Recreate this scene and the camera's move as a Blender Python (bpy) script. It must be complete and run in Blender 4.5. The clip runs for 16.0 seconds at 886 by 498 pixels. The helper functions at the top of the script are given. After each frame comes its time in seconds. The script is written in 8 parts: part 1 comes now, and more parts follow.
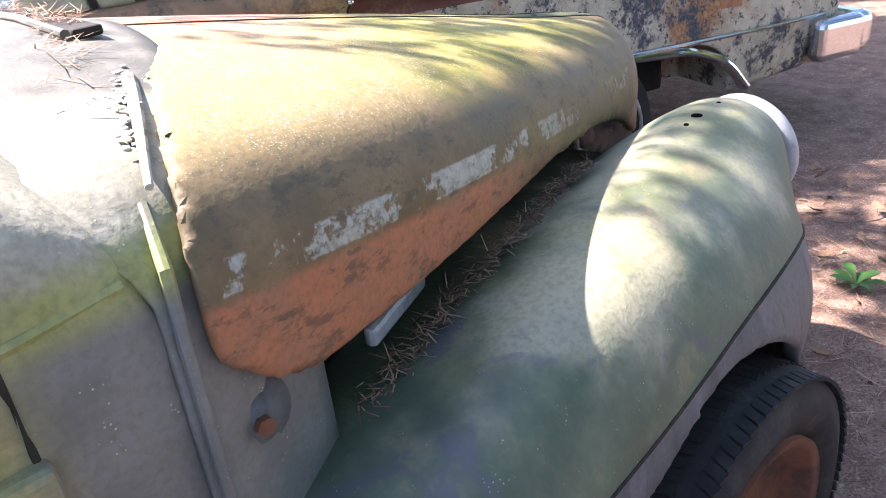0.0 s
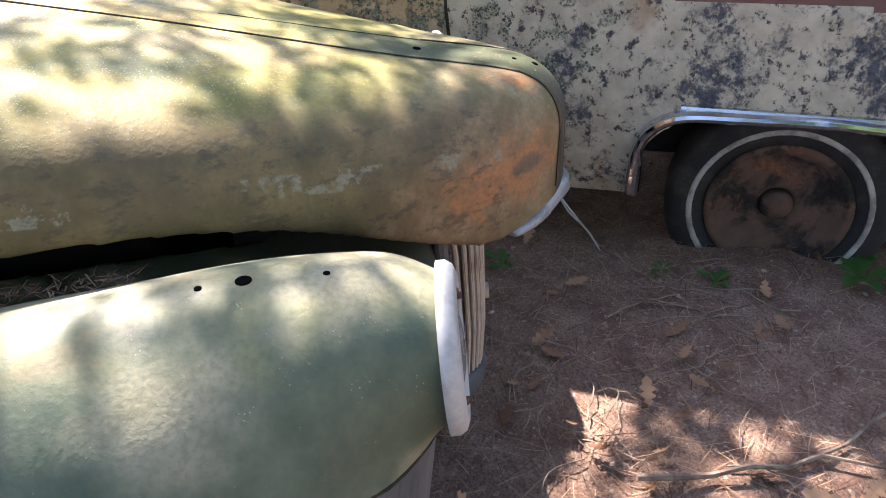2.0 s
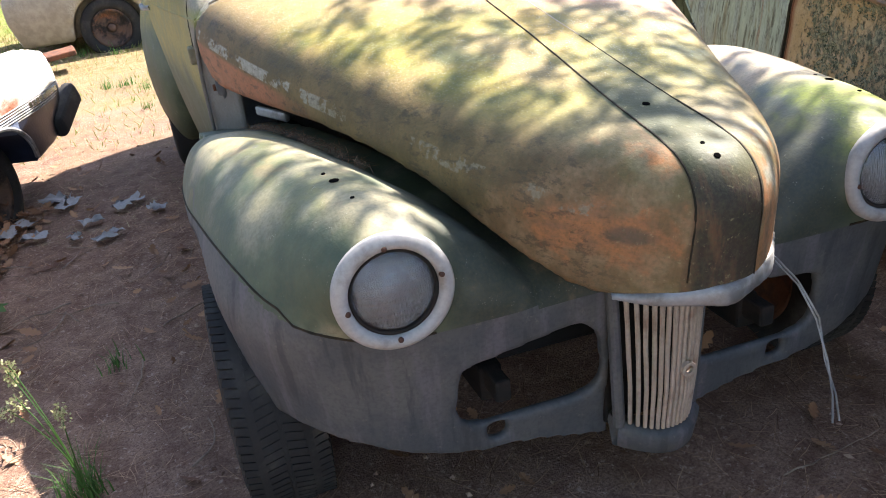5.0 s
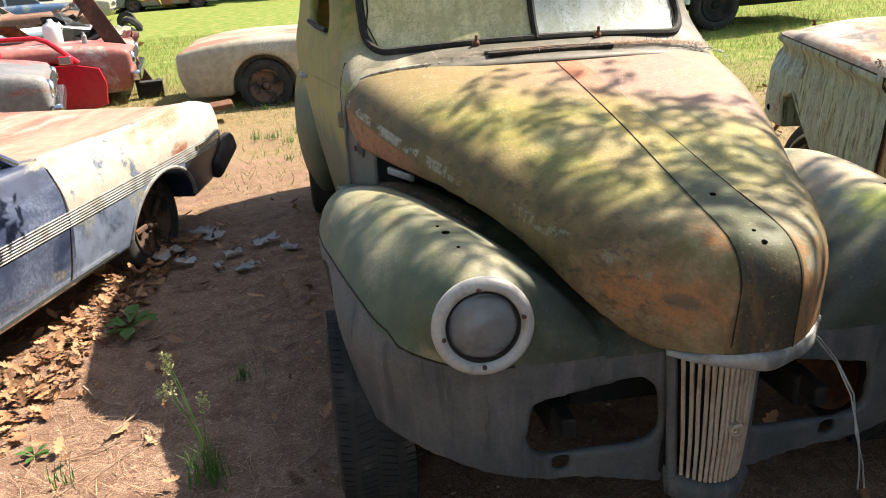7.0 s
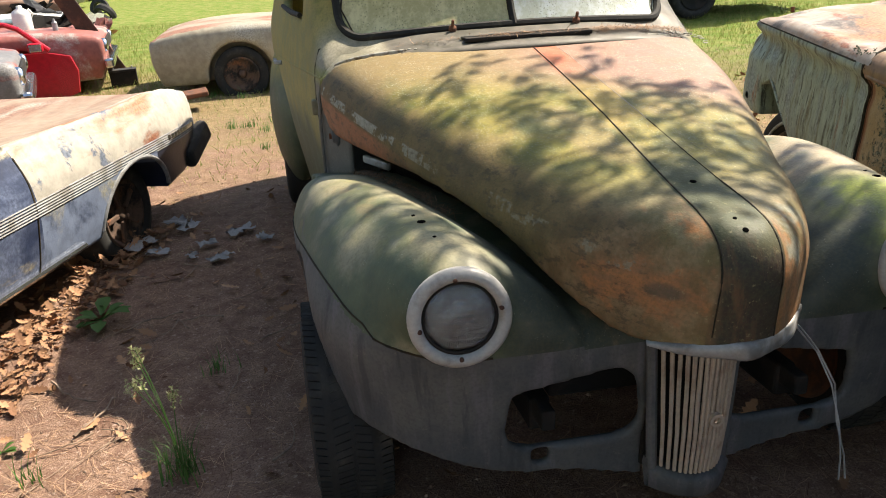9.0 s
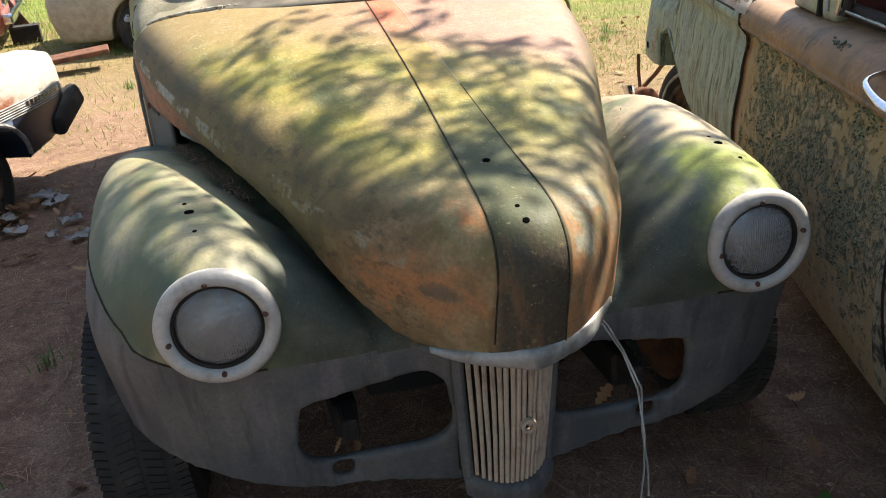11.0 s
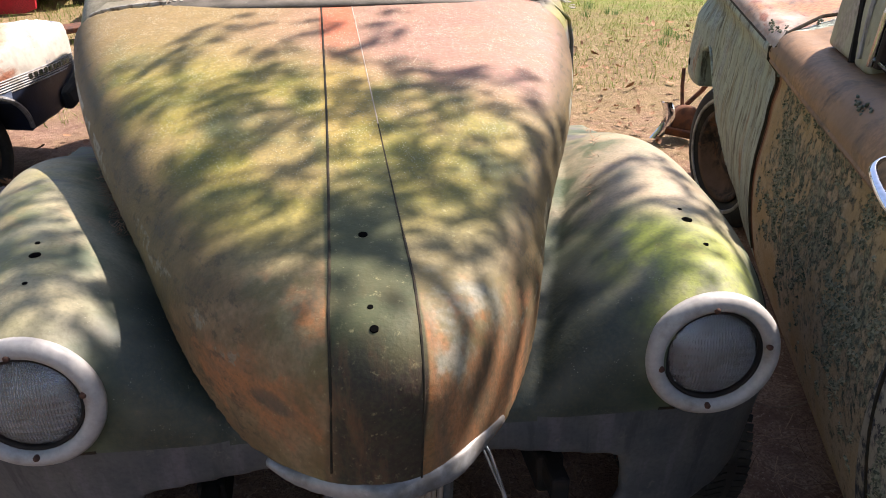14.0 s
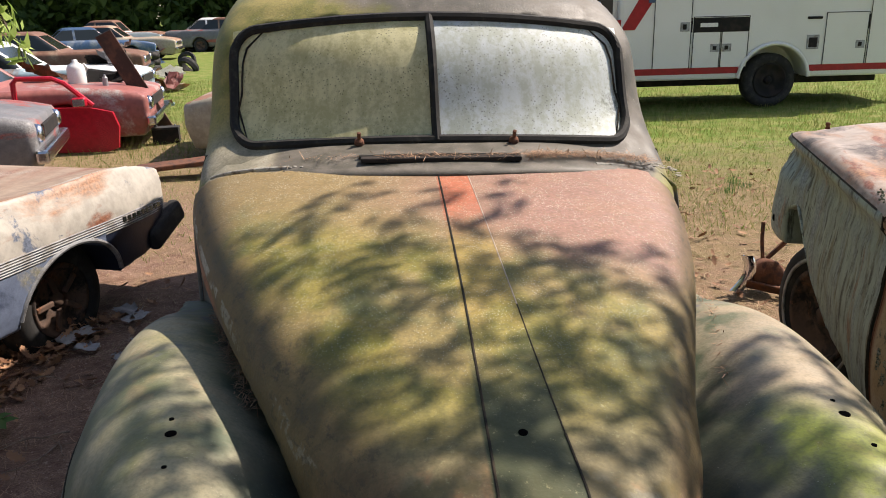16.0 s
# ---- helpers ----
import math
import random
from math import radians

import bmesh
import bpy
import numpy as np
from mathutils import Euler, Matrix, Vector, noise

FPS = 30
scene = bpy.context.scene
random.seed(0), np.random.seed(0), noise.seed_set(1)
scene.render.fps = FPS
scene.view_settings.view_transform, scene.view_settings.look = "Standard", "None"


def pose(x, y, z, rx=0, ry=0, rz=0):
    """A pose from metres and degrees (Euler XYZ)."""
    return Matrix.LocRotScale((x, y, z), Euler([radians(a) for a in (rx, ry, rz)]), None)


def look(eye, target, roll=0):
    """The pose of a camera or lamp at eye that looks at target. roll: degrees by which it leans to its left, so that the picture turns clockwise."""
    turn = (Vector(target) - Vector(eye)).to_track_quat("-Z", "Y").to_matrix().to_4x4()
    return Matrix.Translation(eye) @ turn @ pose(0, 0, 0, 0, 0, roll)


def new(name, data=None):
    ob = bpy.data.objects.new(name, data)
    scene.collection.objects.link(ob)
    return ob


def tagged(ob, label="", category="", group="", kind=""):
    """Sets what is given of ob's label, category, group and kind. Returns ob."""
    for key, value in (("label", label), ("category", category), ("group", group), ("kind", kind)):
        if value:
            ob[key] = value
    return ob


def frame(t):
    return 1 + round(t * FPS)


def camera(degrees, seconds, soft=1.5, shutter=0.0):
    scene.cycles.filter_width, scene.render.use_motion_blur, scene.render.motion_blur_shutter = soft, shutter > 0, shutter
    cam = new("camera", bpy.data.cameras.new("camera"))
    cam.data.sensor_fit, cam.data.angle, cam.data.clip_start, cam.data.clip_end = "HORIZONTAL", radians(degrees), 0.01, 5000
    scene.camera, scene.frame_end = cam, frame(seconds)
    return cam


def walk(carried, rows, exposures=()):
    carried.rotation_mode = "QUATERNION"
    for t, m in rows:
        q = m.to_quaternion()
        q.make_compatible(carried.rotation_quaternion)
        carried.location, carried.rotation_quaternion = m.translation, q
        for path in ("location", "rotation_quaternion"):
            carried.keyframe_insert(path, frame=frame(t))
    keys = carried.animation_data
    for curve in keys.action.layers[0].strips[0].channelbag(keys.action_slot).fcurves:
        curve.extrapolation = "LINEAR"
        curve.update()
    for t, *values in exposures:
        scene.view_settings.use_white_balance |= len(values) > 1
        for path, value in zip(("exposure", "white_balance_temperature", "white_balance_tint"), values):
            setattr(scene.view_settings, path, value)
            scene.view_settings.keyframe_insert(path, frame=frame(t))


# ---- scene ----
cam = camera(59.5, 16.0, soft=1.0)
PATH = [
    (0, (-1.369, 1.569, 1.382), (-0.006, 0.419, 0.477), -6.3),
    (0.5, (-1.504, 1.215, 1.45), (-0.047, 0.23, 0.497), -3.1),
    (1, (-1.539, 0.828, 1.427), (0.023, 0.04, 0.458), -1.8),
    (1.5, (-1.519, 0.421, 1.419), (0.172, 0.047, 0.417), -3.0),
    (2, (-1.455, 0.04, 1.434), (0.247, -0.014, 0.386), -2.6),
    (2.5, (-1.305, -0.301, 1.432), (0.336, -0.162, 0.298), -0.4),
    (3, (-1.225, -0.618, 1.421), (0.243, 0.116, 0.277), -3.4),
    (3.5, (-0.985, -0.785, 1.444), (0.353, 0.228, 0.356), -0.7),
    (4, (-0.779, -0.994, 1.46), (0.183, 0.453, 0.469), -7.6),
    (4.5, (-0.716, -1.117, 1.47), (-0.101, 0.541, 0.536), -12.7),
    (5, (-0.873, -1.289, 1.484), (-0.351, 0.418, 0.583), -7.3),
    (5.2, (-0.935, -1.366, 1.494), (-0.445, 0.354, 0.599), -5.5),
    (7.5, (-0.917, -1.621, 1.581), (-0.666, 0.242, 0.898), -4.5),
    (8, (-0.911, -1.616, 1.582), (-0.688, 0.252, 0.903), -4.2),
    (8.2, (-0.912, -1.617, 1.579), (-0.671, 0.244, 0.889), -3.9),
    (10.3, (-0.812, -1.479, 1.512), (-0.404, 0.299, 0.692), -5.4),
    (10.5, (-0.691, -1.475, 1.508), (-0.31, 0.302, 0.673), -5.1),
    (11, (-0.443, -1.411, 1.514), (-0.035, 0.347, 0.652), -4.6),
    (11.5, (-0.33, -1.222, 1.513), (0.152, 0.512, 0.642), -3.9),
    (12, (-0.179, -1.135, 1.516), (0.318, 0.615, 0.685), -1.7),
    (12.5, (-0.035, -1.124, 1.538), (0.404, 0.661, 0.75), -1.3),
    (13, (-0.002, -1.129, 1.544), (0.342, 0.664, 0.727), -1.9),
    (13.5, (-0.023, -1.128, 1.536), (0.255, 0.642, 0.647), -1.5),
    (14, (-0.028, -1.139, 1.543), (0.21, 0.631, 0.642), -1.7),
    (14.5, (-0.027, -1.146, 1.562), (0.191, 0.661, 0.732), -0.9),
    (15, (-0.035, -1.143, 1.645), (0.12, 0.755, 1.034), 0.7),
    (15.5, (-0.076, -1.131, 1.669), (-0.005, 0.802, 1.159), 1.0),
    (16, (-0.21, -1.044, 1.63), (-0.057, 0.861, 1.041), -1.4),
]
EXPOSURES = [
    (0, 2.42, 6200, 21),
    (0.5, 1.92, 6100, 19),
    (1.0, 1.87, 6200, 19),
    (1.5, 1.92, 6200, 19),
    (2.0, 2.32, 6550, 19),
    (2.5, 2.70, 6850, 21),
    (3.5, 2.78, 6750, 21),
    (4, 2.58, 6650, 20),
    (4.5, 2.30, 6550, 18),
    (5, 2.17, 6750, 16),
    (7.5, 1.33, 7550, 10),
    (8, 1.22, 7450, 11),
    (10.5, 1.42, 7450, 9),
    (11, 1.57, 7250, 10),
    (11.5, 1.54, 6850, 14),
    (12.5, 1.42, 7050, 22),
    (14.5, 1.17, 6950, 19),
    (15.2, 0.8, 7050, 17),
    (16, 0.69, 7050, 17),
]
walk(cam, [(t, look(eye, target, roll)) for t, eye, target, roll in PATH], EXPOSURES)

# exposure and light ---------------------------------------------------------
SUN_AZ, SUN_EL = 25.0, 50.0          # degrees from +x towards +y, and above the ground
world = bpy.data.worlds.new("sky")
world.use_nodes = True
scene.world = world
wt = world.node_tree
wt.nodes.clear()
sky = wt.nodes.new("ShaderNodeTexSky")
sky.sky_type = "NISHITA"
sky.sun_disc = False
sky.sun_elevation = radians(SUN_EL)
sky.sun_rotation = radians(90 - SUN_AZ)
bg = wt.nodes.new("ShaderNodeBackground")
bg.inputs["Strength"].default_value = 0.115
wo = wt.nodes.new("ShaderNodeOutputWorld")
wt.links.new(sky.outputs[0], bg.inputs["Color"])
wt.links.new(bg.outputs[0], wo.inputs["Surface"])
SUN_DIR = Vector((math.cos(radians(SUN_EL)) * math.cos(radians(SUN_AZ)),
                  math.cos(radians(SUN_EL)) * math.sin(radians(SUN_AZ)),
                  math.sin(radians(SUN_EL))))
sun_data = bpy.data.lights.new("sun", "SUN")
sun_data.energy = 4.9
sun_data.angle = radians(0.53)
sun_data.color = (1.0, 0.95, 0.87)
sun = new("sun", sun_data)
sun.matrix_world = look(SUN_DIR * 50, (0, 0, 0))


# materials --------------------------------------------------------------------
class Mat:
    """A small builder of node materials."""

    def __init__(self, name, rough=0.7, metal=0.0, spec=0.5):
        self.m = bpy.data.materials.new(name)
        self.m.use_nodes = True
        self.t = self.m.node_tree
        self.b = self.t.nodes["Principled BSDF"]
        self.b.inputs["Roughness"].default_value = rough
        self.b.inputs["Metallic"].default_value = metal
        self.b.inputs["Specular IOR Level"].default_value = spec
        tc = self.t.nodes.new("ShaderNodeTexCoord")
        self.co = tc.outputs["Object"]

    def node(self, kind, **kw):
        n = self.t.nodes.new(kind)
        for k, v in kw.items():
            n.inputs[k].default_value = v
        return n

    def link(self, a, b):
        self.t.links.new(a, b)

    def mapped(self, scale=(1, 1, 1), loc=(0, 0, 0)):
        n = self.t.nodes.new("ShaderNodeMapping")
        n.inputs["Scale"].default_value = scale
        n.inputs["Location"].default_value = loc
        self.link(self.co, n.inputs["Vector"])
        return n.outputs[0]

    def noise(self, scale, detail=4.0, rough=0.55, distort=0.0, co=None):
        n = self.node("ShaderNodeTexNoise", Scale=scale, Detail=detail, Roughness=rough, Distortion=distort)
        self.link(co or self.co, n.inputs["Vector"])
        return n.outputs["Fac"]

    def voronoi(self, scale, co=None, rand=1.0):
        n = self.node("ShaderNodeTexVoronoi", Scale=scale, Randomness=rand)
        self.link(co or self.co, n.inputs["Vector"])
        return n.outputs["Distance"]

    def ramp(self, fac, lo, hi, a=0.0, b=1.0):
        n = self.t.nodes.new("ShaderNodeMapRange")
        n.interpolation_type = "SMOOTHSTEP"
        n.inputs["From Min"].default_value = lo
        n.inputs["From Max"].default_value = hi
        n.inputs["To Min"].default_value = a
        n.inputs["To Max"].default_value = b
        self.link(fac, n.inputs["Value"])
        return n.outputs[0]

    def math(self, op, a, b=0.0):
        n = self.t.nodes.new("ShaderNodeMath")
        n.operation = op
        for i, v in enumerate((a, b)):
            if isinstance(v, (int, float)):
                n.inputs[i].default_value = v
            else:
                self.link(v, n.inputs[i])
        return n.outputs[0]

    def mix(self, fac, a, b):
        n = self.t.nodes.new("ShaderNodeMix")
        n.data_type = "RGBA"
        for sock, v in ((n.inputs[0], fac), (n.inputs[6], a), (n.inputs[7], b)):
            if isinstance(v, (int, float)):
                sock.default_value = v
            elif isinstance(v, tuple):
                sock.default_value = (*v, 1.0)
            else:
                self.link(v, sock)
        return n.outputs[2]

    def axis(self):
        n = self.t.nodes.new("ShaderNodeSeparateXYZ")
        self.link(self.co, n.inputs[0])
        return n.outputs

    def random(self):
        return self.t.nodes.new("ShaderNodeObjectInfo").outputs["Random"]

    def island(self):
        return self.t.nodes.new("ShaderNodeNewGeometry").outputs["Random Per Island"]

    def color(self, c):
        if isinstance(c, tuple):
            self.b.inputs["Base Color"].default_value = (*c, 1.0)
        else:
            self.link(c, self.b.inputs["Base Color"])
        return self

    def rough(self, r):
        self.link(r, self.b.inputs["Roughness"])
        return self

    def bump(self, height, strength=0.3, distance=0.01):
        n = self.node("ShaderNodeBump", Strength=strength, Distance=distance)
        self.link(height, n.inputs["Height"])
        self.link(n.outputs[0], self.b.inputs["Normal"])
        return self


def worn(name, base, other, scale=6.0, lo=0.45, hi=0.62, rough=0.65, metal=0.0, fine=90.0, spec=0.4, bump=0.15):
    """Paint of one colour, worn through in patches to another, with fine grain."""
    k = Mat(name, rough, metal, spec)
    f = k.ramp(k.noise(scale, 6.0, 0.6), lo, hi)
    g = k.noise(fine, 3.0)
    c = k.mix(f, base, other)
    c = k.mix(k.ramp(g, 0.3, 0.75, 0.0, 0.35), c, tuple(v * 0.55 for v in base))
    k.color(c).bump(g, bump, 0.003)
    return k.m


# shapes ---------------------------------------------------------------------
def smin(a, b, k):
    h = np.clip(0.5 + 0.5 * (b - a) / k, 0, 1)
    return b + (a - b) * h - k * h * (1 - h)


def smax(a, b, k):
    return -smin(-a, -b, k)


def interp(x, xs, ys):
    """Smooth curve through a few values."""
    xs, ys = np.array(xs, float), np.array(ys, float)
    x = np.clip(x, xs[0], xs[-1])
    m = np.gradient(ys, xs)
    i = np.clip(np.searchsorted(xs, x) - 1, 0, len(xs) - 2)
    d = xs[i + 1] - xs[i]
    s = (x - xs[i]) / d
    return ((2 * s**3 - 3 * s**2 + 1) * ys[i] + (s**3 - 2 * s**2 + s) * d * m[i]
            + (-2 * s**3 + 3 * s**2) * ys[i + 1] + (s**3 - s**2) * d * m[i + 1])


def iso(fn, lo, hi, h):
    """Vertices and quads of the surface fn = 0 (negative inside), on a grid of step h."""
    ax = [np.arange(a, b + h, h) for a, b in zip(lo, hi)]
    P = np.meshgrid(*ax, indexing="ij")
    f = fn(*P).astype(float)
    n = f.shape
    cs = (n[0] - 1, n[1] - 1, n[2] - 1)
    total = np.zeros((*cs, 3))
    count = np.zeros(cs, int)
    found = []
    for a in range(3):
        s0 = [slice(None)] * 3
        s1 = [slice(None)] * 3
        s0[a], s1[a] = slice(0, -1), slice(1, None)
        f0, f1 = f[tuple(s0)], f[tuple(s1)]
        e = np.argwhere((f0 < 0) != (f1 < 0))
        v0 = f0[tuple(e.T)]
        t = v0 / (v0 - f1[tuple(e.T)])
        p = e.astype(float)
        p[:, a] += t
        b, c = [(1, 2), (2, 0), (0, 1)][a]
        quad = []
        for db, dc in ((-1, -1), (0, -1), (0, 0), (-1, 0)):
            q = e.copy()
            q[:, b] += db
            q[:, c] += dc
            ok = (q >= 0).all(1) & (q < np.array(cs)).all(1)
            np.add.at(total, tuple(q[ok].T), p[ok])
            np.add.at(count, tuple(q[ok].T), 1)
            quad.append((q, ok))
        ok = quad[0][1] & quad[1][1] & quad[2][1] & quad[3][1]
        found.append(([q[ok] for q, _ in quad], v0[ok] < 0))
    idx = -np.ones(cs, int)
    cell = count > 0
    idx[cell] = np.arange(cell.sum())
    verts = np.array(lo) + h * total[cell] / count[cell][:, None]
    faces = []
    for q, flip in found:
        g = np.stack([idx[tuple(k.T)] for k in q], 1)
        g[~flip] = g[~flip][:, ::-1]
        faces.append(g)
    return verts, np.concatenate(faces)


def mesh_of(verts, faces, smooth=True, mirror=False):
    if mirror:
        verts = verts * np.array((-1, 1, 1))
        faces = faces[:, ::-1]
    me = bpy.data.meshes.new("mesh")
    me.from_pydata(verts.tolist(), [], faces.tolist())
    me.polygons.foreach_set("use_smooth", [smooth] * len(me.polygons))
    me.update()
    return me


def relax(verts, faces, mask, rounds=5):
    """Evens out the marked points by their neighbours."""
    e = np.concatenate([faces[:, [k, (k + 1) % faces.shape[1]]] for k in range(faces.shape[1])])
    for _ in range(rounds):
        total, count = np.zeros_like(verts), np.zeros(len(verts))
        np.add.at(total, e[:, 0], verts[e[:, 1]])
        np.add.at(count, e[:, 0], 1)
        mean = total / np.maximum(count, 1)[:, None]
        verts = np.where(mask[:, None], 0.35 * verts + 0.65 * mean, verts)
    return verts


def finish(bm, smooth=False):
    me = bpy.data.meshes.new("mesh")
    bm.to_mesh(me)
    bm.free()
    me.polygons.foreach_set("use_smooth", [smooth] * len(me.polygons))
    return me


def part(name, me, material, parent, label="", m=None):
    """One mesh object under a thing or a part."""
    if isinstance(me, bmesh.types.BMesh):
        me = finish(me)
    ob = new(name, me)
    if not me.materials:
        me.materials.append(material)
    ob.parent = parent
    if m is not None:
        ob.matrix_basis = m
    if label:
        ob["label"] = label
    return ob


def thing(name, m, label, category, group="", kind=""):
    ob = new(name)
    ob.matrix_basis = m
    return tagged(ob, label, category, group, kind)


def whole(name, me, material, m, label, category, group="", kind=""):
    """A thing that is one mesh."""
    if isinstance(me, bmesh.types.BMesh):
        me = finish(me)
    ob = new(name, me)
    if not me.materials:
        me.materials.append(material)
    ob.matrix_basis = m
    return tagged(ob, label, category, group, kind)


def box(size, at=(0, 0, 0), bevel=0.0, seg=2, turn=None, bm=None):
    bm = bm or bmesh.new()
    m = Matrix.Translation(at) @ (turn or Matrix()) @ Matrix.Diagonal((*size, 1))
    r = bmesh.ops.create_cube(bm, size=1, matrix=m)
    if bevel:
        es = list({e for v in r["verts"] for e in v.link_edges})
        bmesh.ops.bevel(bm, geom=es, offset=bevel, segments=seg, profile=0.5, affect="EDGES")
    return bm


def lathe(profile, seg=32, axis="Z", bm=None, close=False):
    """A turned shape: profile of (radius, height)."""
    bm = bm or bmesh.new()
    rings = []
    for r, z in profile:
        ring = []
        for i in range(seg):
            a = 2 * math.pi * i / seg
            x, y = r * math.cos(a), r * math.sin(a)
            co = (x, y, z) if axis == "Z" else ((z, x, y) if axis == "X" else (y, z, x))
            ring.append(bm.verts.new(co))
        rings.append(ring)
    for a, b in zip(rings, rings[1:] + ([rings[0]] if close else [])):
        for i in range(seg):
            bm.faces.new((a[i], a[(i + 1) % seg], b[(i + 1) % seg], b[i]))
    if not close:
        if profile[0][0] > 1e-5:
            bm.faces.new(rings[0][::-1])
        if profile[-1][0] > 1e-5:
            bm.faces.new(rings[-1])
    return bm


def tube(points, radius, seg=6, bm=None, flat=1.0, taper=None):
    """A round bar along points (radius may taper)."""
    bm = bm or bmesh.new()
    pts = [Vector(p) for p in points]
    rings = []
    up = Vector((0.03, 0.05, 1))
    for i, p in enumerate(pts):
        d = (pts[min(i + 1, len(pts) - 1)] - pts[max(i - 1, 0)]).normalized()
        s = d.cross(up).normalized()
        u = s.cross(d)
        r = radius if taper is None else radius + (taper - radius) * i / (len(pts) - 1)
        rings.append([bm.verts.new(p + (s * math.cos(a) + u * math.sin(a) * flat) * r)
                      for a in (2 * math.pi * k / seg for k in range(seg))])
    for a, b in zip(rings, rings[1:]):
        for k in range(seg):
            bm.faces.new((a[k], a[(k + 1) % seg], b[(k + 1) % seg], b[k]))
    bm.faces.new(rings[0][::-1])
    bm.faces.new(rings[-1])
    return bm


def prism(outline, depth, bm=None):
    """A plate: an outline in x, z, from y = 0 to y = depth."""
    bm = bm or bmesh.new()
    a = [bm.verts.new((x, 0, z)) for x, z in outline]
    b = [bm.verts.new((x, depth, z)) for x, z in outline]
    bm.faces.new(a)
    bm.faces.new(b[::-1])
    n = len(a)
    for i in range(n):
        bm.faces.new((a[i], b[i], b[(i + 1) % n], a[(i + 1) % n]))
    return bm


def rounded(w, h, r, n=5):
    """Outline of a rounded rectangle round the origin."""
    out = []
    for cx, cz, a0 in ((w / 2 - r, h / 2 - r, 0), (-w / 2 + r, h / 2 - r, 90), (-w / 2 + r, -h / 2 + r, 180), (w / 2 - r, -h / 2 + r, 270)):
        for i in range(n + 1):
            a = radians(a0 + 90 * i / n)
            out.append((cx + r * math.cos(a), cz + r * math.sin(a)))
    return out


def rect2(x, z, cx, cz, w, h, r):
    """Distance to a rounded rectangle."""
    dx, dz = np.abs(x - cx) - w / 2 + r, np.abs(z - cz) - h / 2 + r
    return np.hypot(np.maximum(dx, 0), np.maximum(dz, 0)) + np.minimum(np.maximum(dx, dz), 0) - r


# paints and other materials -----------------------------------------------------
def old_green(k, lo=0.40, hi=0.62):
    """Colour of grey-green paint with moss that thickens upwards. Returns the colour and its noises."""
    x, y, z = k.axis()
    big, mid, fine = k.noise(2.6, 5.0, 0.6), k.noise(11.0, 6.0, 0.6), k.noise(120.0, 3.0)
    grey = k.mix(k.ramp(mid, 0.35, 0.7), (0.050, 0.078, 0.048), (0.112, 0.138, 0.086))
    moss = k.mix(k.ramp(mid, 0.35, 0.65), (0.185, 0.185, 0.045), (0.33, 0.28, 0.095))
    up = k.math("ADD", k.math("MULTIPLY", big, 0.55), k.ramp(z, 0.62, 1.02, 0.0, 0.42))
    return k.mix(k.ramp(up, lo, hi), grey, moss), big, mid, fine


def weathered(k, c, mid, fine, specks_at=(0.5, 0.66), amount=0.75, where=None):
    specks = k.math("MULTIPLY", k.ramp(k.voronoi(160.0), 0.10, 0.24, 1.0, 0.0), k.ramp(k.noise(30.0, 4.0), *specks_at))
    if where:
        specks = k.math("MULTIPLY", specks, where)
    c = k.mix(k.math("MULTIPLY", specks, amount), c, (0.76, 0.74, 0.60))
    c = k.mix(k.ramp(fine, 0.35, 0.75, 0.0, 0.38), c, (0.09, 0.09, 0.05))
    k.color(c).bump(k.math("ADD", fine, k.math("MULTIPLY", specks, 0.8)), 0.3, 0.003)
    k.rough(k.ramp(mid, 0.3, 0.7, 0.50, 0.72))
    return k.m


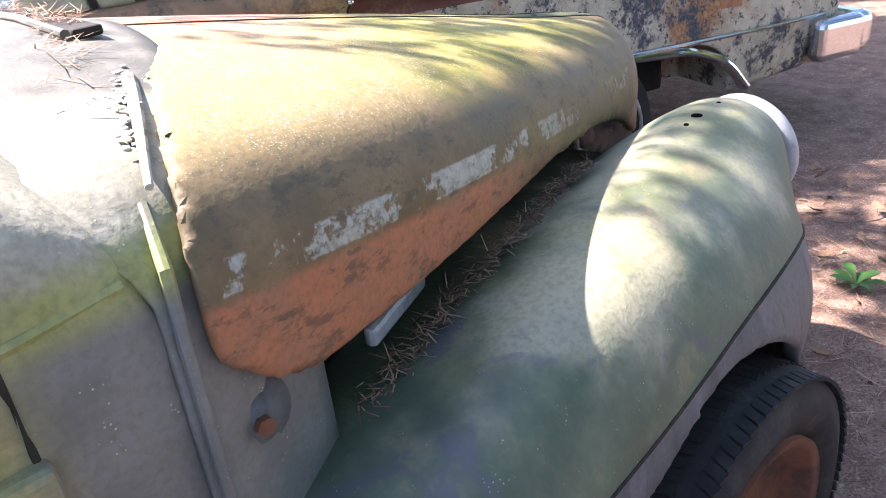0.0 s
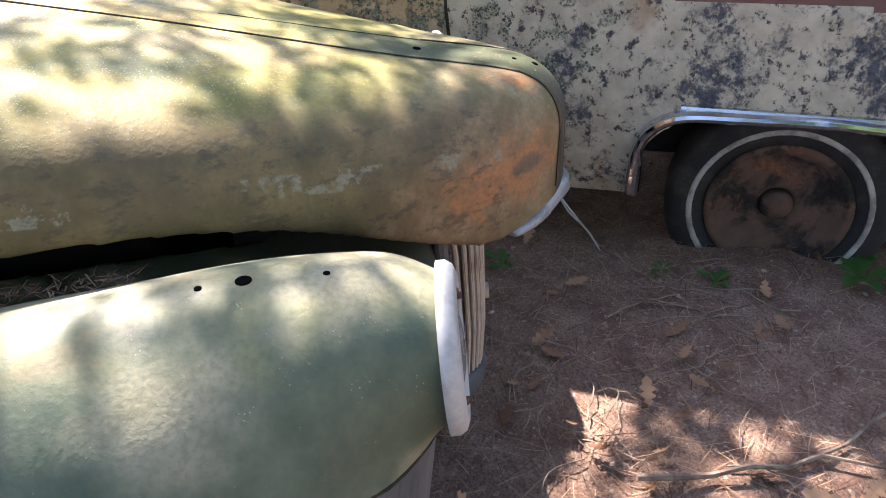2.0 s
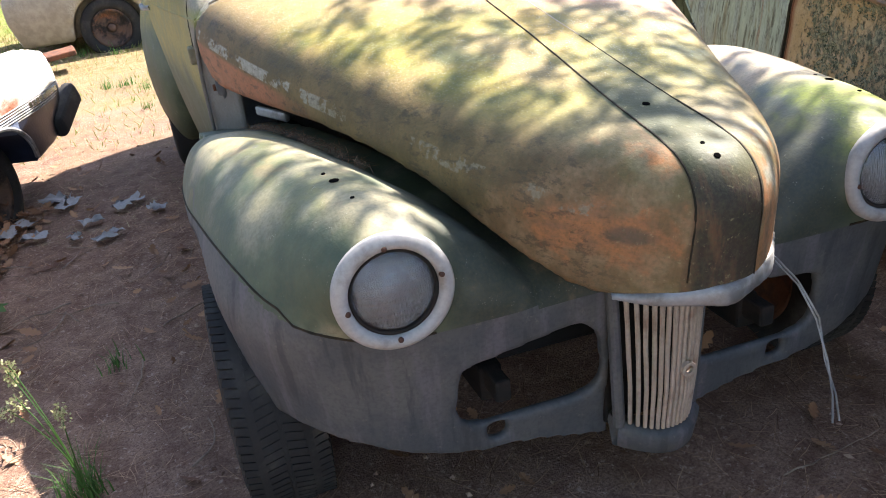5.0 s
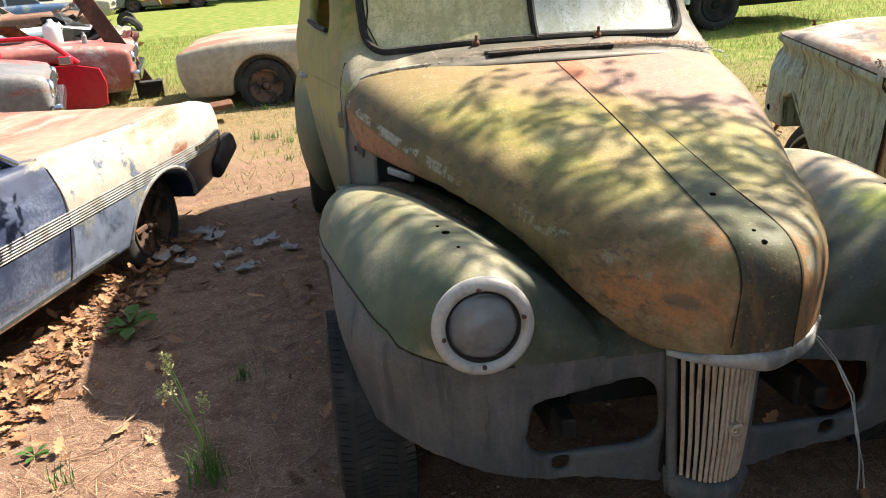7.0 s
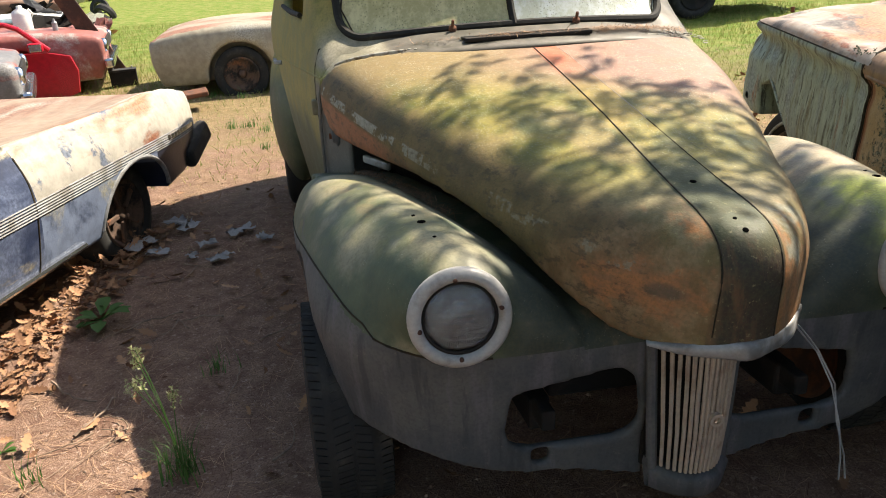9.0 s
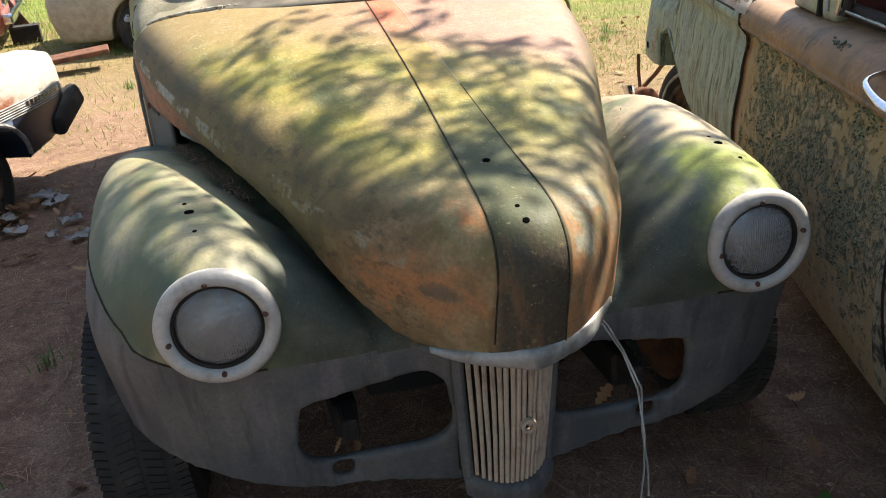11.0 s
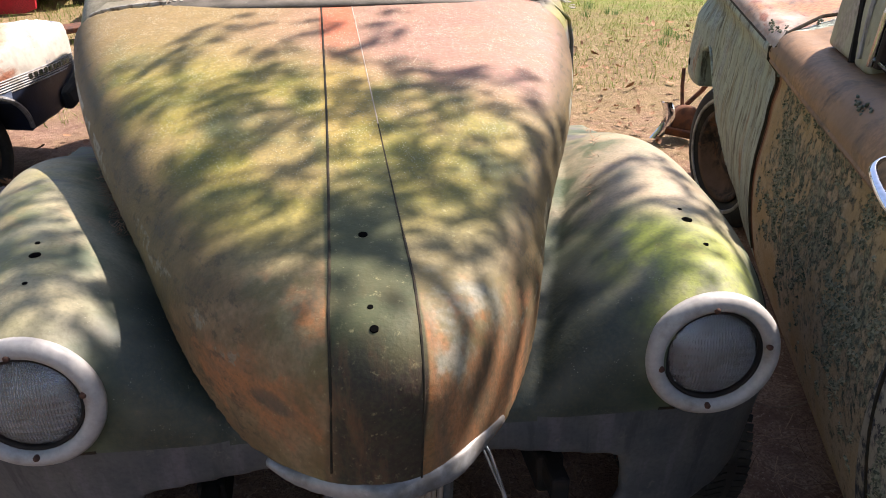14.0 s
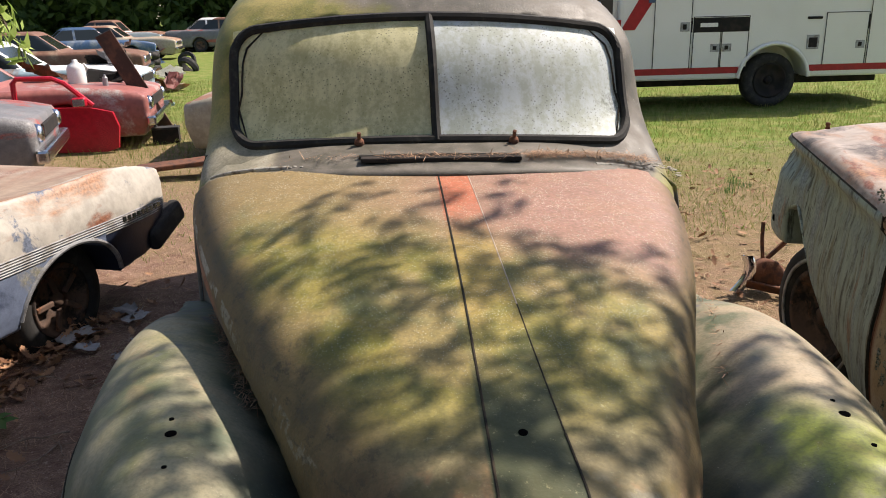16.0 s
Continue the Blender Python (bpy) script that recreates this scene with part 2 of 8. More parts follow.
def bonnet_paint():
    """Mossy bonnet: pink primer by the cowl, orange rust at the nose, flanks browned for shade, with pale strips where
    trim has gone.
    """
    k = Mat("mossy bonnet paint", 0.5, 0.0, 0.5)
    x, y, z = k.axis()
    big, mid, fine = k.noise(2.6, 5.0, 0.6), k.noise(11.0, 6.0, 0.6), k.noise(120.0, 3.0)
    c = k.mix(k.ramp(mid, 0.35, 0.65), (0.150, 0.146, 0.026), (0.31, 0.255, 0.066))
    c = k.mix(k.ramp(k.noise(4.0, 4.0), 0.50, 0.66, 0.0, 0.55), c, (0.34, 0.24, 0.12))
    c = k.mix(k.ramp(k.noise(3.3, 5.0, 0.6, 0.5), 0.54, 0.68, 0.0, 0.6), c, (0.13, 0.165, 0.075))
    c = k.mix(k.ramp(k.math("ADD", y, k.math("MULTIPLY", mid, 0.12)), 0.0, 0.24, 0.75, 0.0), c, k.mix(k.ramp(mid, 0.4, 0.6), (0.17, 0.13, 0.07), (0.25, 0.21, 0.14)))
    wob = k.math("MULTIPLY", mid, 0.30)
    pink = k.math("MULTIPLY", k.ramp(k.math("ADD", k.math("ADD", y, wob), k.math("MULTIPLY", x, 0.46)), 0.62, 0.98), k.ramp(z, 0.99, 1.05))
    c = k.mix(k.math("MULTIPLY", pink, 0.82), c, k.mix(k.ramp(x, -0.45, 0.15), (0.29, 0.205, 0.105), (0.325, 0.165, 0.150)))
    # the strip between the two joints: red primer, then dark green, then brown
    xs = k.math("ADD", x, k.ramp(z, 0.70, 0.93, 0.019, 0.0))
    inside = k.math("MULTIPLY", k.ramp(xs, -0.088, -0.081), k.ramp(k.math("ADD", xs, k.math("MULTIPLY", y, 0.042)), 0.046, 0.052, 1.0, 0.0))
    red = k.math("MULTIPLY", inside, k.ramp(k.math("ADD", y, wob), 0.84, 1.08))
    c = k.mix(k.math("MULTIPLY", red, 0.92), c, (0.47, 0.14, 0.075))
    gold = k.math("MULTIPLY", inside, k.math("MULTIPLY", k.ramp(k.math("ADD", y, wob), 0.42, 0.60), k.ramp(y, 0.60, 0.85, 0.45, 0.0)))
    c = k.mix(gold, c, (0.50, 0.34, 0.09))
    nose = k.math("MULTIPLY", k.ramp(k.math("ADD", y, k.math("MULTIPLY", big, 0.5)), 0.10, 0.26, 1.0, 0.0), k.ramp(k.math("ADD", mid, k.math("MULTIPLY", k.noise(5.0, 4.0), 0.7)), 0.80, 0.98))
    rustier = k.math("MAXIMUM", nose, k.math("MULTIPLY", k.ramp(k.math("ADD", z, k.math("MULTIPLY", k.noise(6.0, 5.0, 0.6), 0.30)), 0.91, 1.01, 1.0, 0.0), k.ramp(y, 0.0, 0.12, 0.8, 0.0)))
    streak = k.noise(9.0, 6.0, 0.7, co=k.mapped((3.0, 1.0, 0.7)))
    rustier = k.math("MULTIPLY", rustier, k.ramp(k.math("ADD", k.noise(6.5, 6.0, 0.65, 0.6), k.ramp(k.math("ABSOLUTE", x), 0.05, 0.16, 0.10, 0.0)), 0.46, 0.58))
    c = k.mix(rustier, c, k.mix(k.ramp(streak, 0.40, 0.62), (0.38, 0.165, 0.065), (0.22, 0.15, 0.085)))
    dark = k.math("MULTIPLY", inside, k.ramp(k.math("ADD", y, wob), 0.20, 0.50, 1.0, 0.0))
    low = k.ramp(k.math("ADD", z, k.math("MULTIPLY", mid, 0.1)), 0.94, 1.0, 1.0, 0.0)
    deep = k.mix(k.math("MULTIPLY", low, k.ramp(streak, 0.46, 0.72, 0.0, 0.75)), k.mix(low, (0.052, 0.068, 0.034), (0.030, 0.028, 0.026)), (0.20, 0.095, 0.048))
    c = k.mix(k.math("MULTIPLY", dark, 0.92), c, deep)
    pale_nose = k.math("MULTIPLY", k.math("MULTIPLY", k.ramp(x, 0.060, 0.075), k.ramp(y, -0.05, -0.11)), k.ramp(k.math("ADD", k.noise(13.0, 4.0), k.ramp(z, 0.84, 0.90, -0.2, 0.0)), 0.44, 0.64))
    c = k.mix(k.math("MULTIPLY", pale_nose, 0.8), c, (0.33, 0.34, 0.285))
    # flanks: shade below the shoulder painted in as brown, then rust
    line = k.math("ADD", k.math("MULTIPLY", y, 0.138), 0.874)
    below = k.math("SUBTRACT", line, z)
    flank = k.math("MULTIPLY", k.ramp(k.math("ADD", below, k.math("MULTIPLY", mid, 0.04)), -0.095, -0.045), k.ramp(k.math("ABSOLUTE", x), 0.16, 0.24))
    c = k.mix(k.math("MULTIPLY", flank, 0.85), c, k.mix(k.ramp(mid, 0.35, 0.65), (0.095, 0.066, 0.038), (0.165, 0.115, 0.064)))
    rust = k.math("MULTIPLY", k.math("MULTIPLY", flank, k.ramp(below, 0.012, 0.03)), k.ramp(k.math("ADD", y, k.math("MULTIPLY", big, 0.6)), 0.95, 1.2))
    c = k.mix(k.math("MULTIPLY", rust, 0.9), c, k.mix(k.ramp(mid, 0.4, 0.7), (0.38, 0.145, 0.075), (0.27, 0.135, 0.085)))
    def bloom(cy, cz, ry, rz, wob):
        dy, dz = k.math("DIVIDE", k.math("SUBTRACT", y, cy), ry), k.math("DIVIDE", k.math("SUBTRACT", z, cz), rz)
        q = k.math("SQRT", k.math("ADD", k.math("MULTIPLY", dy, dy), k.math("MULTIPLY", dz, dz)))
        return k.math("ADD", q, k.math("MULTIPLY", k.math("SUBTRACT", k.noise(16.0, 6.0, 0.62, 0.4), 0.5), wob))

    leftward = k.ramp(x, -0.10, -0.075, 1.0, 0.0)
    halo = k.math("MULTIPLY", leftward, k.ramp(bloom(-0.11, 0.80, 0.20, 0.12, 1.6), 0.75, 1.25, 1.0, 0.0))
    c = k.mix(k.math("MULTIPLY", halo, 0.75), c, k.mix(k.ramp(mid, 0.4, 0.62), (0.20, 0.125, 0.065), (0.30, 0.20, 0.115)))
    fire = k.math("MULTIPLY", leftward, k.ramp(bloom(-0.12, 0.812, 0.13, 0.075, 2.0), 0.55, 1.05, 1.0, 0.0))
    c = k.mix(k.math("MULTIPLY", fire, 0.9), c, k.mix(k.ramp(k.noise(22.0, 6.0, 0.7, co=k.mapped((1.0, 0.5, 1.6))), 0.34, 0.68), (0.43, 0.18, 0.075), (0.27, 0.145, 0.08)))
    rightward = k.math("MULTIPLY", k.ramp(x, 0.056, 0.066), k.math("SUBTRACT", 1.0, k.math("MULTIPLY", pale_nose, 0.9)))
    glow = k.math("MULTIPLY", rightward, k.ramp(bloom(-0.18, 0.80, 0.20, 0.13, 2.2), 0.70, 1.15, 1.0, 0.0))
    c = k.mix(k.math("MULTIPLY", glow, 0.85), c, k.mix(k.ramp(streak, 0.36, 0.66), (0.40, 0.185, 0.09), (0.17, 0.115, 0.075)))
    scar = k.math("MULTIPLY", leftward, k.ramp(bloom(-0.165, 0.812, 0.040, 0.022, 1.1), 0.6, 1.1, 1.0, 0.0))
    c = k.mix(k.math("MULTIPLY", scar, 0.6), c, (0.075, 0.085, 0.075))
    gone = k.noise(7.0, 5.0, 0.6, co=k.mapped((0.2, 1.0, 0.6)))
    pale = k.math("MULTIPLY", k.ramp(k.math("ABSOLUTE", k.math("ADD", below, k.math("MULTIPLY", fine, 0.004))), 0.014, 0.018, 1.0, 0.0), k.ramp(k.math("ADD", k.math("ADD", gone, k.math("MULTIPLY", k.noise(34.0, 5.0, 0.7), 0.55)), k.ramp(y, 0.45, 0.75, -0.05, 0.02)), 0.77, 0.83))
    c = k.mix(k.math("MULTIPLY", k.math("MULTIPLY", pale, flank), 0.8), c, k.mix(k.ramp(y, 0.5, 0.8), (0.25, 0.23, 0.17), (0.38, 0.40, 0.355)))
    bare = k.math("SUBTRACT", 1.0, flank)
    mottle = k.noise(70.0, 5.0, 0.75)
    c = k.mix(k.ramp(mottle, 0.52, 0.66, 0.0, 0.28), c, (0.085, 0.085, 0.035))
    c = k.mix(k.math("MULTIPLY", k.ramp(mottle, 0.30, 0.42, 0.40, 0.0), bare), c, (0.46, 0.42, 0.22))
    c = k.mix(k.math("MULTIPLY", flank, k.ramp(k.noise(28.0, 7.0, 0.75, co=k.mapped((1.0, 0.6, 1.6))), 0.52, 0.62, 0.0, 0.6)), c, (0.055, 0.05, 0.038))
    tiny = k.math("MULTIPLY", k.math("MULTIPLY", k.ramp(k.voronoi(250.0), 0.12, 0.30, 1.0, 0.0), k.ramp(k.noise(18.0, 4.0), 0.42, 0.60)), k.math("MULTIPLY", bare, k.ramp(y, 0.0, 0.7, 0.0, 0.95)))
    c = k.mix(tiny, c, (0.66, 0.64, 0.50))
    weathered(k, c, mid, fine, (0.40, 0.54), 0.72, k.math("MULTIPLY", k.ramp(y, 0.0, 0.45, 0.0, 1.0), bare))
    k.rough(k.ramp(mid, 0.3, 0.7, 0.52, 0.70))
    k.b.inputs["Specular IOR Level"].default_value = 0.22
    return k.m


def wing_paint():
    """Front wings: green-grey, bright moss on the sunny side, shade painted onto the inner front."""
    k = Mat("green wing paint", 0.55, 0.0, 0.5)
    c, big, mid, fine = old_green(k, 0.46, 0.66)
    x, y, z = k.axis()
    # cream patches, denser upwards: the sunlit tone put into the colour
    c = k.mix(k.math("MULTIPLY", k.ramp(k.math("ADD", k.noise(5.0, 4.0), k.ramp(z, 0.7, 0.9, 0.0, 0.25)), 0.56, 0.80), 0.62), c, (0.40, 0.355, 0.24))
    sunny = k.math("MULTIPLY", k.ramp(x, 0.35, 0.5), k.ramp(k.math("ADD", z, k.math("MULTIPLY", mid, 0.30)), 0.92, 1.03))
    front = k.ramp(k.math("ADD", y, k.math("MULTIPLY", big, 0.4)), 0.36, 0.58, 1.0, 0.0)
    c = k.mix(k.math("MULTIPLY", k.math("MULTIPLY", sunny, front), 0.8), c, (0.30, 0.36, 0.04))
    c = k.mix(k.math("MULTIPLY", k.math("MULTIPLY", sunny, k.math("SUBTRACT", 1.0, front)), 0.6), c, (0.36, 0.27, 0.19))
    low = k.ramp(k.math("ADD", z, k.math("MULTIPLY", mid, 0.1)), 0.56, 0.68, 1.0, 0.0)
    c = k.mix(k.math("MULTIPLY", low, 0.6), c, (0.150, 0.152, 0.138))
    c = k.mix(k.math("MULTIPLY", k.ramp(k.noise(4.5, 5.0, 0.6, 0.4), 0.53, 0.66), k.ramp(y, 0.45, 0.75, 0.0, 0.75)), c, (0.055, 0.095, 0.045))
    c = k.mix(k.math("MULTIPLY", k.ramp(k.noise(7.5, 5.0, 0.6, 0.7), 0.57, 0.68), k.ramp(y, 0.45, 0.75, 0.0, 0.6)), c, (0.085, 0.075, 0.115))
    rusty = k.ramp(k.math("ADD", mid, k.math("MULTIPLY", k.noise(3.0, 2.0), 0.6)), 0.92, 1.02)
    # shade beside the bonnet's nose, put into the colour as dark slate
    inner_shade = k.math("MULTIPLY", k.ramp(k.math("ADD", k.math("ABSOLUTE", x), k.math("MULTIPLY", mid, 0.08)), 0.46, 0.58, 1.0, 0.0), k.ramp(y, 0.22, 0.42, 1.0, 0.0))
    c = k.mix(k.math("MULTIPLY", inner_shade, 0.9), c, k.mix(k.ramp(mid, 0.4, 0.7), (0.032, 0.043, 0.036), (0.062, 0.072, 0.060)))
    c = k.mix(k.math("MULTIPLY", rusty, 0.25), c, (0.33, 0.20, 0.11))
    return weathered(k, c, mid, fine, (0.55, 0.7), 0.4)


def cab_paint():
    """Cab: green sides and a mauve-grey roof and cowl."""
    k = Mat("green cab paint with grey roof", 0.6, 0.0, 0.4)
    c, big, mid, fine = old_green(k, 0.36, 0.62)
    x, y, z = k.axis()
    e = k.math("ADD", k.math("ADD", x, k.math("MULTIPLY", mid, 0.5)), k.math("MULTIPLY", k.ramp(z, 1.62, 1.72), 0.25))
    roof = k.math("MULTIPLY", k.ramp(e, -0.15, 0.12), k.ramp(z, 1.10, 1.17))
    cowl = k.math("MULTIPLY", k.ramp(z, 1.125, 1.15), k.math("MULTIPLY", k.ramp(z, 1.25, 1.30, 1.0, 0.0), k.ramp(x, -0.66, -0.54)))
    roof = k.math("MAXIMUM", roof, cowl)
    c = k.mix(k.math("MULTIPLY", roof, 0.92), c, k.mix(k.ramp(mid, 0.35, 0.68), (0.066, 0.060, 0.058), (0.145, 0.130, 0.124)))
    wall = k.math("MULTIPLY", k.ramp(z, 1.05, 1.085, 1.0, 0.0), k.ramp(y, 1.46, 1.56, 1.0, 0.0))
    # left shoulder: grey-tan paint, with its sunlit brightness put into the colour
    side = k.math("MULTIPLY", k.ramp(k.math("ADD", z, k.math("MULTIPLY", mid, 0.08)), 1.07, 1.11), k.math("MULTIPLY", k.ramp(y, 1.45, 1.62, 1.0, 0.0), k.ramp(x, -0.60, -0.55, 1.0, 0.0)))
    c = k.mix(k.math("MULTIPLY", side, 0.9), c, k.mix(k.ramp(mid, 0.35, 0.68), (0.24, 0.22, 0.17), (0.42, 0.39, 0.31)))
    rim = k.math("MULTIPLY", k.math("MULTIPLY", side, k.ramp(k.math("ADD", z, k.math("MULTIPLY", mid, 0.05)), 1.125, 1.155, 1.0, 0.0)), 0.75)
    c = k.mix(rim, c, (0.22, 0.24, 0.045))
    c = k.mix(wall, c, k.mix(k.ramp(mid, 0.35, 0.68), (0.12, 0.12, 0.115), (0.18, 0.175, 0.165)))
    return weathered(k, c, mid, fine, (0.55, 0.68), 0.6)


def dirt_ground():
    k = Mat("red dirt, needles and grass", 0.95, 0.0, 0.15)
    x, y, z = k.axis()
    big, mid, fine = k.noise(0.7, 6.0, 0.6), k.noise(9.0, 6.0, 0.65), k.noise(130.0, 4.0, 0.7)
    soil = k.mix(k.ramp(mid, 0.3, 0.7), (0.20, 0.115, 0.083), (0.37, 0.245, 0.18))
    soil = k.mix(k.ramp(fine, 0.38, 0.66, 0.0, 0.75), soil, (0.115, 0.066, 0.048))
    soil = k.mix(k.ramp(k.noise(55.0, 5.0, 0.7), 0.57, 0.66, 0.0, 0.7), soil, (0.48, 0.36, 0.29))
    grass = k.mix(k.ramp(k.noise(3.0, 5.0), 0.35, 0.7), (0.12, 0.20, 0.03), (0.27, 0.26, 0.09))
    grass = k.mix(k.ramp(fine, 0.4, 0.7, 0.0, 0.5), grass, (0.06, 0.09, 0.02))
    far = k.math("ADD", k.math("ADD", k.math("MULTIPLY", y, 0.16), k.math("MULTIPLY", x, 0.10)), k.math("MULTIPLY", big, 0.7))
    straw = k.mix(k.ramp(mid, 0.35, 0.7), (0.29, 0.205, 0.115), (0.17, 0.135, 0.06))
    straw = k.mix(k.ramp(fine, 0.4, 0.72, 0.0, 0.5), straw, (0.13, 0.10, 0.05))
    patch = k.math("ADD", k.math("MULTIPLY", k.noise(1.6, 6.0, 0.65), 1.3), k.math("MULTIPLY", k.noise(14.0, 5.0, 0.7), 0.7))
    grass = k.mix(k.ramp(k.math("ADD", far, k.math("MULTIPLY", patch, 0.9)), 2.35, 3.05), straw, grass)
    grass = k.mix(k.ramp(k.noise(22.0, 6.0, 0.75), 0.56, 0.68, 0.0, 0.65), grass, (0.34, 0.25, 0.15))
    grass = k.mix(k.ramp(k.noise(38.0, 6.0, 0.75), 0.54, 0.64, 0.0, 0.6), grass, (0.05, 0.075, 0.02))
    c = k.mix(k.ramp(k.math("ADD", far, k.math("MULTIPLY", patch, 0.8)), 1.55, 2.15), soil, grass)
    k.color(c).bump(k.math("ADD", mid, fine), 0.6, 0.02)
    return k.m


BONNET = bonnet_paint()
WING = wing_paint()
CAB = cab_paint()
GROUND = dirt_ground()
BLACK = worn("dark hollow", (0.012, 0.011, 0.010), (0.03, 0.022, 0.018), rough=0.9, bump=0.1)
HOLE = Mat("open hole", 1.0, 0.0, 0.0).color((0.004, 0.004, 0.004)).m
RUBBER = worn("dusty black rubber", (0.022, 0.022, 0.022), (0.075, 0.068, 0.06), 9.0, 0.45, 0.8, rough=0.85)
GASKET = worn("cracked black rubber seal", (0.015, 0.015, 0.014), (0.06, 0.06, 0.045), 30.0, 0.5, 0.8, rough=0.8)
WHITEWALL = worn("grey whitewall rubber", (0.42, 0.41, 0.38), (0.2, 0.19, 0.17), 12.0, rough=0.8)
RUST = worn("flaking brown rust", (0.16, 0.065, 0.035), (0.075, 0.04, 0.03), 14.0, rough=0.9, bump=0.5)
WHITE_RING = worn("chalky white paint", (0.43, 0.42, 0.405), (0.22, 0.20, 0.18), 16.0, 0.48, 0.78, rough=0.42)
CHROME = worn("pitted chrome", (0.62, 0.64, 0.67), (0.35, 0.33, 0.31), 20.0, 0.55, 0.8, rough=0.22, metal=1.0, bump=0.05)
ALLOY = worn("dull grey metal", (0.34, 0.35, 0.36), (0.20, 0.19, 0.18), 12.0, rough=0.5, metal=0.35)
GRILLE = worn("faded pink-grey enamel", (0.46, 0.38, 0.31), (0.30, 0.21, 0.16), 18.0, 0.5, 0.75, rough=0.6)


def apron_paint():
    """Paint with sky-blue shade put into its colour, runs of dirt down it and dusty scuffs."""
    k = Mat("shaded blue-grey paint", 0.62, 0.0, 0.35)
    mid, fine = k.noise(6.0, 5.0, 0.6), k.noise(110.0, 3.0)
    run = k.noise(9.0, 5.0, 0.6, co=k.mapped((2.2, 2.2, 0.22)))
    c = k.mix(k.ramp(mid, 0.35, 0.7), (0.076, 0.084, 0.092), (0.126, 0.126, 0.122))
    c = k.mix(k.ramp(run, 0.52, 0.66, 0.0, 0.6), c, (0.16, 0.145, 0.165))
    c = k.mix(k.ramp(run, 0.44, 0.34, 0.0, 0.6), c, (0.045, 0.05, 0.055))
    c = k.mix(k.ramp(k.noise(40.0, 6.0, 0.7), 0.60, 0.70, 0.0, 0.5), c, (0.20, 0.18, 0.16))
    c = k.mix(k.ramp(fine, 0.4, 0.72, 0.0, 0.3), c, (0.04, 0.045, 0.05))
    k.color(c).bump(k.math("ADD", fine, mid), 0.2, 0.003)
    return k.m


APRON = apron_paint()
SEAM = worn("seam shadow dirt", (0.02, 0.018, 0.012), (0.05, 0.035, 0.02), 20.0, rough=0.95)


def lens_glass():
    k = Mat("ribbed lamp glass", 0.12, 0.0, 0.6)
    n = k.noise(30.0, 4.0)
    k.color(k.mix(k.ramp(n, 0.35, 0.7), (0.88, 0.92, 0.95), (0.70, 0.71, 0.70)))
    k.rough(k.ramp(n, 0.3, 0.7, 0.01, 0.05))
    w = k.node("ShaderNodeTexWave", Scale=58.0, Distortion=0.3)
    k.link(k.co, w.inputs["Vector"])
    q = k.node("ShaderNodeTexWave", Scale=20.0, Distortion=1.2)
    q.bands_direction = "Z"
    k.link(k.co, q.inputs["Vector"])
    k.bump(k.math("ADD", k.math("ADD", w.outputs["Fac"], k.math("MULTIPLY", q.outputs["Fac"], 1.4)), k.math("MULTIPLY", k.noise(9.0, 2.0), 2.0)), 0.40, 0.004)
    k.b.inputs["Transmission Weight"].default_value = 0.86
    k.b.inputs["IOR"].default_value = 1.48
    return k.m


def dirty_glass(name, tint, streak, clean):
    """Old glass under streaks of algae and dust: light passes dimly through the dirt, clearly through a few spots."""
    k = Mat(name, 0.4, 0.0, 0.5)
    v = k.noise(6.0, 6.0, 0.65, co=k.mapped((3.0, 3.0, 0.6)))
    s = k.noise(60.0, 4.0, 0.75)
    f = k.ramp(k.math("ADD", k.math("MULTIPLY", v, 0.6), k.math("MULTIPLY", s, 0.4)), 0.40, 0.60)
    c = k.mix(f, tint, streak)
    dots = k.math("MULTIPLY", k.ramp(k.voronoi(95.0), 0.16, 0.30, 1.0, 0.0), k.ramp(k.noise(7.0, 4.0, 0.6, co=k.mapped((1.6, 1.6, 0.7))), 0.42, 0.60))
    c = k.mix(k.math("MULTIPLY", dots, 0.8), c, tuple(v * 0.45 for v in streak))
    k.color(c).bump(s, 0.25, 0.002)
    tr = k.t.nodes.new("ShaderNodeBsdfTranslucent")
    gl = k.t.nodes.new("ShaderNodeBsdfTransparent")
    m1, m2 = k.t.nodes.new("ShaderNodeMixShader"), k.t.nodes.new("ShaderNodeMixShader")
    m1.inputs[0].default_value = 0.30
    k.link(c, tr.inputs["Color"])
    k.link(k.b.outputs[0], m1.inputs[1])
    k.link(tr.outputs[0], m1.inputs[2])
    k.link(k.ramp(k.math("ADD", k.noise(3.5, 3.0), k.math("MULTIPLY", s, 0.3)), clean, clean + 0.2), m2.inputs[0])
    k.link(m1.outputs[0], m2.inputs[1])
    k.link(gl.outputs[0], m2.inputs[2])
    k.link(m2.outputs[0], k.t.nodes["Material Output"].inputs["Surface"])
    return k.m


LENS = lens_glass()
BOWL = worn("silvered bowl", (0.30, 0.34, 0.40), (0.11, 0.11, 0.11), 14.0, rough=0.22, metal=1.0)
PANE_MOSS = dirty_glass("mossy windscreen glass", (0.86, 0.82, 0.52), (0.62, 0.59, 0.31), 0.90)
PANE_DUST = dirty_glass("dusty windscreen glass", (0.84, 0.90, 0.89), (0.64, 0.69, 0.60), 0.84)
DARK_GLASS = Mat("dark car glass", 0.08, 0.0, 0.5).color((0.02, 0.025, 0.025)).m

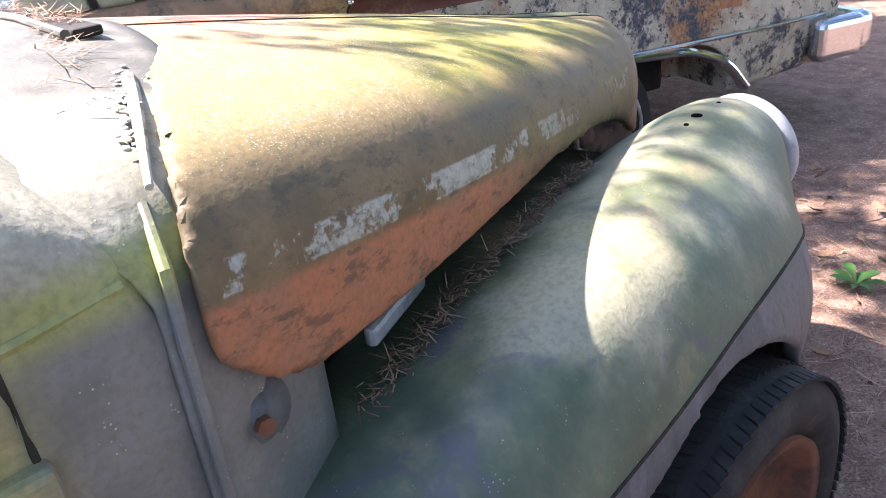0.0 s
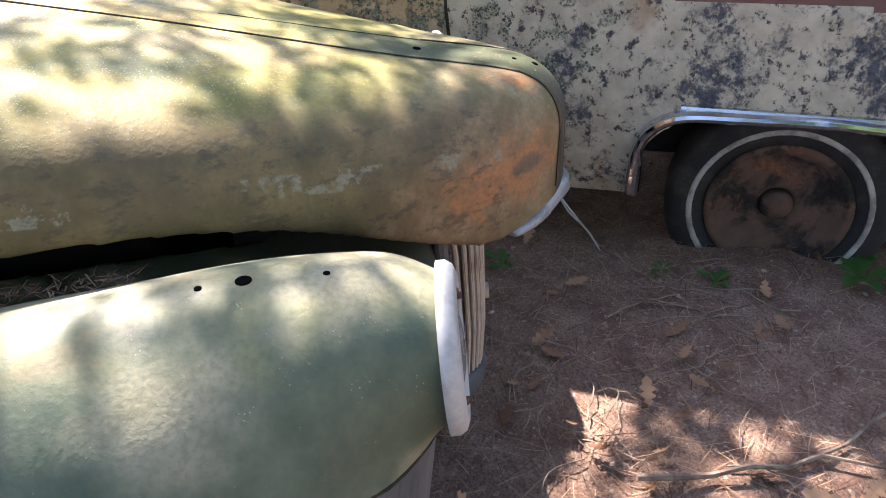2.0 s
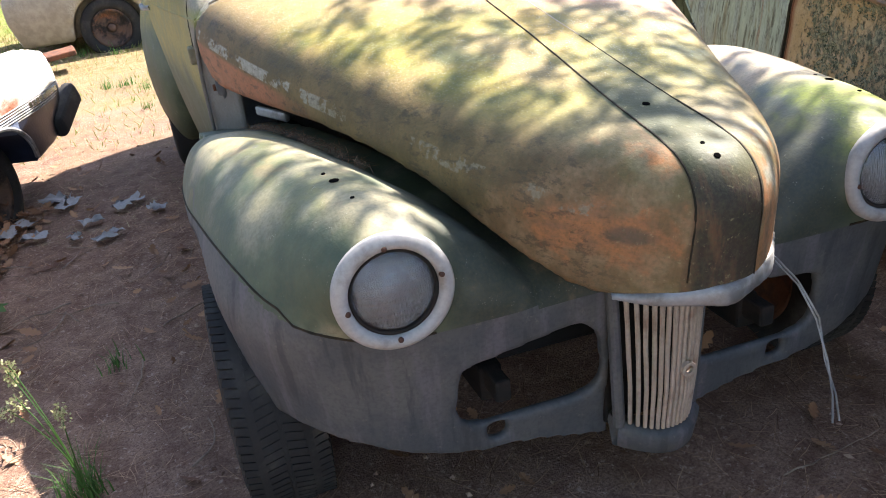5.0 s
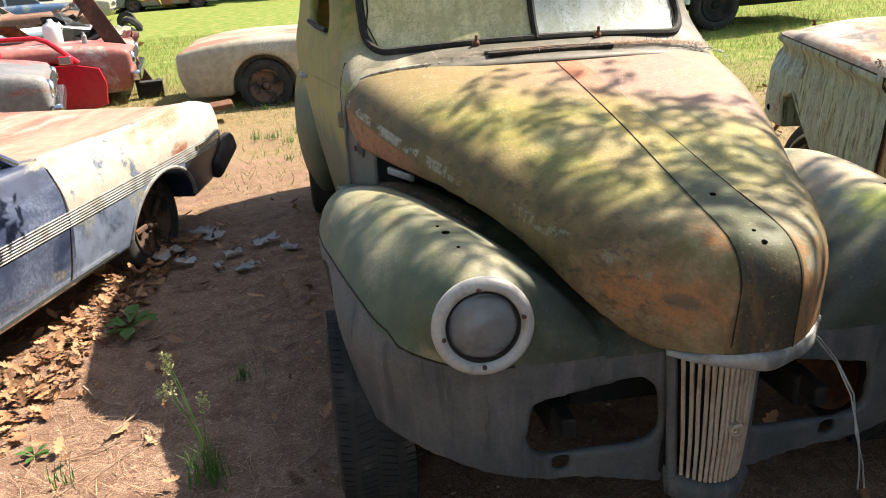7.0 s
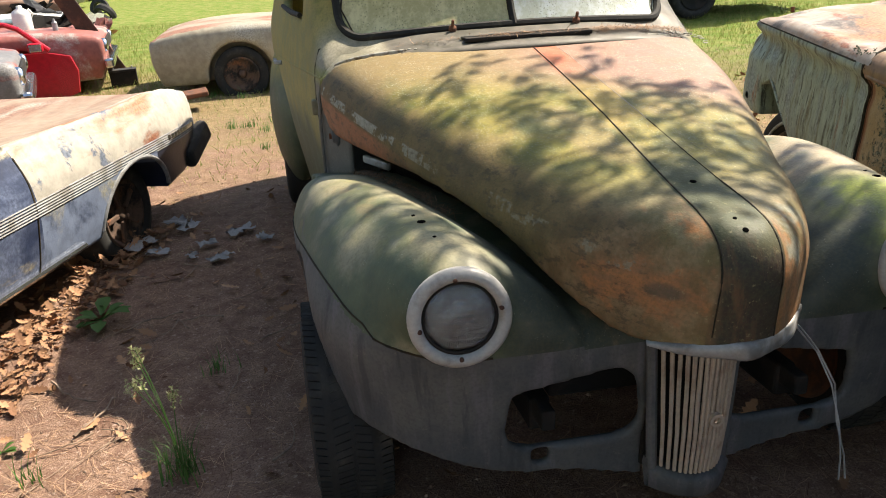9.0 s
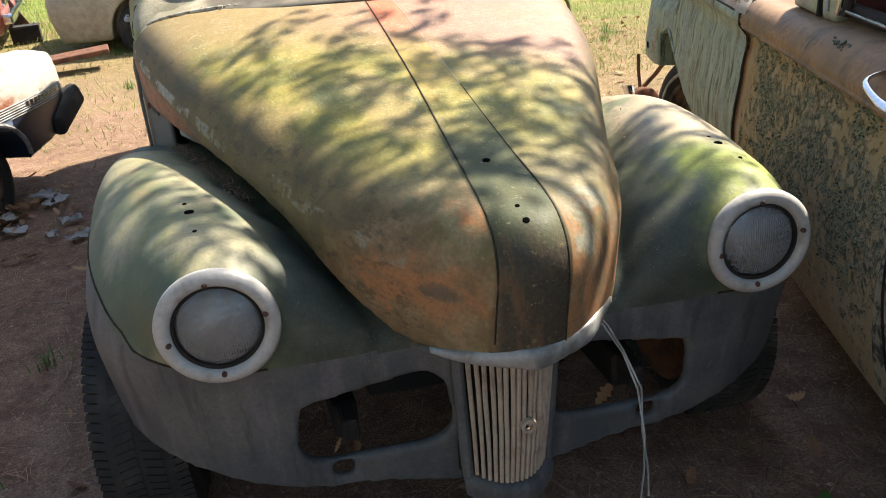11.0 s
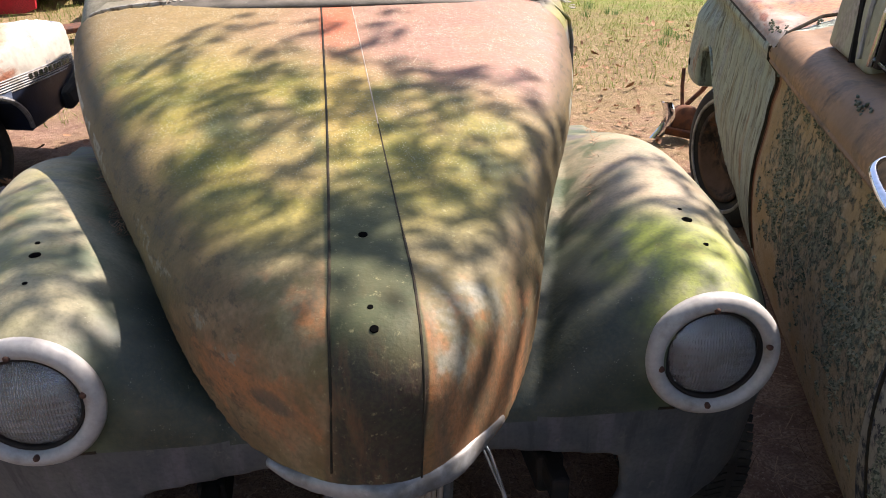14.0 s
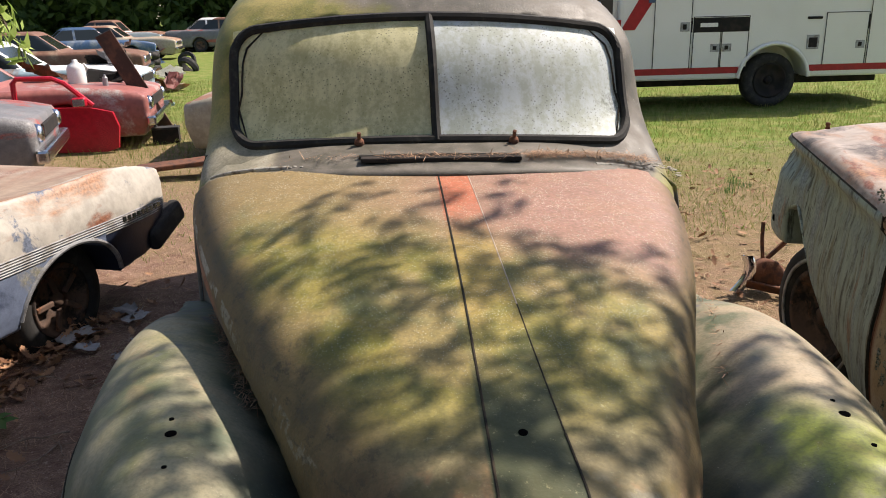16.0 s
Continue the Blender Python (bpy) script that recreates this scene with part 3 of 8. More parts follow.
# ground -------------------------------------------------------------------------
def ground():
    xs = np.concatenate([-np.geomspace(400, 9, 22), np.arange(-8.5, 8.6, 0.12), np.geomspace(9, 400, 22)])
    ys = np.concatenate([-np.geomspace(400, 5, 22), np.arange(-4.6, 14, 0.12), np.geomspace(14.2, 400, 26)])
    X, Y = np.meshgrid(xs, ys, indexing="ij")
    Z = np.zeros_like(Y)
    for i in range(len(xs)):
        for j in range(len(ys)):
            if abs(xs[i]) < 9 and -5 < ys[j] < 14:
                p = Vector((xs[i], ys[j], 0))
                Z[i, j] += 0.022 * noise.noise(p * 1.3) + 0.010 * noise.noise(p * 5.0) - 0.01
    n = len(ys)
    i, j = np.meshgrid(np.arange(len(xs) - 1), np.arange(n - 1), indexing="ij")
    a = (i * n + j).ravel()
    faces = np.stack([a, a + n, a + n + 1, a + 1], 1)
    me = mesh_of(np.stack([X.ravel(), Y.ravel(), Z.ravel()], 1), faces)
    whole("ground", me, GROUND, Matrix(), "red-brown dirt ground with pine needles and patchy grass", "ground", kind="structure")


ground()

# the old green car ------------------------------------------------------------------
ford = thing("car", pose(0, 0, 0, 0, 0.9, -0.7), "old green car with moss, rust and missing side grilles", "car")


def hood_top(x, y):
    """Height of the bonnet's top over its side to side and fore and aft place."""
    c = interp(y, (-0.30, -0.18, 0.03, 0.52, 1.15, 1.6), (0.928, 0.956, 0.990, 1.085, 1.192, 1.25))
    w = hood_half(y)
    q = np.clip(np.abs(x) / w, 0, 1.25)
    return c - 0.045 * q ** 2 - 0.055 * q ** 6


def hood_half(y):
    return interp(y, (-0.285, -0.25, -0.18, -0.03, 0.27, 0.6, 1.2, 1.6), (0.05, 0.115, 0.190, 0.305, 0.44, 0.565, 0.735, 0.80))


def hood_low(y):
    return interp(y, (-0.3, -0.08, 0.05, 0.2, 0.35, 0.5, 0.7, 0.95, 1.25, 1.6), (0.668, 0.682, 0.748, 0.818, 0.862, 0.888, 0.900, 0.898, 0.899, 0.91))


def build_hood():
    def outer(x, y, z):
        x = x + 0.018
        a = np.abs(x)
        w = hood_half(np.maximum(y, -0.29)) - 0.008 - np.where(x > 0, 0.036 * np.exp(-(((y - 0.32) / 0.42) ** 2)), 0)
        tuck = 0.05 * np.clip(1.02 - z, 0, 0.5)
        side = (a - (w - tuck)) * 0.80
        d = smax(side, -y - 0.266 + 2.6 * np.minimum(a, 0.2) ** 2 + 0.45 * np.clip(z - 0.83, 0, 0.2) ** 1.5, 0.06)
        d = smax(d, (z - hood_top(x, y)) * 0.96, 0.08)
        return d

    def shell(x, y, z):
        d = outer(x, y, z)
        rear = y - (1.130 + 0.185 * (np.abs(x) / 0.73) ** 1.6)
        s = np.maximum(np.abs(d + 0.014) - 0.014, rear + 8.5 * np.clip(1.01 - z, 0, 0.2) ** 2)
        return np.maximum(s, hood_low(y) - z)

    v, f = iso(shell, (-0.86, -0.34, 0.62), (0.86, 1.62, 1.28), 0.011)
    v = relax(v, f, v[:, 2] < hood_low(v[:, 1]) + 0.016)
    part("bonnet", mesh_of(v, f), BONNET, ford, "rounded green bonnet with pink primer and orange rust")
    return outer


hood_fn = build_hood()


def on_hood(x, y):
    """A point of the bonnet's skin at x, y."""
    zs = np.arange(1.3, 0.66, -0.0007)
    d = hood_fn(np.full_like(zs, x), np.full_like(zs, y), zs)
    i = int(np.argmax(d < 0))
    return Vector((x, y, float(zs[i]) if d[i] < 0 else 0.68))


def surface_strip(points, w, material, name, parent):
    part(name, tube(points, w, 6, flat=0.6), material, parent)


def hood_details():
    def main_x(y):
        return float(interp(y, (-0.3, -0.1, 0.3, 1.2), (-0.094, -0.082, -0.060, -0.026)))

    def second_x(y):
        return float(interp(y, (-0.3, -0.1, 0.3, 1.2), (0.046, 0.047, 0.048, 0.054)))

    def nose(x0, first, drift):
        """Over the nose and down its front, drifting sideways."""
        out = []
        c = (-0.06, 0.80)
        turns = np.linspace(math.atan2(first.z - c[1], c[0] - first.y), -0.42, 18)[1:]
        for i_turn, a in enumerate(turns):
            x = x0 + drift * (i_turn + 1) / len(turns)
            rr = np.arange(0.05, 0.40, 0.001)
            ys, zs = c[0] - rr * math.cos(a), c[1] + rr * math.sin(a)
            d = hood_fn(np.full_like(ys, x), ys, zs)
            i = int(np.argmax(d > 0))
            out.append(Vector((x, float(ys[i]), float(zs[i]))))
        return [p for p in out if p.z > 0.70]

    top = [on_hood(main_x(y), y) for y in np.arange(1.12, -0.13, -0.03)]
    surface_strip([p + Vector((0, 0, 0.0015)) for p in top] + nose(main_x(-0.13), top[-1], -0.020), 0.0024, SEAM, "bonnet_seam", ford)
    top = [on_hood(second_x(y), y) for y in np.arange(0.02, -0.13, -0.03)]
    surface_strip([p + Vector((0, 0, 0.0015)) for p in top] + nose(second_x(-0.13), top[-1], -0.018), 0.0022, SEAM, "bonnet_seam", ford)
    faint = [on_hood(second_x(y), y) + Vector((0, 0, 0.0006)) for y in np.arange(1.12, 0.38, -0.03)]
    surface_strip(faint, 0.0013, GRILLE, "bonnet_joint", ford)
    thin = [on_hood(second_x(y), y) + Vector((0, 0, 0.0009)) for y in np.arange(0.40, 0.01, -0.03)]
    surface_strip(thin, 0.0014, SEAM, "bonnet_joint", ford)
    for x, y, r in ((-0.019, 0.026, 0.0080), (-0.026, -0.160, 0.0045), (-0.025, -0.200, 0.0065)):
        p = on_hood(x, y)
        part("bolt_hole", lathe([(r, -0.006), (r, 0.0010), (r * 0.9, 0.0014)], 16), HOLE, ford, "", pose(*p, 10 - 60 * min(p.y, 0), 0, 0))
    # dented bright lip under the nose, thinning out to both ends
    bm = bmesh.new()
    rows = []
    for x in np.linspace(-0.205, 0.185, 53):
        z0 = float(interp(x, (-0.21, -0.12, -0.04, 0.05, 0.13, 0.19), (0.674, 0.684, 0.693, 0.698, 0.704, 0.706)))
        h = float(interp(x, (-0.21, -0.15, -0.05, 0.06, 0.13, 0.19), (0.005, 0.013, 0.021, 0.022, 0.019, 0.006)))
        ys = np.arange(-0.36, 0.10, 0.002)
        d = hood_fn(np.full_like(ys, x), ys, np.full_like(ys, z0 + 0.015))
        y = float(ys[int(np.argmax(d < 0))]) + 0.004 * math.sin(x * 47) + 0.010 * max(0, 1 - abs(x + 0.04) / 0.03) * -0.4
        rows.append([bm.verts.new((x * s, y + d, z0 + z)) for s, d, z in ((1.0, 0.002, h), (1.015, -0.006, h * 0.8), (1.015, -0.008, -h * 0.6), (1.0, -0.003, -h), (0.93, 0.02, -h), (0.93, 0.02, h))])
    for a, b in zip(rows, rows[1:]):
        for k in range(6):
            bm.faces.new((a[k], b[k], b[(k + 1) % 6], a[(k + 1) % 6]))
    bm.faces.new(rows[0])
    bm.faces.new(rows[-1][::-1])
    bmesh.ops.recalc_face_normals(bm, faces=bm.faces)
    part("bonnet_lip", finish(bm, True), ALLOY, ford, "dented silver lip under the bonnet's nose")


hood_details()


def crown_x(y):
    return interp(y, (-0.05, 0.15, 0.35, 0.55, 0.8, 1.1, 1.4), (0.60, 0.615, 0.65, 0.69, 0.75, 0.80, 0.84))


def fender_solid(x, y, z):
    """Distance (negative inside) to one wing with its half of the front panel; x is from the car's middle."""
    cz = interp(y, (-0.05, 0.0, 0.15, 0.35, 0.6, 0.85, 1.1, 1.4), (0.812, 0.835, 0.857, 0.874, 0.877, 0.850, 0.785, 0.67))
    cx = crown_x(y)
    valley = interp(y, (-0.1, 0.05, 0.25, 0.6, 1.0, 1.4), (0.605, 0.665, 0.735, 0.790, 0.790, 0.72)) + 0.04 * np.clip((x - 0.2) / 0.3, 0, 1) * np.clip(1 - y / 0.4, 0, 1)
    win = np.clip(cx - hood_half(y) + 0.05, 0.17, 0.32)
    wout = interp(y, (-0.05, 0.1, 0.3, 0.6, 1.0, 1.4), (0.13, 0.20, 0.255, 0.255, 0.20, 0.12))
    u = np.where(x < cx, (cx - x) / win, (x - cx) / wout)
    drop = np.clip(u, 0, 1.4) ** 2.2
    top = np.where(x < cx, np.maximum(valley, cz - (cz - valley) * np.clip(u, 0, 1) ** 1.8), cz - 0.20 * drop)
    sx, sy = np.maximum(x - 0.42, 0) / 0.515, np.maximum(0.55 - y, 0) / 0.555
    plan = ((sx**2.7 + sy**2.7 + 1e-9) ** (1 / 2.7) - 1) * 0.45
    plan = plan + 0.10 * np.clip(0.62 - z, 0, 0.4)           # tucks in towards the bottom
    d = smax(plan, (z - top) * 0.72, 0.09)
    # the swelling round the lamp
    ry = interp(y, (-0.03, 0.12, 0.25, 0.40, 0.5), (0.096, 0.136, 0.138, 0.115, 0.09))
    bucket = np.maximum(np.hypot(x - 0.60 - 0.10 * y, z - 0.727) - ry, np.maximum(-y - 0.012, y - 0.5))
    return smin(d, bucket, 0.05)


def seam_height(x, y):
    """The joint between the wing and the panel below it."""
    front = interp(x, (0.0, 0.45, 0.62, 0.78, 1.0), (0.575, 0.600, 0.603, 0.63, 0.66))
    side = interp(y, (0.0, 0.15, 0.31, 0.62, 0.9, 1.4), (0.0, 0.012, 0.052, 0.055, 0.012, -0.08))
    return front + np.where(x > 0.7, np.clip((x - 0.7) / 0.15, 0, 1) * side, 0)


def build_fenders():
    def shell(x, y, z):
        d = fender_solid(x, y, z)
        s = np.abs(d + 0.013) - 0.013
        low = interp(x, (0.0, 0.12, 0.3, 0.5, 0.8, 1.0), (0.15, 0.16, 0.200, 0.225, 0.335, 0.38))
        s = np.maximum(s, low - z)
        arch = 0.378 - np.hypot(y - 0.645, (z - 0.26) * 0.95)
        s = np.maximum(s, np.where(x > 0.5, np.minimum(arch, 9), -9))
        s = np.maximum(s, np.where((x > 0.5) & (y > 0.62), 0.30 - z, -9))
        # side grille opening and the small square hole under it
        op = rect2(x - 0.25 * (z - 0.4) * np.clip((0.3 - x) / 0.3, -1, 1), z, 0.300, 0.408, 0.352, 0.222, 0.075)
        op = np.maximum(op, z - 0.518 + 0.17 * np.clip(x - 0.20, 0, 1))
        s = np.maximum(s, np.where(y < 0.2, -op, -9))
        s = np.maximum(s, np.where(y < 0.2, -rect2(x, z, 0.385, 0.262, 0.045, 0.05, 0.01), -9))
        # engine bay and the gap for the grille
        s = np.maximum(s, np.where(y < 0.3, 0.100 - x, hood_half(y) - 0.16 - x))
        # lamp opening
        s = np.maximum(s, np.where(y < 0.12, 0.088 - np.hypot(x - 0.60, z - 0.727), -9))
        return np.maximum(s, y - 1.37)

    v, f = iso(shell, (0.05, -0.06, 0.12), (1.0, 1.42, 0.95), 0.0105)
    v = relax(v, f, (np.abs(v[:, 2] - 0.40) < 0.18) & (v[:, 1] < 0.16) & (v[:, 0] > 0.09) & (v[:, 0] < 0.70), 3)
    c = v[f].mean(1)
    upper = c[:, 2] > seam_height(c[:, 0], c[:, 1])
    for mirror, side in ((True, "right"), (False, "left")):
        for mask, nm, mat, lab in ((upper, "front_wing", WING, "green front wing with dappled moss and a shade-darkened inner front"), (~upper, "front_panel", APRON, "lower front panel in shaded blue-grey with an empty grille opening")):
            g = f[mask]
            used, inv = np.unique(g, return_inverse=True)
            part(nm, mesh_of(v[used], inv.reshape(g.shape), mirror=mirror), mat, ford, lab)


build_fenders()


def headlamp(s):
    ring = part("lamp_ring", finish(lathe([(0.093, 0.006), (0.097, -0.010), (0.108, -0.017), (0.122, -0.012), (0.129, -0.002), (0.129, 0.012), (0.104, 0.014), (0.093, 0.012)], 56, "Y", close=True), True), WHITE_RING, ford, "chalky white headlamp ring", pose(s * 0.60, -0.018, 0.727, -4, 0, -5 if s > 0 else -2) @ Matrix.Scale(0.965, 4))
    glass = part("lamp_glass", finish(lathe([(0.0, -0.020), (0.03, -0.0185), (0.058, -0.013), (0.078, -0.005), (0.088, 0.006), (0.089, 0.012), (0.078, 0.0), (0.058, -0.008), (0.03, -0.0135), (0.0, -0.015)], 56, "Y"), True), LENS, ring, "scratched ribbed headlamp glass")
    glass.visible_shadow = False
    part("lamp_bowl", finish(lathe([(0.089, 0.012), (0.080, 0.035), (0.060, 0.058), (0.035, 0.070), (0.0, 0.075), (0.0, 0.080), (0.06, 0.066), (0.092, 0.035), (0.092, 0.012)], 48, "Y"), True), BOWL, ring, "dull silver headlamp bowl")
    part("lamp_seal", finish(lathe([(0.087, 0.0), (0.090, -0.005), (0.0945, -0.003), (0.0945, 0.015), (0.087, 0.015)], 48, "Y", close=True), True), BLACK, ring)
    for a in (12, 95, 190, 268):
        part("screw", finish(lathe([(0.0, -0.020), (0.004, -0.020), (0.006, -0.017), (0.006, -0.008)], 10, "Y"), True), RUST, ring, "", pose(0.103 * math.cos(radians(a)), 0, 0.103 * math.sin(radians(a))))


for s in (-1, 1):
    headlamp(s)
    ox = -0.012 if s < 0 else 0.016
    for x, y, r in ((0.638 + ox, 0.245, 0.011), (0.648 + ox, 0.30, 0.005), (0.628 + ox, 0.141, 0.005)):
        zs = np.arange(1.0, 0.6, -0.001)
        d = fender_solid(np.full_like(zs, x), np.full_like(zs, y), zs)
        part("bolt_hole", lathe([(r, -0.005), (r, 0.0018), (r * 0.9, 0.0022)], 14), HOLE, ford, "", pose(s * x, y, float(zs[int(np.argmax(d < 0))])))


def grille():
    # near-black board set behind the bars as the dark inside
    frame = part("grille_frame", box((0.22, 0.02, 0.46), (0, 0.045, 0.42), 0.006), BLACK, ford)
    n = 15
    for i in range(n):
        u = (i + 0.5) / n * 2 - 1
        bulge = 0.078 * (1 - abs(u) ** 2.3)
        top, bot = Vector((0.004 + u * 0.112, -0.006 - bulge, 0.690)), Vector((-0.005 + u * 0.088, -0.026 - bulge * 0.75, 0.238))
        mid = (top + bot) / 2 + Vector((0, -0.008, 0))
        side = Vector((0.0016 * math.sin(i * 2.3), 0, 0))
        part("grille_bar", tube([top, (top + mid) / 2 + Vector((0, -0.004, 0)), mid + side, (bot + mid) / 2 + Vector((0, -0.004, 0)), bot], 0.0064, 8, taper=0.0051), GRILLE, frame)
    for s in (-1, 1):
        part("grille_side", tube([(0.004 + s * 0.122, 0.004, 0.675), (-0.001 + s * 0.110, -0.006, 0.45), (-0.005 + s * 0.099, -0.014, 0.225)], 0.015, 10), APRON, frame)
    part("grille_badge", lathe([(0.010, -0.006), (0.018, -0.006), (0.019, 0.004), (0.010, 0.004)], 20, "Y", close=True), GRILLE, frame, "", pose(0.018, -0.102, 0.405))
    part("grille_rail", tube([(-0.1, 0.0, 0.60), (-0.06, -0.05, 0.60), (0, -0.074, 0.60), (0.06, -0.05, 0.60), (0.1, 0.0, 0.60)], 0.004, 6), BLACK, frame)
    bm = bmesh.new()
    rows = []
    for t in np.linspace(-1, 1, 17):
        y = -0.088 + 0.072 * t * t
        rows.append([bm.verts.new((-0.004 + t * w, y + d, z)) for w, d, z in ((0.105, 0.0, 0.232), (0.112, -0.012, 0.215), (0.108, -0.004, 0.165), (0.10, 0.03, 0.14), (0.10, 0.06, 0.232))])
    for a, b in zip(rows, rows[1:]):
        for k in range(5):
            bm.faces.new((a[k], b[k], b[(k + 1) % 5], a[(k + 1) % 5]))
    bmesh.ops.recalc_face_normals(bm, faces=bm.faces)
    part("grille_chin", finish(bm, True), APRON, ford)


grille()


def cab_front(x, z):
    """How far back the cab's front stands at a height, at x from the middle."""
    base = interp(z, (0.2, 1.0, 1.15, 1.24, 1.60, 1.72, 1.8), (1.33, 1.33, 1.33, 1.400, 1.61, 1.78, 2.2))
    return base + interp(z, (0.2, 1.05, 1.12, 1.24, 1.6, 1.8), (0.02, 0.02, 0.05, 0.125, 0.17, 0.17)) * (np.abs(x) / 0.70) ** 2.4


def bow(x, z):
    """The windscreen's upper edge is arched, the lower one droops at its corners."""
    q, t = (np.abs(x) / 0.65) ** 2, (z - 1.235) / 0.36
    return (0.018 - 0.050 * q) * t - 0.026 * q * (1 - t)


def build_cab():
    def outer(x, y, z):
        a = np.abs(x)
        w = interp(z, (0.2, 0.7, 0.95, 1.10, 1.20, 1.30, 1.55, 1.75), (0.74, 0.83, 0.855, 0.845, 0.82, 0.80, 0.76, 0.70))
        w = w - interp(z, (0.2, 1.0, 1.2, 1.4, 1.8), (0.08, 0.095, 0.085, 0.065, 0.05)) * (np.clip(2.6 - y, 0, 1.25) / 1.25) ** 1.2
        d = smax(a - w, (cab_front(x, z) - y) * 0.85, np.interp(z, (0.2, 1.06, 1.16, 1.9), (0.02, 0.02, 0.07, 0.07)))
        roof = interp(y, (1.2, 1.62, 1.95, 2.4, 3.2, 4.2), (1.54, 1.650, 1.745, 1.815, 1.815, 1.60)) - 0.085 * (a / 0.7) ** 2.6
        d = smax(d, (z - roof) * 0.9, 0.09)
        return smax(d, y - 4.25 + 0.35 * np.clip(z - 1.0, 0, 1), 0.15)

    def shell(x, y, z):
        d = outer(x, y, z)
        s = np.maximum(np.abs(d + 0.026) - 0.026, 0.28 - z)
        ws = rect2(np.abs(x), z - bow(x, np.clip(z, 1.235, 1.6)), 0.0, 1.415, 1.285, 0.345, 0.075)
        s = np.maximum(s, np.where(y < 2.05, -ws, -9))
        side = rect2(y + 0.25 * (1.40 - z), z, 2.36, 1.415, 0.90, 0.30, 0.08)
        s = np.maximum(s, np.where((np.abs(x) > 0.5) & (y > 1.9), -side, -9))
        s = np.maximum(s, np.where(y > 3.5, -rect2(x, z, 0.0, 1.42, 0.95, 0.26, 0.08), -9))
        vent = rect2(x, y, 0.0, 1.315, 0.50, 0.045, 0.012)
        return np.maximum(s, np.where((z > 1.1), -vent, -9))

    v, f = iso(shell, (-1.0, 1.24, 0.25), (1.0, 4.36, 1.84), 0.02)
    part("cab", mesh_of(v, f), CAB, ford, "rounded green cab with a grey mossy roof")
    return outer


cab_fn = build_cab()


def cab_side(y, z, s=1, out=0.0):
    """A point of the cab's side."""
    xs = np.arange(1.02, 0.4, -0.001)
    d = cab_fn(xs, np.full_like(xs, y), np.full_like(xs, z))
    return Vector((s * (float(xs[int(np.argmax(d < 0))]) + out), y, z))


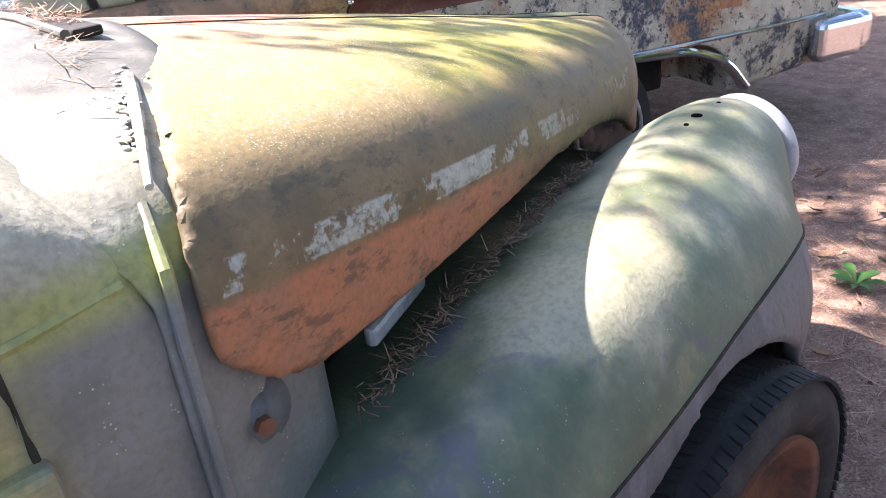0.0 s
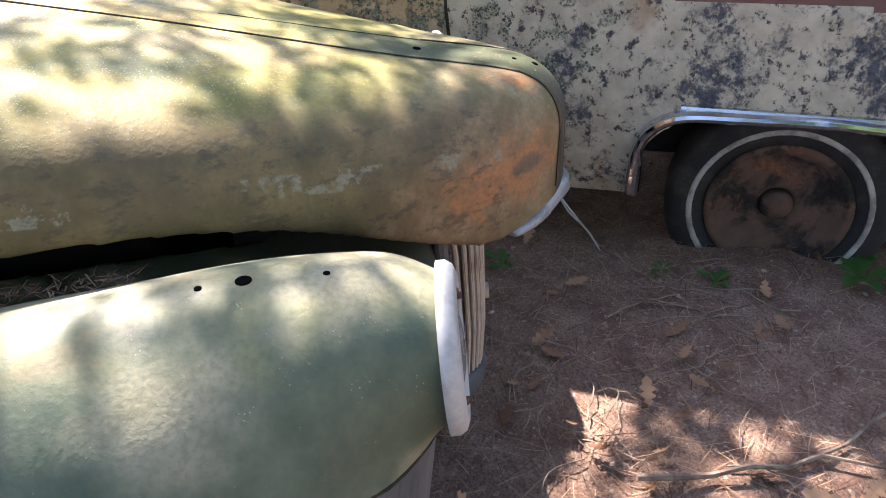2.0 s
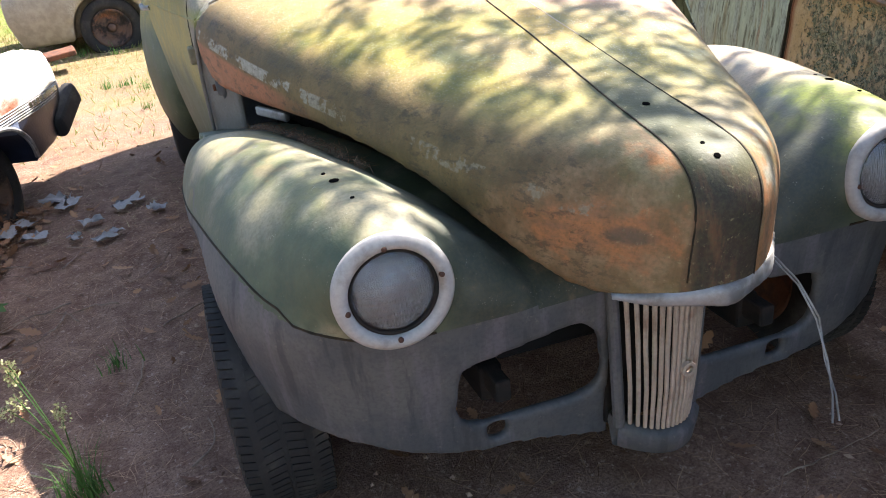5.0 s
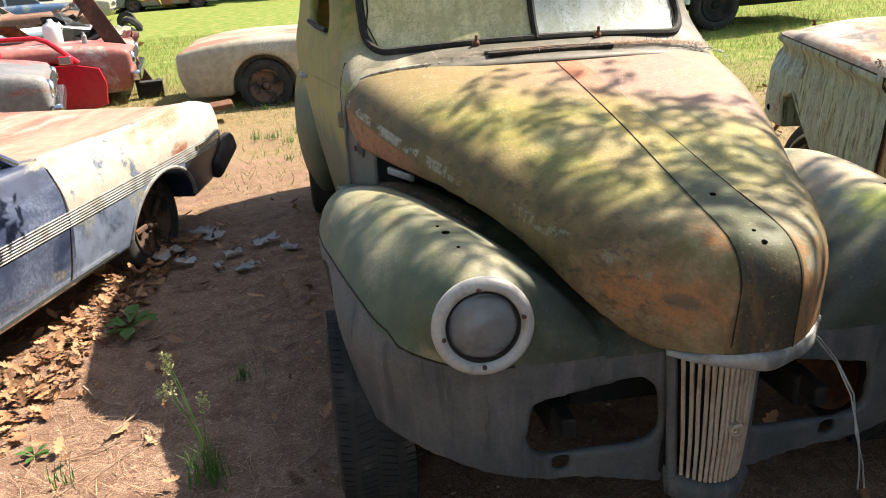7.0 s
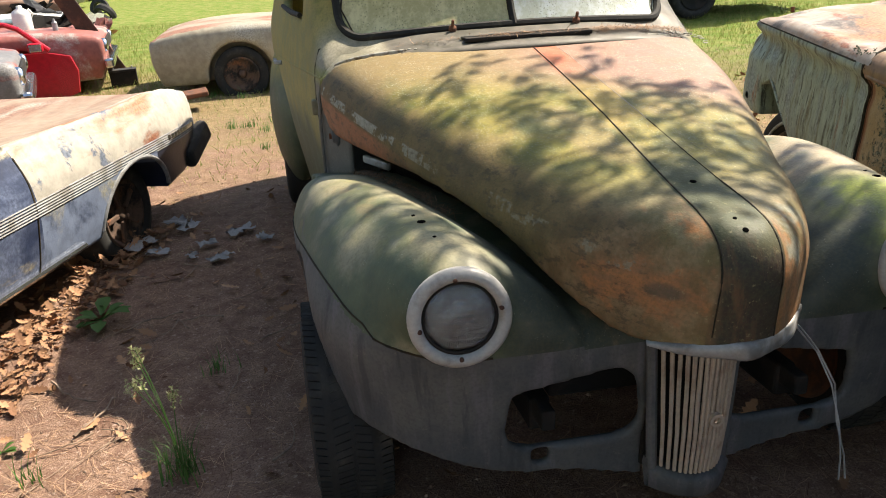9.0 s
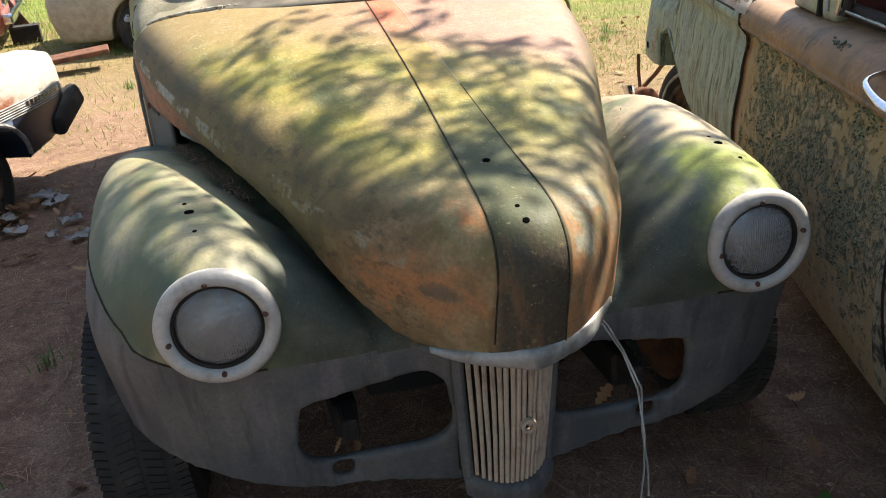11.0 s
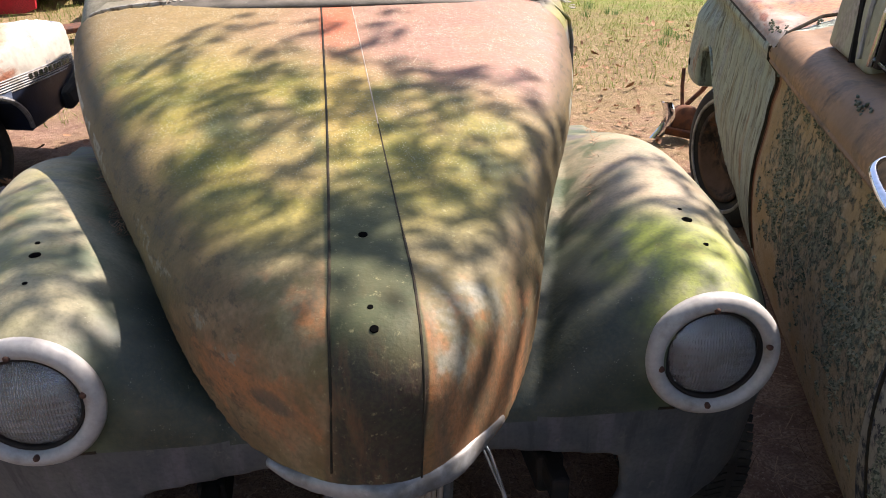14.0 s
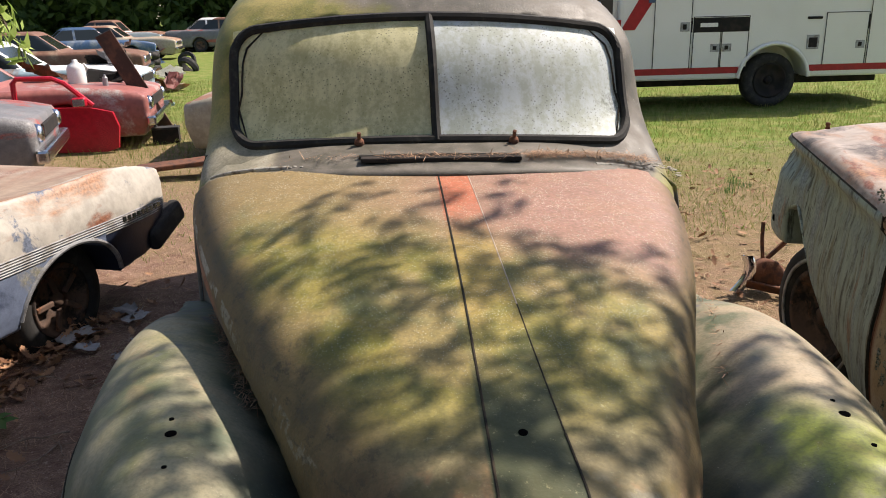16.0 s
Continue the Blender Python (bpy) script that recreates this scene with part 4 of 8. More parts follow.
def cowl():
    """Panel from under the bonnet's rear edge to the windscreen and, round the shoulders, down to the wings."""
    bm = bmesh.new()
    half = [(x, float(hood_top(np.array(x), np.array(1.2))) - 0.010, 0) for x in np.linspace(0, 0.62, 12)]
    z0 = half[-1][1]
    half += [(0.62 + 0.118 * math.sin(a), z0 - 0.085 * (1 - math.cos(a)), 1) for a in (0.3, 0.6, 0.9, 1.2, 1.5)]
    half += [(0.742, z0 - 0.085 - 0.06 * k, 2) for k in range(1, 8)]
    line = [(-x, z, k) for x, z, k in half[:0:-1]] + half
    rows = []
    for x, z, k in line:
        y0 = 1.09 + 0.16 * min(abs(x) / 0.73, 1) ** 1.6
        if k == 0:
            y1, x1, z1 = float(cab_front(x, 1.236)) + 0.03, x, 1.232 - 0.07 * (abs(x) / 0.66) ** 4
        elif k == 1:
            t = (abs(x) - 0.62) / 0.118
            y1, x1, z1 = 1.50 - 0.14 * t, x * 1.03, z + 0.05 * (1 - t)
        else:
            y1, x1, z1 = 1.362, math.copysign(0.770, x), z
        row = []
        if k:
            x, y0 = x * (0.955 if k == 1 else 0.925), y0 - (0.03 if k == 1 else 0.07)
        for u in (0, 0.12, 0.5, 0.9, 1.0):
            lift = 0.006 * math.sin(3.14 * u) if k < 2 else 0
            row.append(bm.verts.new((x + (x1 - x) * u, y0 + (y1 - y0) * u, z + (z1 - z) * u ** 0.8 + lift)))
        rows.append(row)
    for a, b in zip(rows, rows[1:]):
        for i in range(4):
            bm.faces.new((a[i], b[i], b[i + 1], a[i + 1]))
    bmesh.ops.recalc_face_normals(bm, faces=bm.faces)
    bmesh.ops.solidify(bm, geom=bm.faces[:], thickness=0.008)
    part("cowl", finish(bm, True), CAB, ford, "grey-green cowl panel with pine needles on it")
    channel = worn("chalky flaking channel paint", (0.40, 0.385, 0.34), (0.13, 0.10, 0.07), 38.0, 0.46, 0.66, rough=0.85, bump=0.6)
    for s in (-1, 1):
        edge = [on_hood(s * x, 1.146 + 0.185 * (x / 0.73) ** 1.6) - Vector((0, 0, 0.003)) for x in np.linspace(0.46, 0.705, 13)]
        strip = part("cowl_channel", tube(edge, 0.010, 8, taper=0.004), channel, ford, "pale flaking channel behind the bonnet")
        q = random.Random(5 + s)
        bm = bmesh.new()
        for k in range(70):
            p = edge[q.randrange(len(edge))].lerp(edge[q.randrange(len(edge) - 3, len(edge))], q.random() * 0.5)
            bmesh.ops.create_icosphere(bm, subdivisions=1, radius=q.uniform(0.002, 0.0055), matrix=Matrix.Translation(p + Vector((q.gauss(0, 0.006), q.gauss(0.004, 0.008), 0.011))) @ Matrix.Diagonal((1.6, 1, 0.5, 1)))
        tagged(part("paint_flakes", bm, channel, strip), kind="stuff")
        part("cowl_bead", tube([(s * 0.700, 1.330, 1.125), (s * 0.755, 1.343, 1.085), (s * 0.770, 1.350, 1.02), (s * 0.776, 1.352, 0.90), (s * 0.776, 1.352, 0.70)], 0.0065, 8), CAB, ford, "raised pale bead along the cowl's edge")
        boss = part("hinge_boss", finish(lathe([(0.046, 0.0), (0.044, 0.010), (0.030, 0.014), (0.026, 0.024), (0.012, 0.028), (0.0, 0.028)], 20, "X"), True), APRON, ford, "grey bolted boss under the bonnet's corner", pose(s * 0.716, 1.292, 0.885, 0, 0, 0 if s > 0 else 180))
        part("bolt", lathe([(0.011, 0.026), (0.011, 0.037), (0.0, 0.038)], 6, "X"), RUST, boss)


cowl()


def windscreen():
    for s, mat, lab in ((-1, PANE_MOSS, "mossy green windscreen pane"), (1, PANE_DUST, "dusty windscreen pane with pale streaks")):
        bm = bmesh.new()
        nx, nz = 14, 8
        for side in (0, 1):
            grid = [[bm.verts.new((s * x, float(cab_front(s * x, z + bow(x, z))) + 0.004 + side * 0.005, z + float(bow(x, z)))) for z in np.linspace(1.235, 1.597, nz)] for x in np.linspace(0.012, 0.655, nx)]
            for i in range(nx - 1):
                for j in range(nz - 1):
                    bm.faces.new((grid[i][j], grid[i + 1][j], grid[i + 1][j + 1], grid[i][j + 1]))
        part("windscreen_pane", finish(bm, True), mat, ford, lab)
    out = rounded(1.30, 0.355, 0.08, 8)
    pts = [(x, z + 1.415) for x, z in out]
    dense = []
    for a, b in zip(pts, pts[1:] + pts[:1]):
        for k in range(8):
            x, z = a[0] + (b[0] - a[0]) * k / 8, a[1] + (b[1] - a[1]) * k / 8
            dense.append((x, float(cab_front(x, z + bow(x, z))) - 0.002, z + float(bow(x, z))))
    part("windscreen_seal", tube(dense + dense[:1], 0.0165, 8), GASKET, ford, "cracked black rubber windscreen seal")
    part("windscreen_divider", tube([(0, float(cab_front(0, z)) - 0.006, z) for z in np.linspace(1.235, 1.61, 8)], 0.0145, 8), GASKET, ford)
    part("roof_bolt_hole", lathe([(0.008, -0.004), (0.008, 0.001)], 12), BLACK, ford, "", pose(0, 1.95, 1.762, 15))
    part("cowl_vent", box((0.47, 0.042, 0.014), (-0.01, 1.20, 1.2125), 0.004), BLACK, ford)
    part("vent_lip", tube([(-0.25, 1.232, 1.216), (0, 1.228, 1.221), (0.23, 1.232, 1.216)], 0.007, 8), CAB, ford)
    for x in (-0.245, 0.24):
        part("wiper_spindle", lathe([(0.016, 0.0), (0.014, 0.012), (0.006, 0.018), (0.006, 0.04), (0.0, 0.042)], 12), RUST, ford, "", pose(x, 1.375, 1.232, 25, 0, 0))


windscreen()


def wheel(parent_m, radius, width, tyre_mat, rim_mat, label, ww=False, parent=None, name="wheel"):
    """Tyre, rim and hub as parts of one wheel, its axle along x."""
    w = new(name)
    w.matrix_basis = parent_m
    w.parent = parent
    if parent is None:
        tagged(w, label, "wheel")
    else:
        w["label"] = label
    r, h = radius, width / 2
    part("tyre", finish(lathe([(r * 0.62, -h * 0.8), (r * 0.80, -h), (r * 0.95, -h * 0.86), (r, -h * 0.6), (r * 1.003, 0), (r, h * 0.6), (r * 0.95, h * 0.86), (r * 0.80, h), (r * 0.62, h * 0.8)], 48, "X", close=True), True), tyre_mat, w)
    if ww:
        for s in (-1, 1):
            part("whitewall", finish(lathe([(r * 0.745, s * h * 0.965), (r * 0.752, s * h * 1.015), (r * 0.795, s * h * 1.02), (r * 0.803, s * h * 0.97)], 40, "X", close=True), True), WHITEWALL, w)
    part("rim", finish(lathe([(0.0, h * 0.35), (r * 0.16, h * 0.35), (r * 0.20, h * 0.55), (r * 0.30, h * 0.42), (r * 0.50, h * 0.5), (r * 0.57, h * 0.86), (r * 0.64, h * 0.92), (r * 0.64, -h * 0.9), (r * 0.5, -h * 0.4), (0.0, -h * 0.35)], 40, "X"), True), rim_mat, w)
    part("hub", finish(lathe([(0.0, h * 0.72), (r * 0.12, h * 0.68), (r * 0.16, h * 0.35)], 20, "X"), True), rim_mat, w)
    return w


def tread_blocks(w, radius, width):
    """Rows of tread ribs round a tyre, as one piece of relief."""
    bm = bmesh.new()
    for i in range(84):
        a = 2 * math.pi * i / 84
        for k, x in enumerate((-0.36, -0.12, 0.12, 0.36)):
            m = pose(0, 0, 0, math.degrees(a + 0.03 * k)) @ pose(x * width, 0, radius * (1.0 if abs(x) < 0.2 else 0.985), 0, 0, 14 * (-1) ** k)
            bmesh.ops.create_cube(bm, size=1, matrix=m @ Matrix.Diagonal((width * 0.20, radius * 0.058, 0.007, 1)))
    tagged(part("tread", bm, RUBBER, w), kind="stuff")


for s in (-1, 1):
    m = pose(s * (0.845 if s < 0 else 0.79), 0.52, 0.225, 0, 0, 0 if s > 0 else 180)
    w = wheel(m, 0.315, 0.23, RUBBER, RUST, "worn black tyre on a rusty rim", parent=ford)
    tread_blocks(w, 0.315, 0.23)
# near-black boxes added in the engine bay to keep its openings dark
part("radiator", box((0.55, 0.08, 0.48), (0, 0.32, 0.52), 0.01), BLACK, ford, "dark box added behind the grille in place of a radiator")
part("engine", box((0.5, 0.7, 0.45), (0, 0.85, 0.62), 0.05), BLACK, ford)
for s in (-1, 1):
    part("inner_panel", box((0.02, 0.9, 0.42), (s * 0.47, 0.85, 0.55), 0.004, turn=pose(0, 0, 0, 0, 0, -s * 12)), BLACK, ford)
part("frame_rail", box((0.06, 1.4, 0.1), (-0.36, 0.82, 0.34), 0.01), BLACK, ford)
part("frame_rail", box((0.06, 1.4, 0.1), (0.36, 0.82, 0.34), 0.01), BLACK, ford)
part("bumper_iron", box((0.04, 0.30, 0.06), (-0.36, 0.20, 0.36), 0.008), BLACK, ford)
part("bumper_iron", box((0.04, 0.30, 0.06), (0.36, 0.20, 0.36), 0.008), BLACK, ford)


# the green car: joints, hinges and small things ---------------------------------------
def wing_skin_x(y, z):
    xs = np.arange(1.0, 0.5, -0.001)
    d = fender_solid(xs, np.full_like(xs, y), np.full_like(xs, z))
    return float(xs[int(np.argmax(d < 0))])


def wing_skin_y(x, z):
    ys = np.arange(-0.08, 0.6, 0.001)
    d = fender_solid(np.full_like(ys, x), ys, np.full_like(ys, z))
    return float(ys[int(np.argmax(d < 0))])


for s in (-1, 1):
    pts = []
    for x in np.arange(0.52, 0.80, 0.03):
        y = wing_skin_y(x, float(seam_height(np.array(x), np.array(0.05))))
        z = float(seam_height(np.array(x), np.array(y)))
        pts.append((s * x, wing_skin_y(x, z), z))
    y0 = pts[-1][1]
    for y in np.arange(y0 + 0.04, 1.3, 0.04):
        z = float(seam_height(np.array(0.92), np.array(y)))
        pts.append((s * wing_skin_x(y, z), y, z))
    part("wing_seam", tube(pts, 0.0036, 6), SEAM, ford)

for s in (-1, 1):
    part("door_seam", tube([cab_side(1.485 - 0.02 * (1.05 - z), z, s, 0.0) for z in np.linspace(0.34, 1.24, 16)] + [cab_side(1.56 + 0.42 * (z - 1.30), z, s, 0.0) for z in np.linspace(1.32, 1.56, 6)], 0.0035, 6), SEAM, ford)
    part("belt_crease", tube([cab_side(y, 1.088 - 0.05 * (y - 1.38), s, -0.002) for y in np.arange(1.38, 2.9, 0.08)], 0.006, 6), CAB, ford)
    handle = part("door_handle", tube([cab_side(2.60, 1.0, s), cab_side(2.62, 1.0, s, 0.03), cab_side(2.72, 1.0, s, 0.03)], 0.011, 8), ALLOY, ford)
    part("hinge", box((0.03, 0.05, 0.06), tuple(cab_side(1.50, 0.96, s, 0.006)), 0.008), CAB, ford)
    part("window_channel", tube([cab_side(1.98, 1.275, s, 0.0), cab_side(2.3, 1.268, s, 0.0), cab_side(2.78, 1.268, s, 0.0)], 0.012, 6), GASKET, ford)
    part("rear_wing", mesh_of(*iso(lambda x, y, z: np.sqrt(((x - 0.78) / 0.15) ** 2 + ((y - 3.55) / 0.66) ** 2 + ((z - 0.56) / 0.44) ** 2) * 0.15 - 0.15, (0.6, 2.8, 0.1), (1.0, 4.3, 1.1), 0.03), mirror=s < 0), CAB, ford)
    wheel(pose(s * 0.78, 3.55, 0.26, 0, 0, 0 if s > 0 else 180), 0.315, 0.2, RUBBER, RUST, "worn black tyre under the rear wing", parent=ford)
part("hood_stay", box((0.02, 0.16, 0.03), (-0.62, 1.02, 0.84), 0.008, turn=pose(0, 0, 0, 0, 0, 24)), ALLOY, ford)
part("seat_back", box((1.15, 0.16, 0.55), (0, 2.55, 1.0), 0.06, 3), BLACK, ford)
part("steering_wheel", finish(lathe([(0.195, -0.012), (0.21, 0.0), (0.195, 0.012), (0.18, 0.0)], 32, close=True), True), BLACK, ford, "", pose(0.33, 1.95, 1.20, -60))
part("dash", box((1.2, 0.12, 0.16), (0, 1.78, 1.12), 0.03), BLACK, ford)


def litter_strip(points, spread, n, seed, name, label, length=0.05):
    """Pine needles caught along a line."""
    r = random.Random(seed)
    bm = bmesh.new()
    for i in range(n):
        t = r.random() * (len(points) - 1)
        a, b = Vector(points[int(t)]), Vector(points[min(int(t) + 1, len(points) - 1)])
        p = a.lerp(b, t % 1) + Vector((r.gauss(0, spread), r.gauss(0, spread), abs(r.gauss(0, 0.004))))
        d = Vector((r.gauss(0, 1), r.gauss(0, 1), r.gauss(0, 0.18))).normalized() * length * r.uniform(0.5, 1.3)
        w = d.cross(Vector((0, 0, 1))).normalized() * 0.0011
        bm.faces.new([bm.verts.new(q) for q in (p - w, p + w, p + d + w * 0.5, p + d - w * 0.5)])
    me = finish(bm)
    return whole(name, me, NEEDLE, pose(0, 0, 0, 0, 0.9, -0.7), label, "pine needles", kind="stuff")


def needle_material():
    k = Mat("dry pine needles", 0.8, 0.0, 0.2)
    k.color(k.mix(k.island(), (0.10, 0.052, 0.03), (0.48, 0.31, 0.20)))
    return k.m


NEEDLE = needle_material()
for s in (-1, 1):
    pts = []
    for y in np.arange(0.15, 1.2, 0.1):
        x = float(hood_half(np.array(y))) - 0.03
        zs = np.arange(1.0, 0.4, -0.002)
        d = fender_solid(np.full_like(zs, x + 0.04), np.full_like(zs, y), zs)
        pts.append((s * (x + 0.04), y, float(zs[int(np.argmax(d < 0))]) + 0.004))
    litter_strip(pts[3:], 0.010, 700 if s < 0 else 160, 5 + s, "needle_litter", "brown pine needles caught beside the bonnet", 0.024)
def cowl_spot(x, u):
    """A point of the cowl, u of the way from the bonnet's edge to the windscreen."""
    z0, z1 = float(hood_top(np.array(x), np.array(1.2))) - 0.010, 1.232 - 0.07 * (abs(x) / 0.66) ** 4
    y0 = 1.09 + 0.16 * (abs(x) / 0.73) ** 1.6
    return (x, y0 + (float(cab_front(x, 1.236)) + 0.03 - y0) * u, z0 + (z1 - z0) * u ** 0.8 + 0.008)


litter_strip([cowl_spot(x, 0.36) for x in (0.2, 0.28, 0.36, 0.44, 0.52, 0.60)], 0.020, 1200, 9, "needle_litter", "dry pine needles heaped on the cowl", 0.03)
litter_strip([cowl_spot(x, 0.42) for x in (-0.6, -0.4, -0.2)], 0.016, 160, 12, "needle_litter", "a few pine needles on the cowl", 0.03)
litter_strip([(x, 1.20, 1.221) for x in (-0.24, -0.1, 0.1, 0.24)], 0.015, 220, 10, "needle_litter", "pine needles in the cowl vent", 0.035)

# the loose wires hanging from the nose
for off, seed in ((0.0, 1), (0.008, 2)):
    r = random.Random(seed)
    whole("wire", tube([(0.150 + off, -0.15, 0.69), (0.160 + off, -0.185, 0.678), (0.178, -0.235, 0.64 + off), (0.189 + off, -0.28, 0.58), (0.180, -0.33 + off, 0.51), (0.160 + off, -0.37, 0.46), (0.141 + 2 * off, -0.396, 0.419)], 0.0022, 5), ALLOY, Matrix(), "thin grey wire hanging from the bonnet's nose", "wire", "loose wires")

# the bodywork is a little out of true: it leans to the right towards the back
SKEW, SLIP = 0.044, 0.028
done = set()
for ob in ford.children_recursive:
    if ob.parent == ford and ob.matrix_basis != Matrix():
        ob.location.x, ob.location.y = ob.location.x - SKEW * ob.location.y, ob.location.y - SLIP * ob.location.x
    elif ob.parent == ford and ob.data and ob.data.name not in done:
        done.add(ob.data.name)
        for q in ob.data.vertices:
            q.co.x, q.co.y = q.co.x - SKEW * q.co.y, q.co.y - SLIP * q.co.x

# other cars -----------------------------------------------------------------------------
def split_parts(v, f, regions, parent):
    """Cut a shell into panels: regions are (name, test on face centres, material, label), first match wins."""
    c = v[f].mean(1)
    left = np.ones(len(f), bool)
    for name, test, mat, label in regions:
        m = left & test(c[:, 0], c[:, 1], c[:, 2])
        left &= ~m
        if m.any():
            used, inv = np.unique(f[m], return_inverse=True)
            part(name, mesh_of(v[used], inv.reshape(-1, 4)), mat, parent, label)


def paint(name, base, patches, rough=0.6, fine=70.0, bump=0.2, metal=0.0):
    """Weathered paint with several kinds of patches: (colour, noise scale, from, to, stretch)."""
    k = Mat(name, rough, metal, 0.4)
    mid, g = k.noise(14.0, 5.0, 0.6), k.noise(fine, 4.0)
    c = k.mix(k.ramp(mid, 0.3, 0.7), base, tuple(v * 0.72 for v in base))
    h = g
    for i, (col, sc, lo, hi, stretch, *more) in enumerate(patches):
        n = k.noise(sc, 10.0 if more else 7.0, more[0] if more else 0.65, 0.0 if more else 0.4, co=k.mapped(stretch, (i * 3.1, i * 1.7, i * 2.3)))
        m = k.ramp(n, lo, hi)
        c = k.mix(m, c, k.mix(k.ramp(g, 0.35, 0.65), col, tuple(v * 0.55 for v in col)))
        h = k.math("ADD", h, k.math("MULTIPLY", m, 0.4))
    k.color(c).bump(h, bump, 0.004)
    return k.m


I3 = (1, 1, 1)


def lichen_door():
    """Tan paint, bare near its front edge, under a crust of grey-green lichen that breaks up into crumbs."""
    k = Mat("tan paint under lichen", 0.9, 0.0, 0.25)
    x, y, z = k.axis()
    mid, fine, grain = k.noise(5.0, 5.0, 0.6), k.noise(34.0, 8.0, 0.78), k.noise(150.0, 3.0)
    c = k.mix(k.ramp(mid, 0.35, 0.65), (0.43, 0.31, 0.17), (0.50, 0.40, 0.28))
    c = k.mix(k.ramp(grain, 0.45, 0.7, 0.0, 0.45), c, (0.24, 0.17, 0.09))
    edge = k.ramp(k.math("ADD", y, k.math("MULTIPLY", mid, 0.25)), -1.42, -1.27, 0.0, -0.16)
    foot = k.ramp(z, 0.34, 0.60, -0.07, 0.0)
    cover = k.math("ADD", k.math("ADD", k.math("MULTIPLY", mid, 0.40), k.math("MULTIPLY", fine, 0.72)), k.math("ADD", edge, foot))
    m = k.ramp(cover, 0.555, 0.600)
    crust = k.mix(k.ramp(k.noise(60.0, 5.0, 0.7), 0.40, 0.62), (0.075, 0.09, 0.07), (0.36, 0.34, 0.23))
    c = k.mix(m, c, crust)
    c = k.mix(k.ramp(k.math("ADD", y, k.math("MULTIPLY", mid, 0.06)), -1.445, -1.415, 0.0, 0.8), c, (0.22, 0.085, 0.045))
    k.color(c).bump(k.math("ADD", k.math("MULTIPLY", m, 0.8), k.math("MULTIPLY", fine, 0.8)), 0.9, 0.008)
    return k.m


TAN_DOOR = lichen_door()
TAN_TOP = paint("brown-tan oxidised paint", (0.26, 0.155, 0.085), [((0.37, 0.20, 0.10), 3.0, 0.45, 0.7, I3), ((0.13, 0.09, 0.06), 9.0, 0.5, 0.7, I3)], 0.6)
QUARTER = paint("cream paint under black lichen", (0.49, 0.44, 0.335), [((0.42, 0.22, 0.10), 2.0, 0.53, 0.66, I3), ((0.085, 0.09, 0.105), 4.2, 0.505, 0.585, I3, 0.78), ((0.07, 0.07, 0.075), 26.0, 0.545, 0.60, I3, 0.75)], 0.85, bump=0.6)
MAROON = paint("faded brown maroon paint", (0.12, 0.040, 0.033), [((0.20, 0.12, 0.09), 3.0, 0.5, 0.7, I3)], 0.35)
TURQ = paint("faded turquoise paint with runs", (0.35, 0.44, 0.39), [((0.22, 0.22, 0.15), 16.0, 0.48, 0.66, (1, 1, 0.22)), ((0.085, 0.10, 0.085), 24.0, 0.50, 0.62, (1, 1, 0.20), 0.72), ((0.30, 0.38, 0.40), 6.0, 0.50, 0.66, (1, 1, 0.3)), ((0.34, 0.17, 0.10), 5.0, 0.60, 0.72, (1, 1, 0.4))], 0.6)
RUST_TOP = paint("pink-white paint with orange rust", (0.42, 0.36, 0.31), [((0.43, 0.21, 0.10), 3.0, 0.42, 0.60, (1, 0.25, 1)), ((0.14, 0.115, 0.10), 5.0, 0.52, 0.66, (1, 0.4, 1)), ((0.32, 0.13, 0.08), 9.0, 0.56, 0.66, (1, 0.3, 1))], 0.55)
NAVY = paint("faded navy paint", (0.035, 0.05, 0.10), [((0.17, 0.21, 0.32), 2.4, 0.42, 0.62, (1, 0.6, 1)), ((0.30, 0.27, 0.20), 3.0, 0.58, 0.66, (1, 0.5, 1.6))], 0.4)
NAVY_DARK = paint("dark navy paint", (0.018, 0.026, 0.05), [((0.06, 0.075, 0.12), 4.0, 0.56, 0.70, I3)], 0.35)
NAVY_LIGHT = paint("chalky blue paint", (0.20, 0.25, 0.36), [((0.06, 0.08, 0.14), 3.0, 0.5, 0.66, I3), ((0.42, 0.40, 0.30), 2.6, 0.52, 0.64, I3)], 0.45)
RUSTY_WHITE = paint("white paint bleeding rust", (0.47, 0.44, 0.385), [((0.42, 0.20, 0.10), 2.2, 0.48, 0.66, (1, 0.35, 1)), ((0.16, 0.19, 0.25), 4.5, 0.57, 0.64, I3), ((0.30, 0.12, 0.07), 5.0, 0.57, 0.68, (1, 0.3, 1))], 0.55)
RUST_HOOD = paint("rust over pale paint", (0.36, 0.27, 0.20), [((0.28, 0.13, 0.085), 2.0, 0.42, 0.58, (1, 0.3, 1)), ((0.46, 0.39, 0.32), 3.0, 0.54, 0.66, (1, 0.3, 1))], 0.6)
BEIGE = paint("sun-bleached beige paint", (0.42, 0.37, 0.28), [((0.50, 0.47, 0.40), 1.5, 0.5, 0.7, I3)], 0.45, bump=0.05)
BEIGE_TOP = paint("beige bonnet with rust", (0.44, 0.36, 0.27), [((0.38, 0.18, 0.11), 1.8, 0.44, 0.58, (1, 0.4, 1))], 0.5)
RED = paint("bright red paint", (0.52, 0.012, 0.03), [((0.58, 0.03, 0.05), 1.5, 0.5, 0.7, I3)], 0.3, bump=0.03)
PINKRED = paint("chalky red paint", (0.36, 0.13, 0.11), [((0.50, 0.46, 0.42), 2.0, 0.52, 0.66, I3)], 0.5)
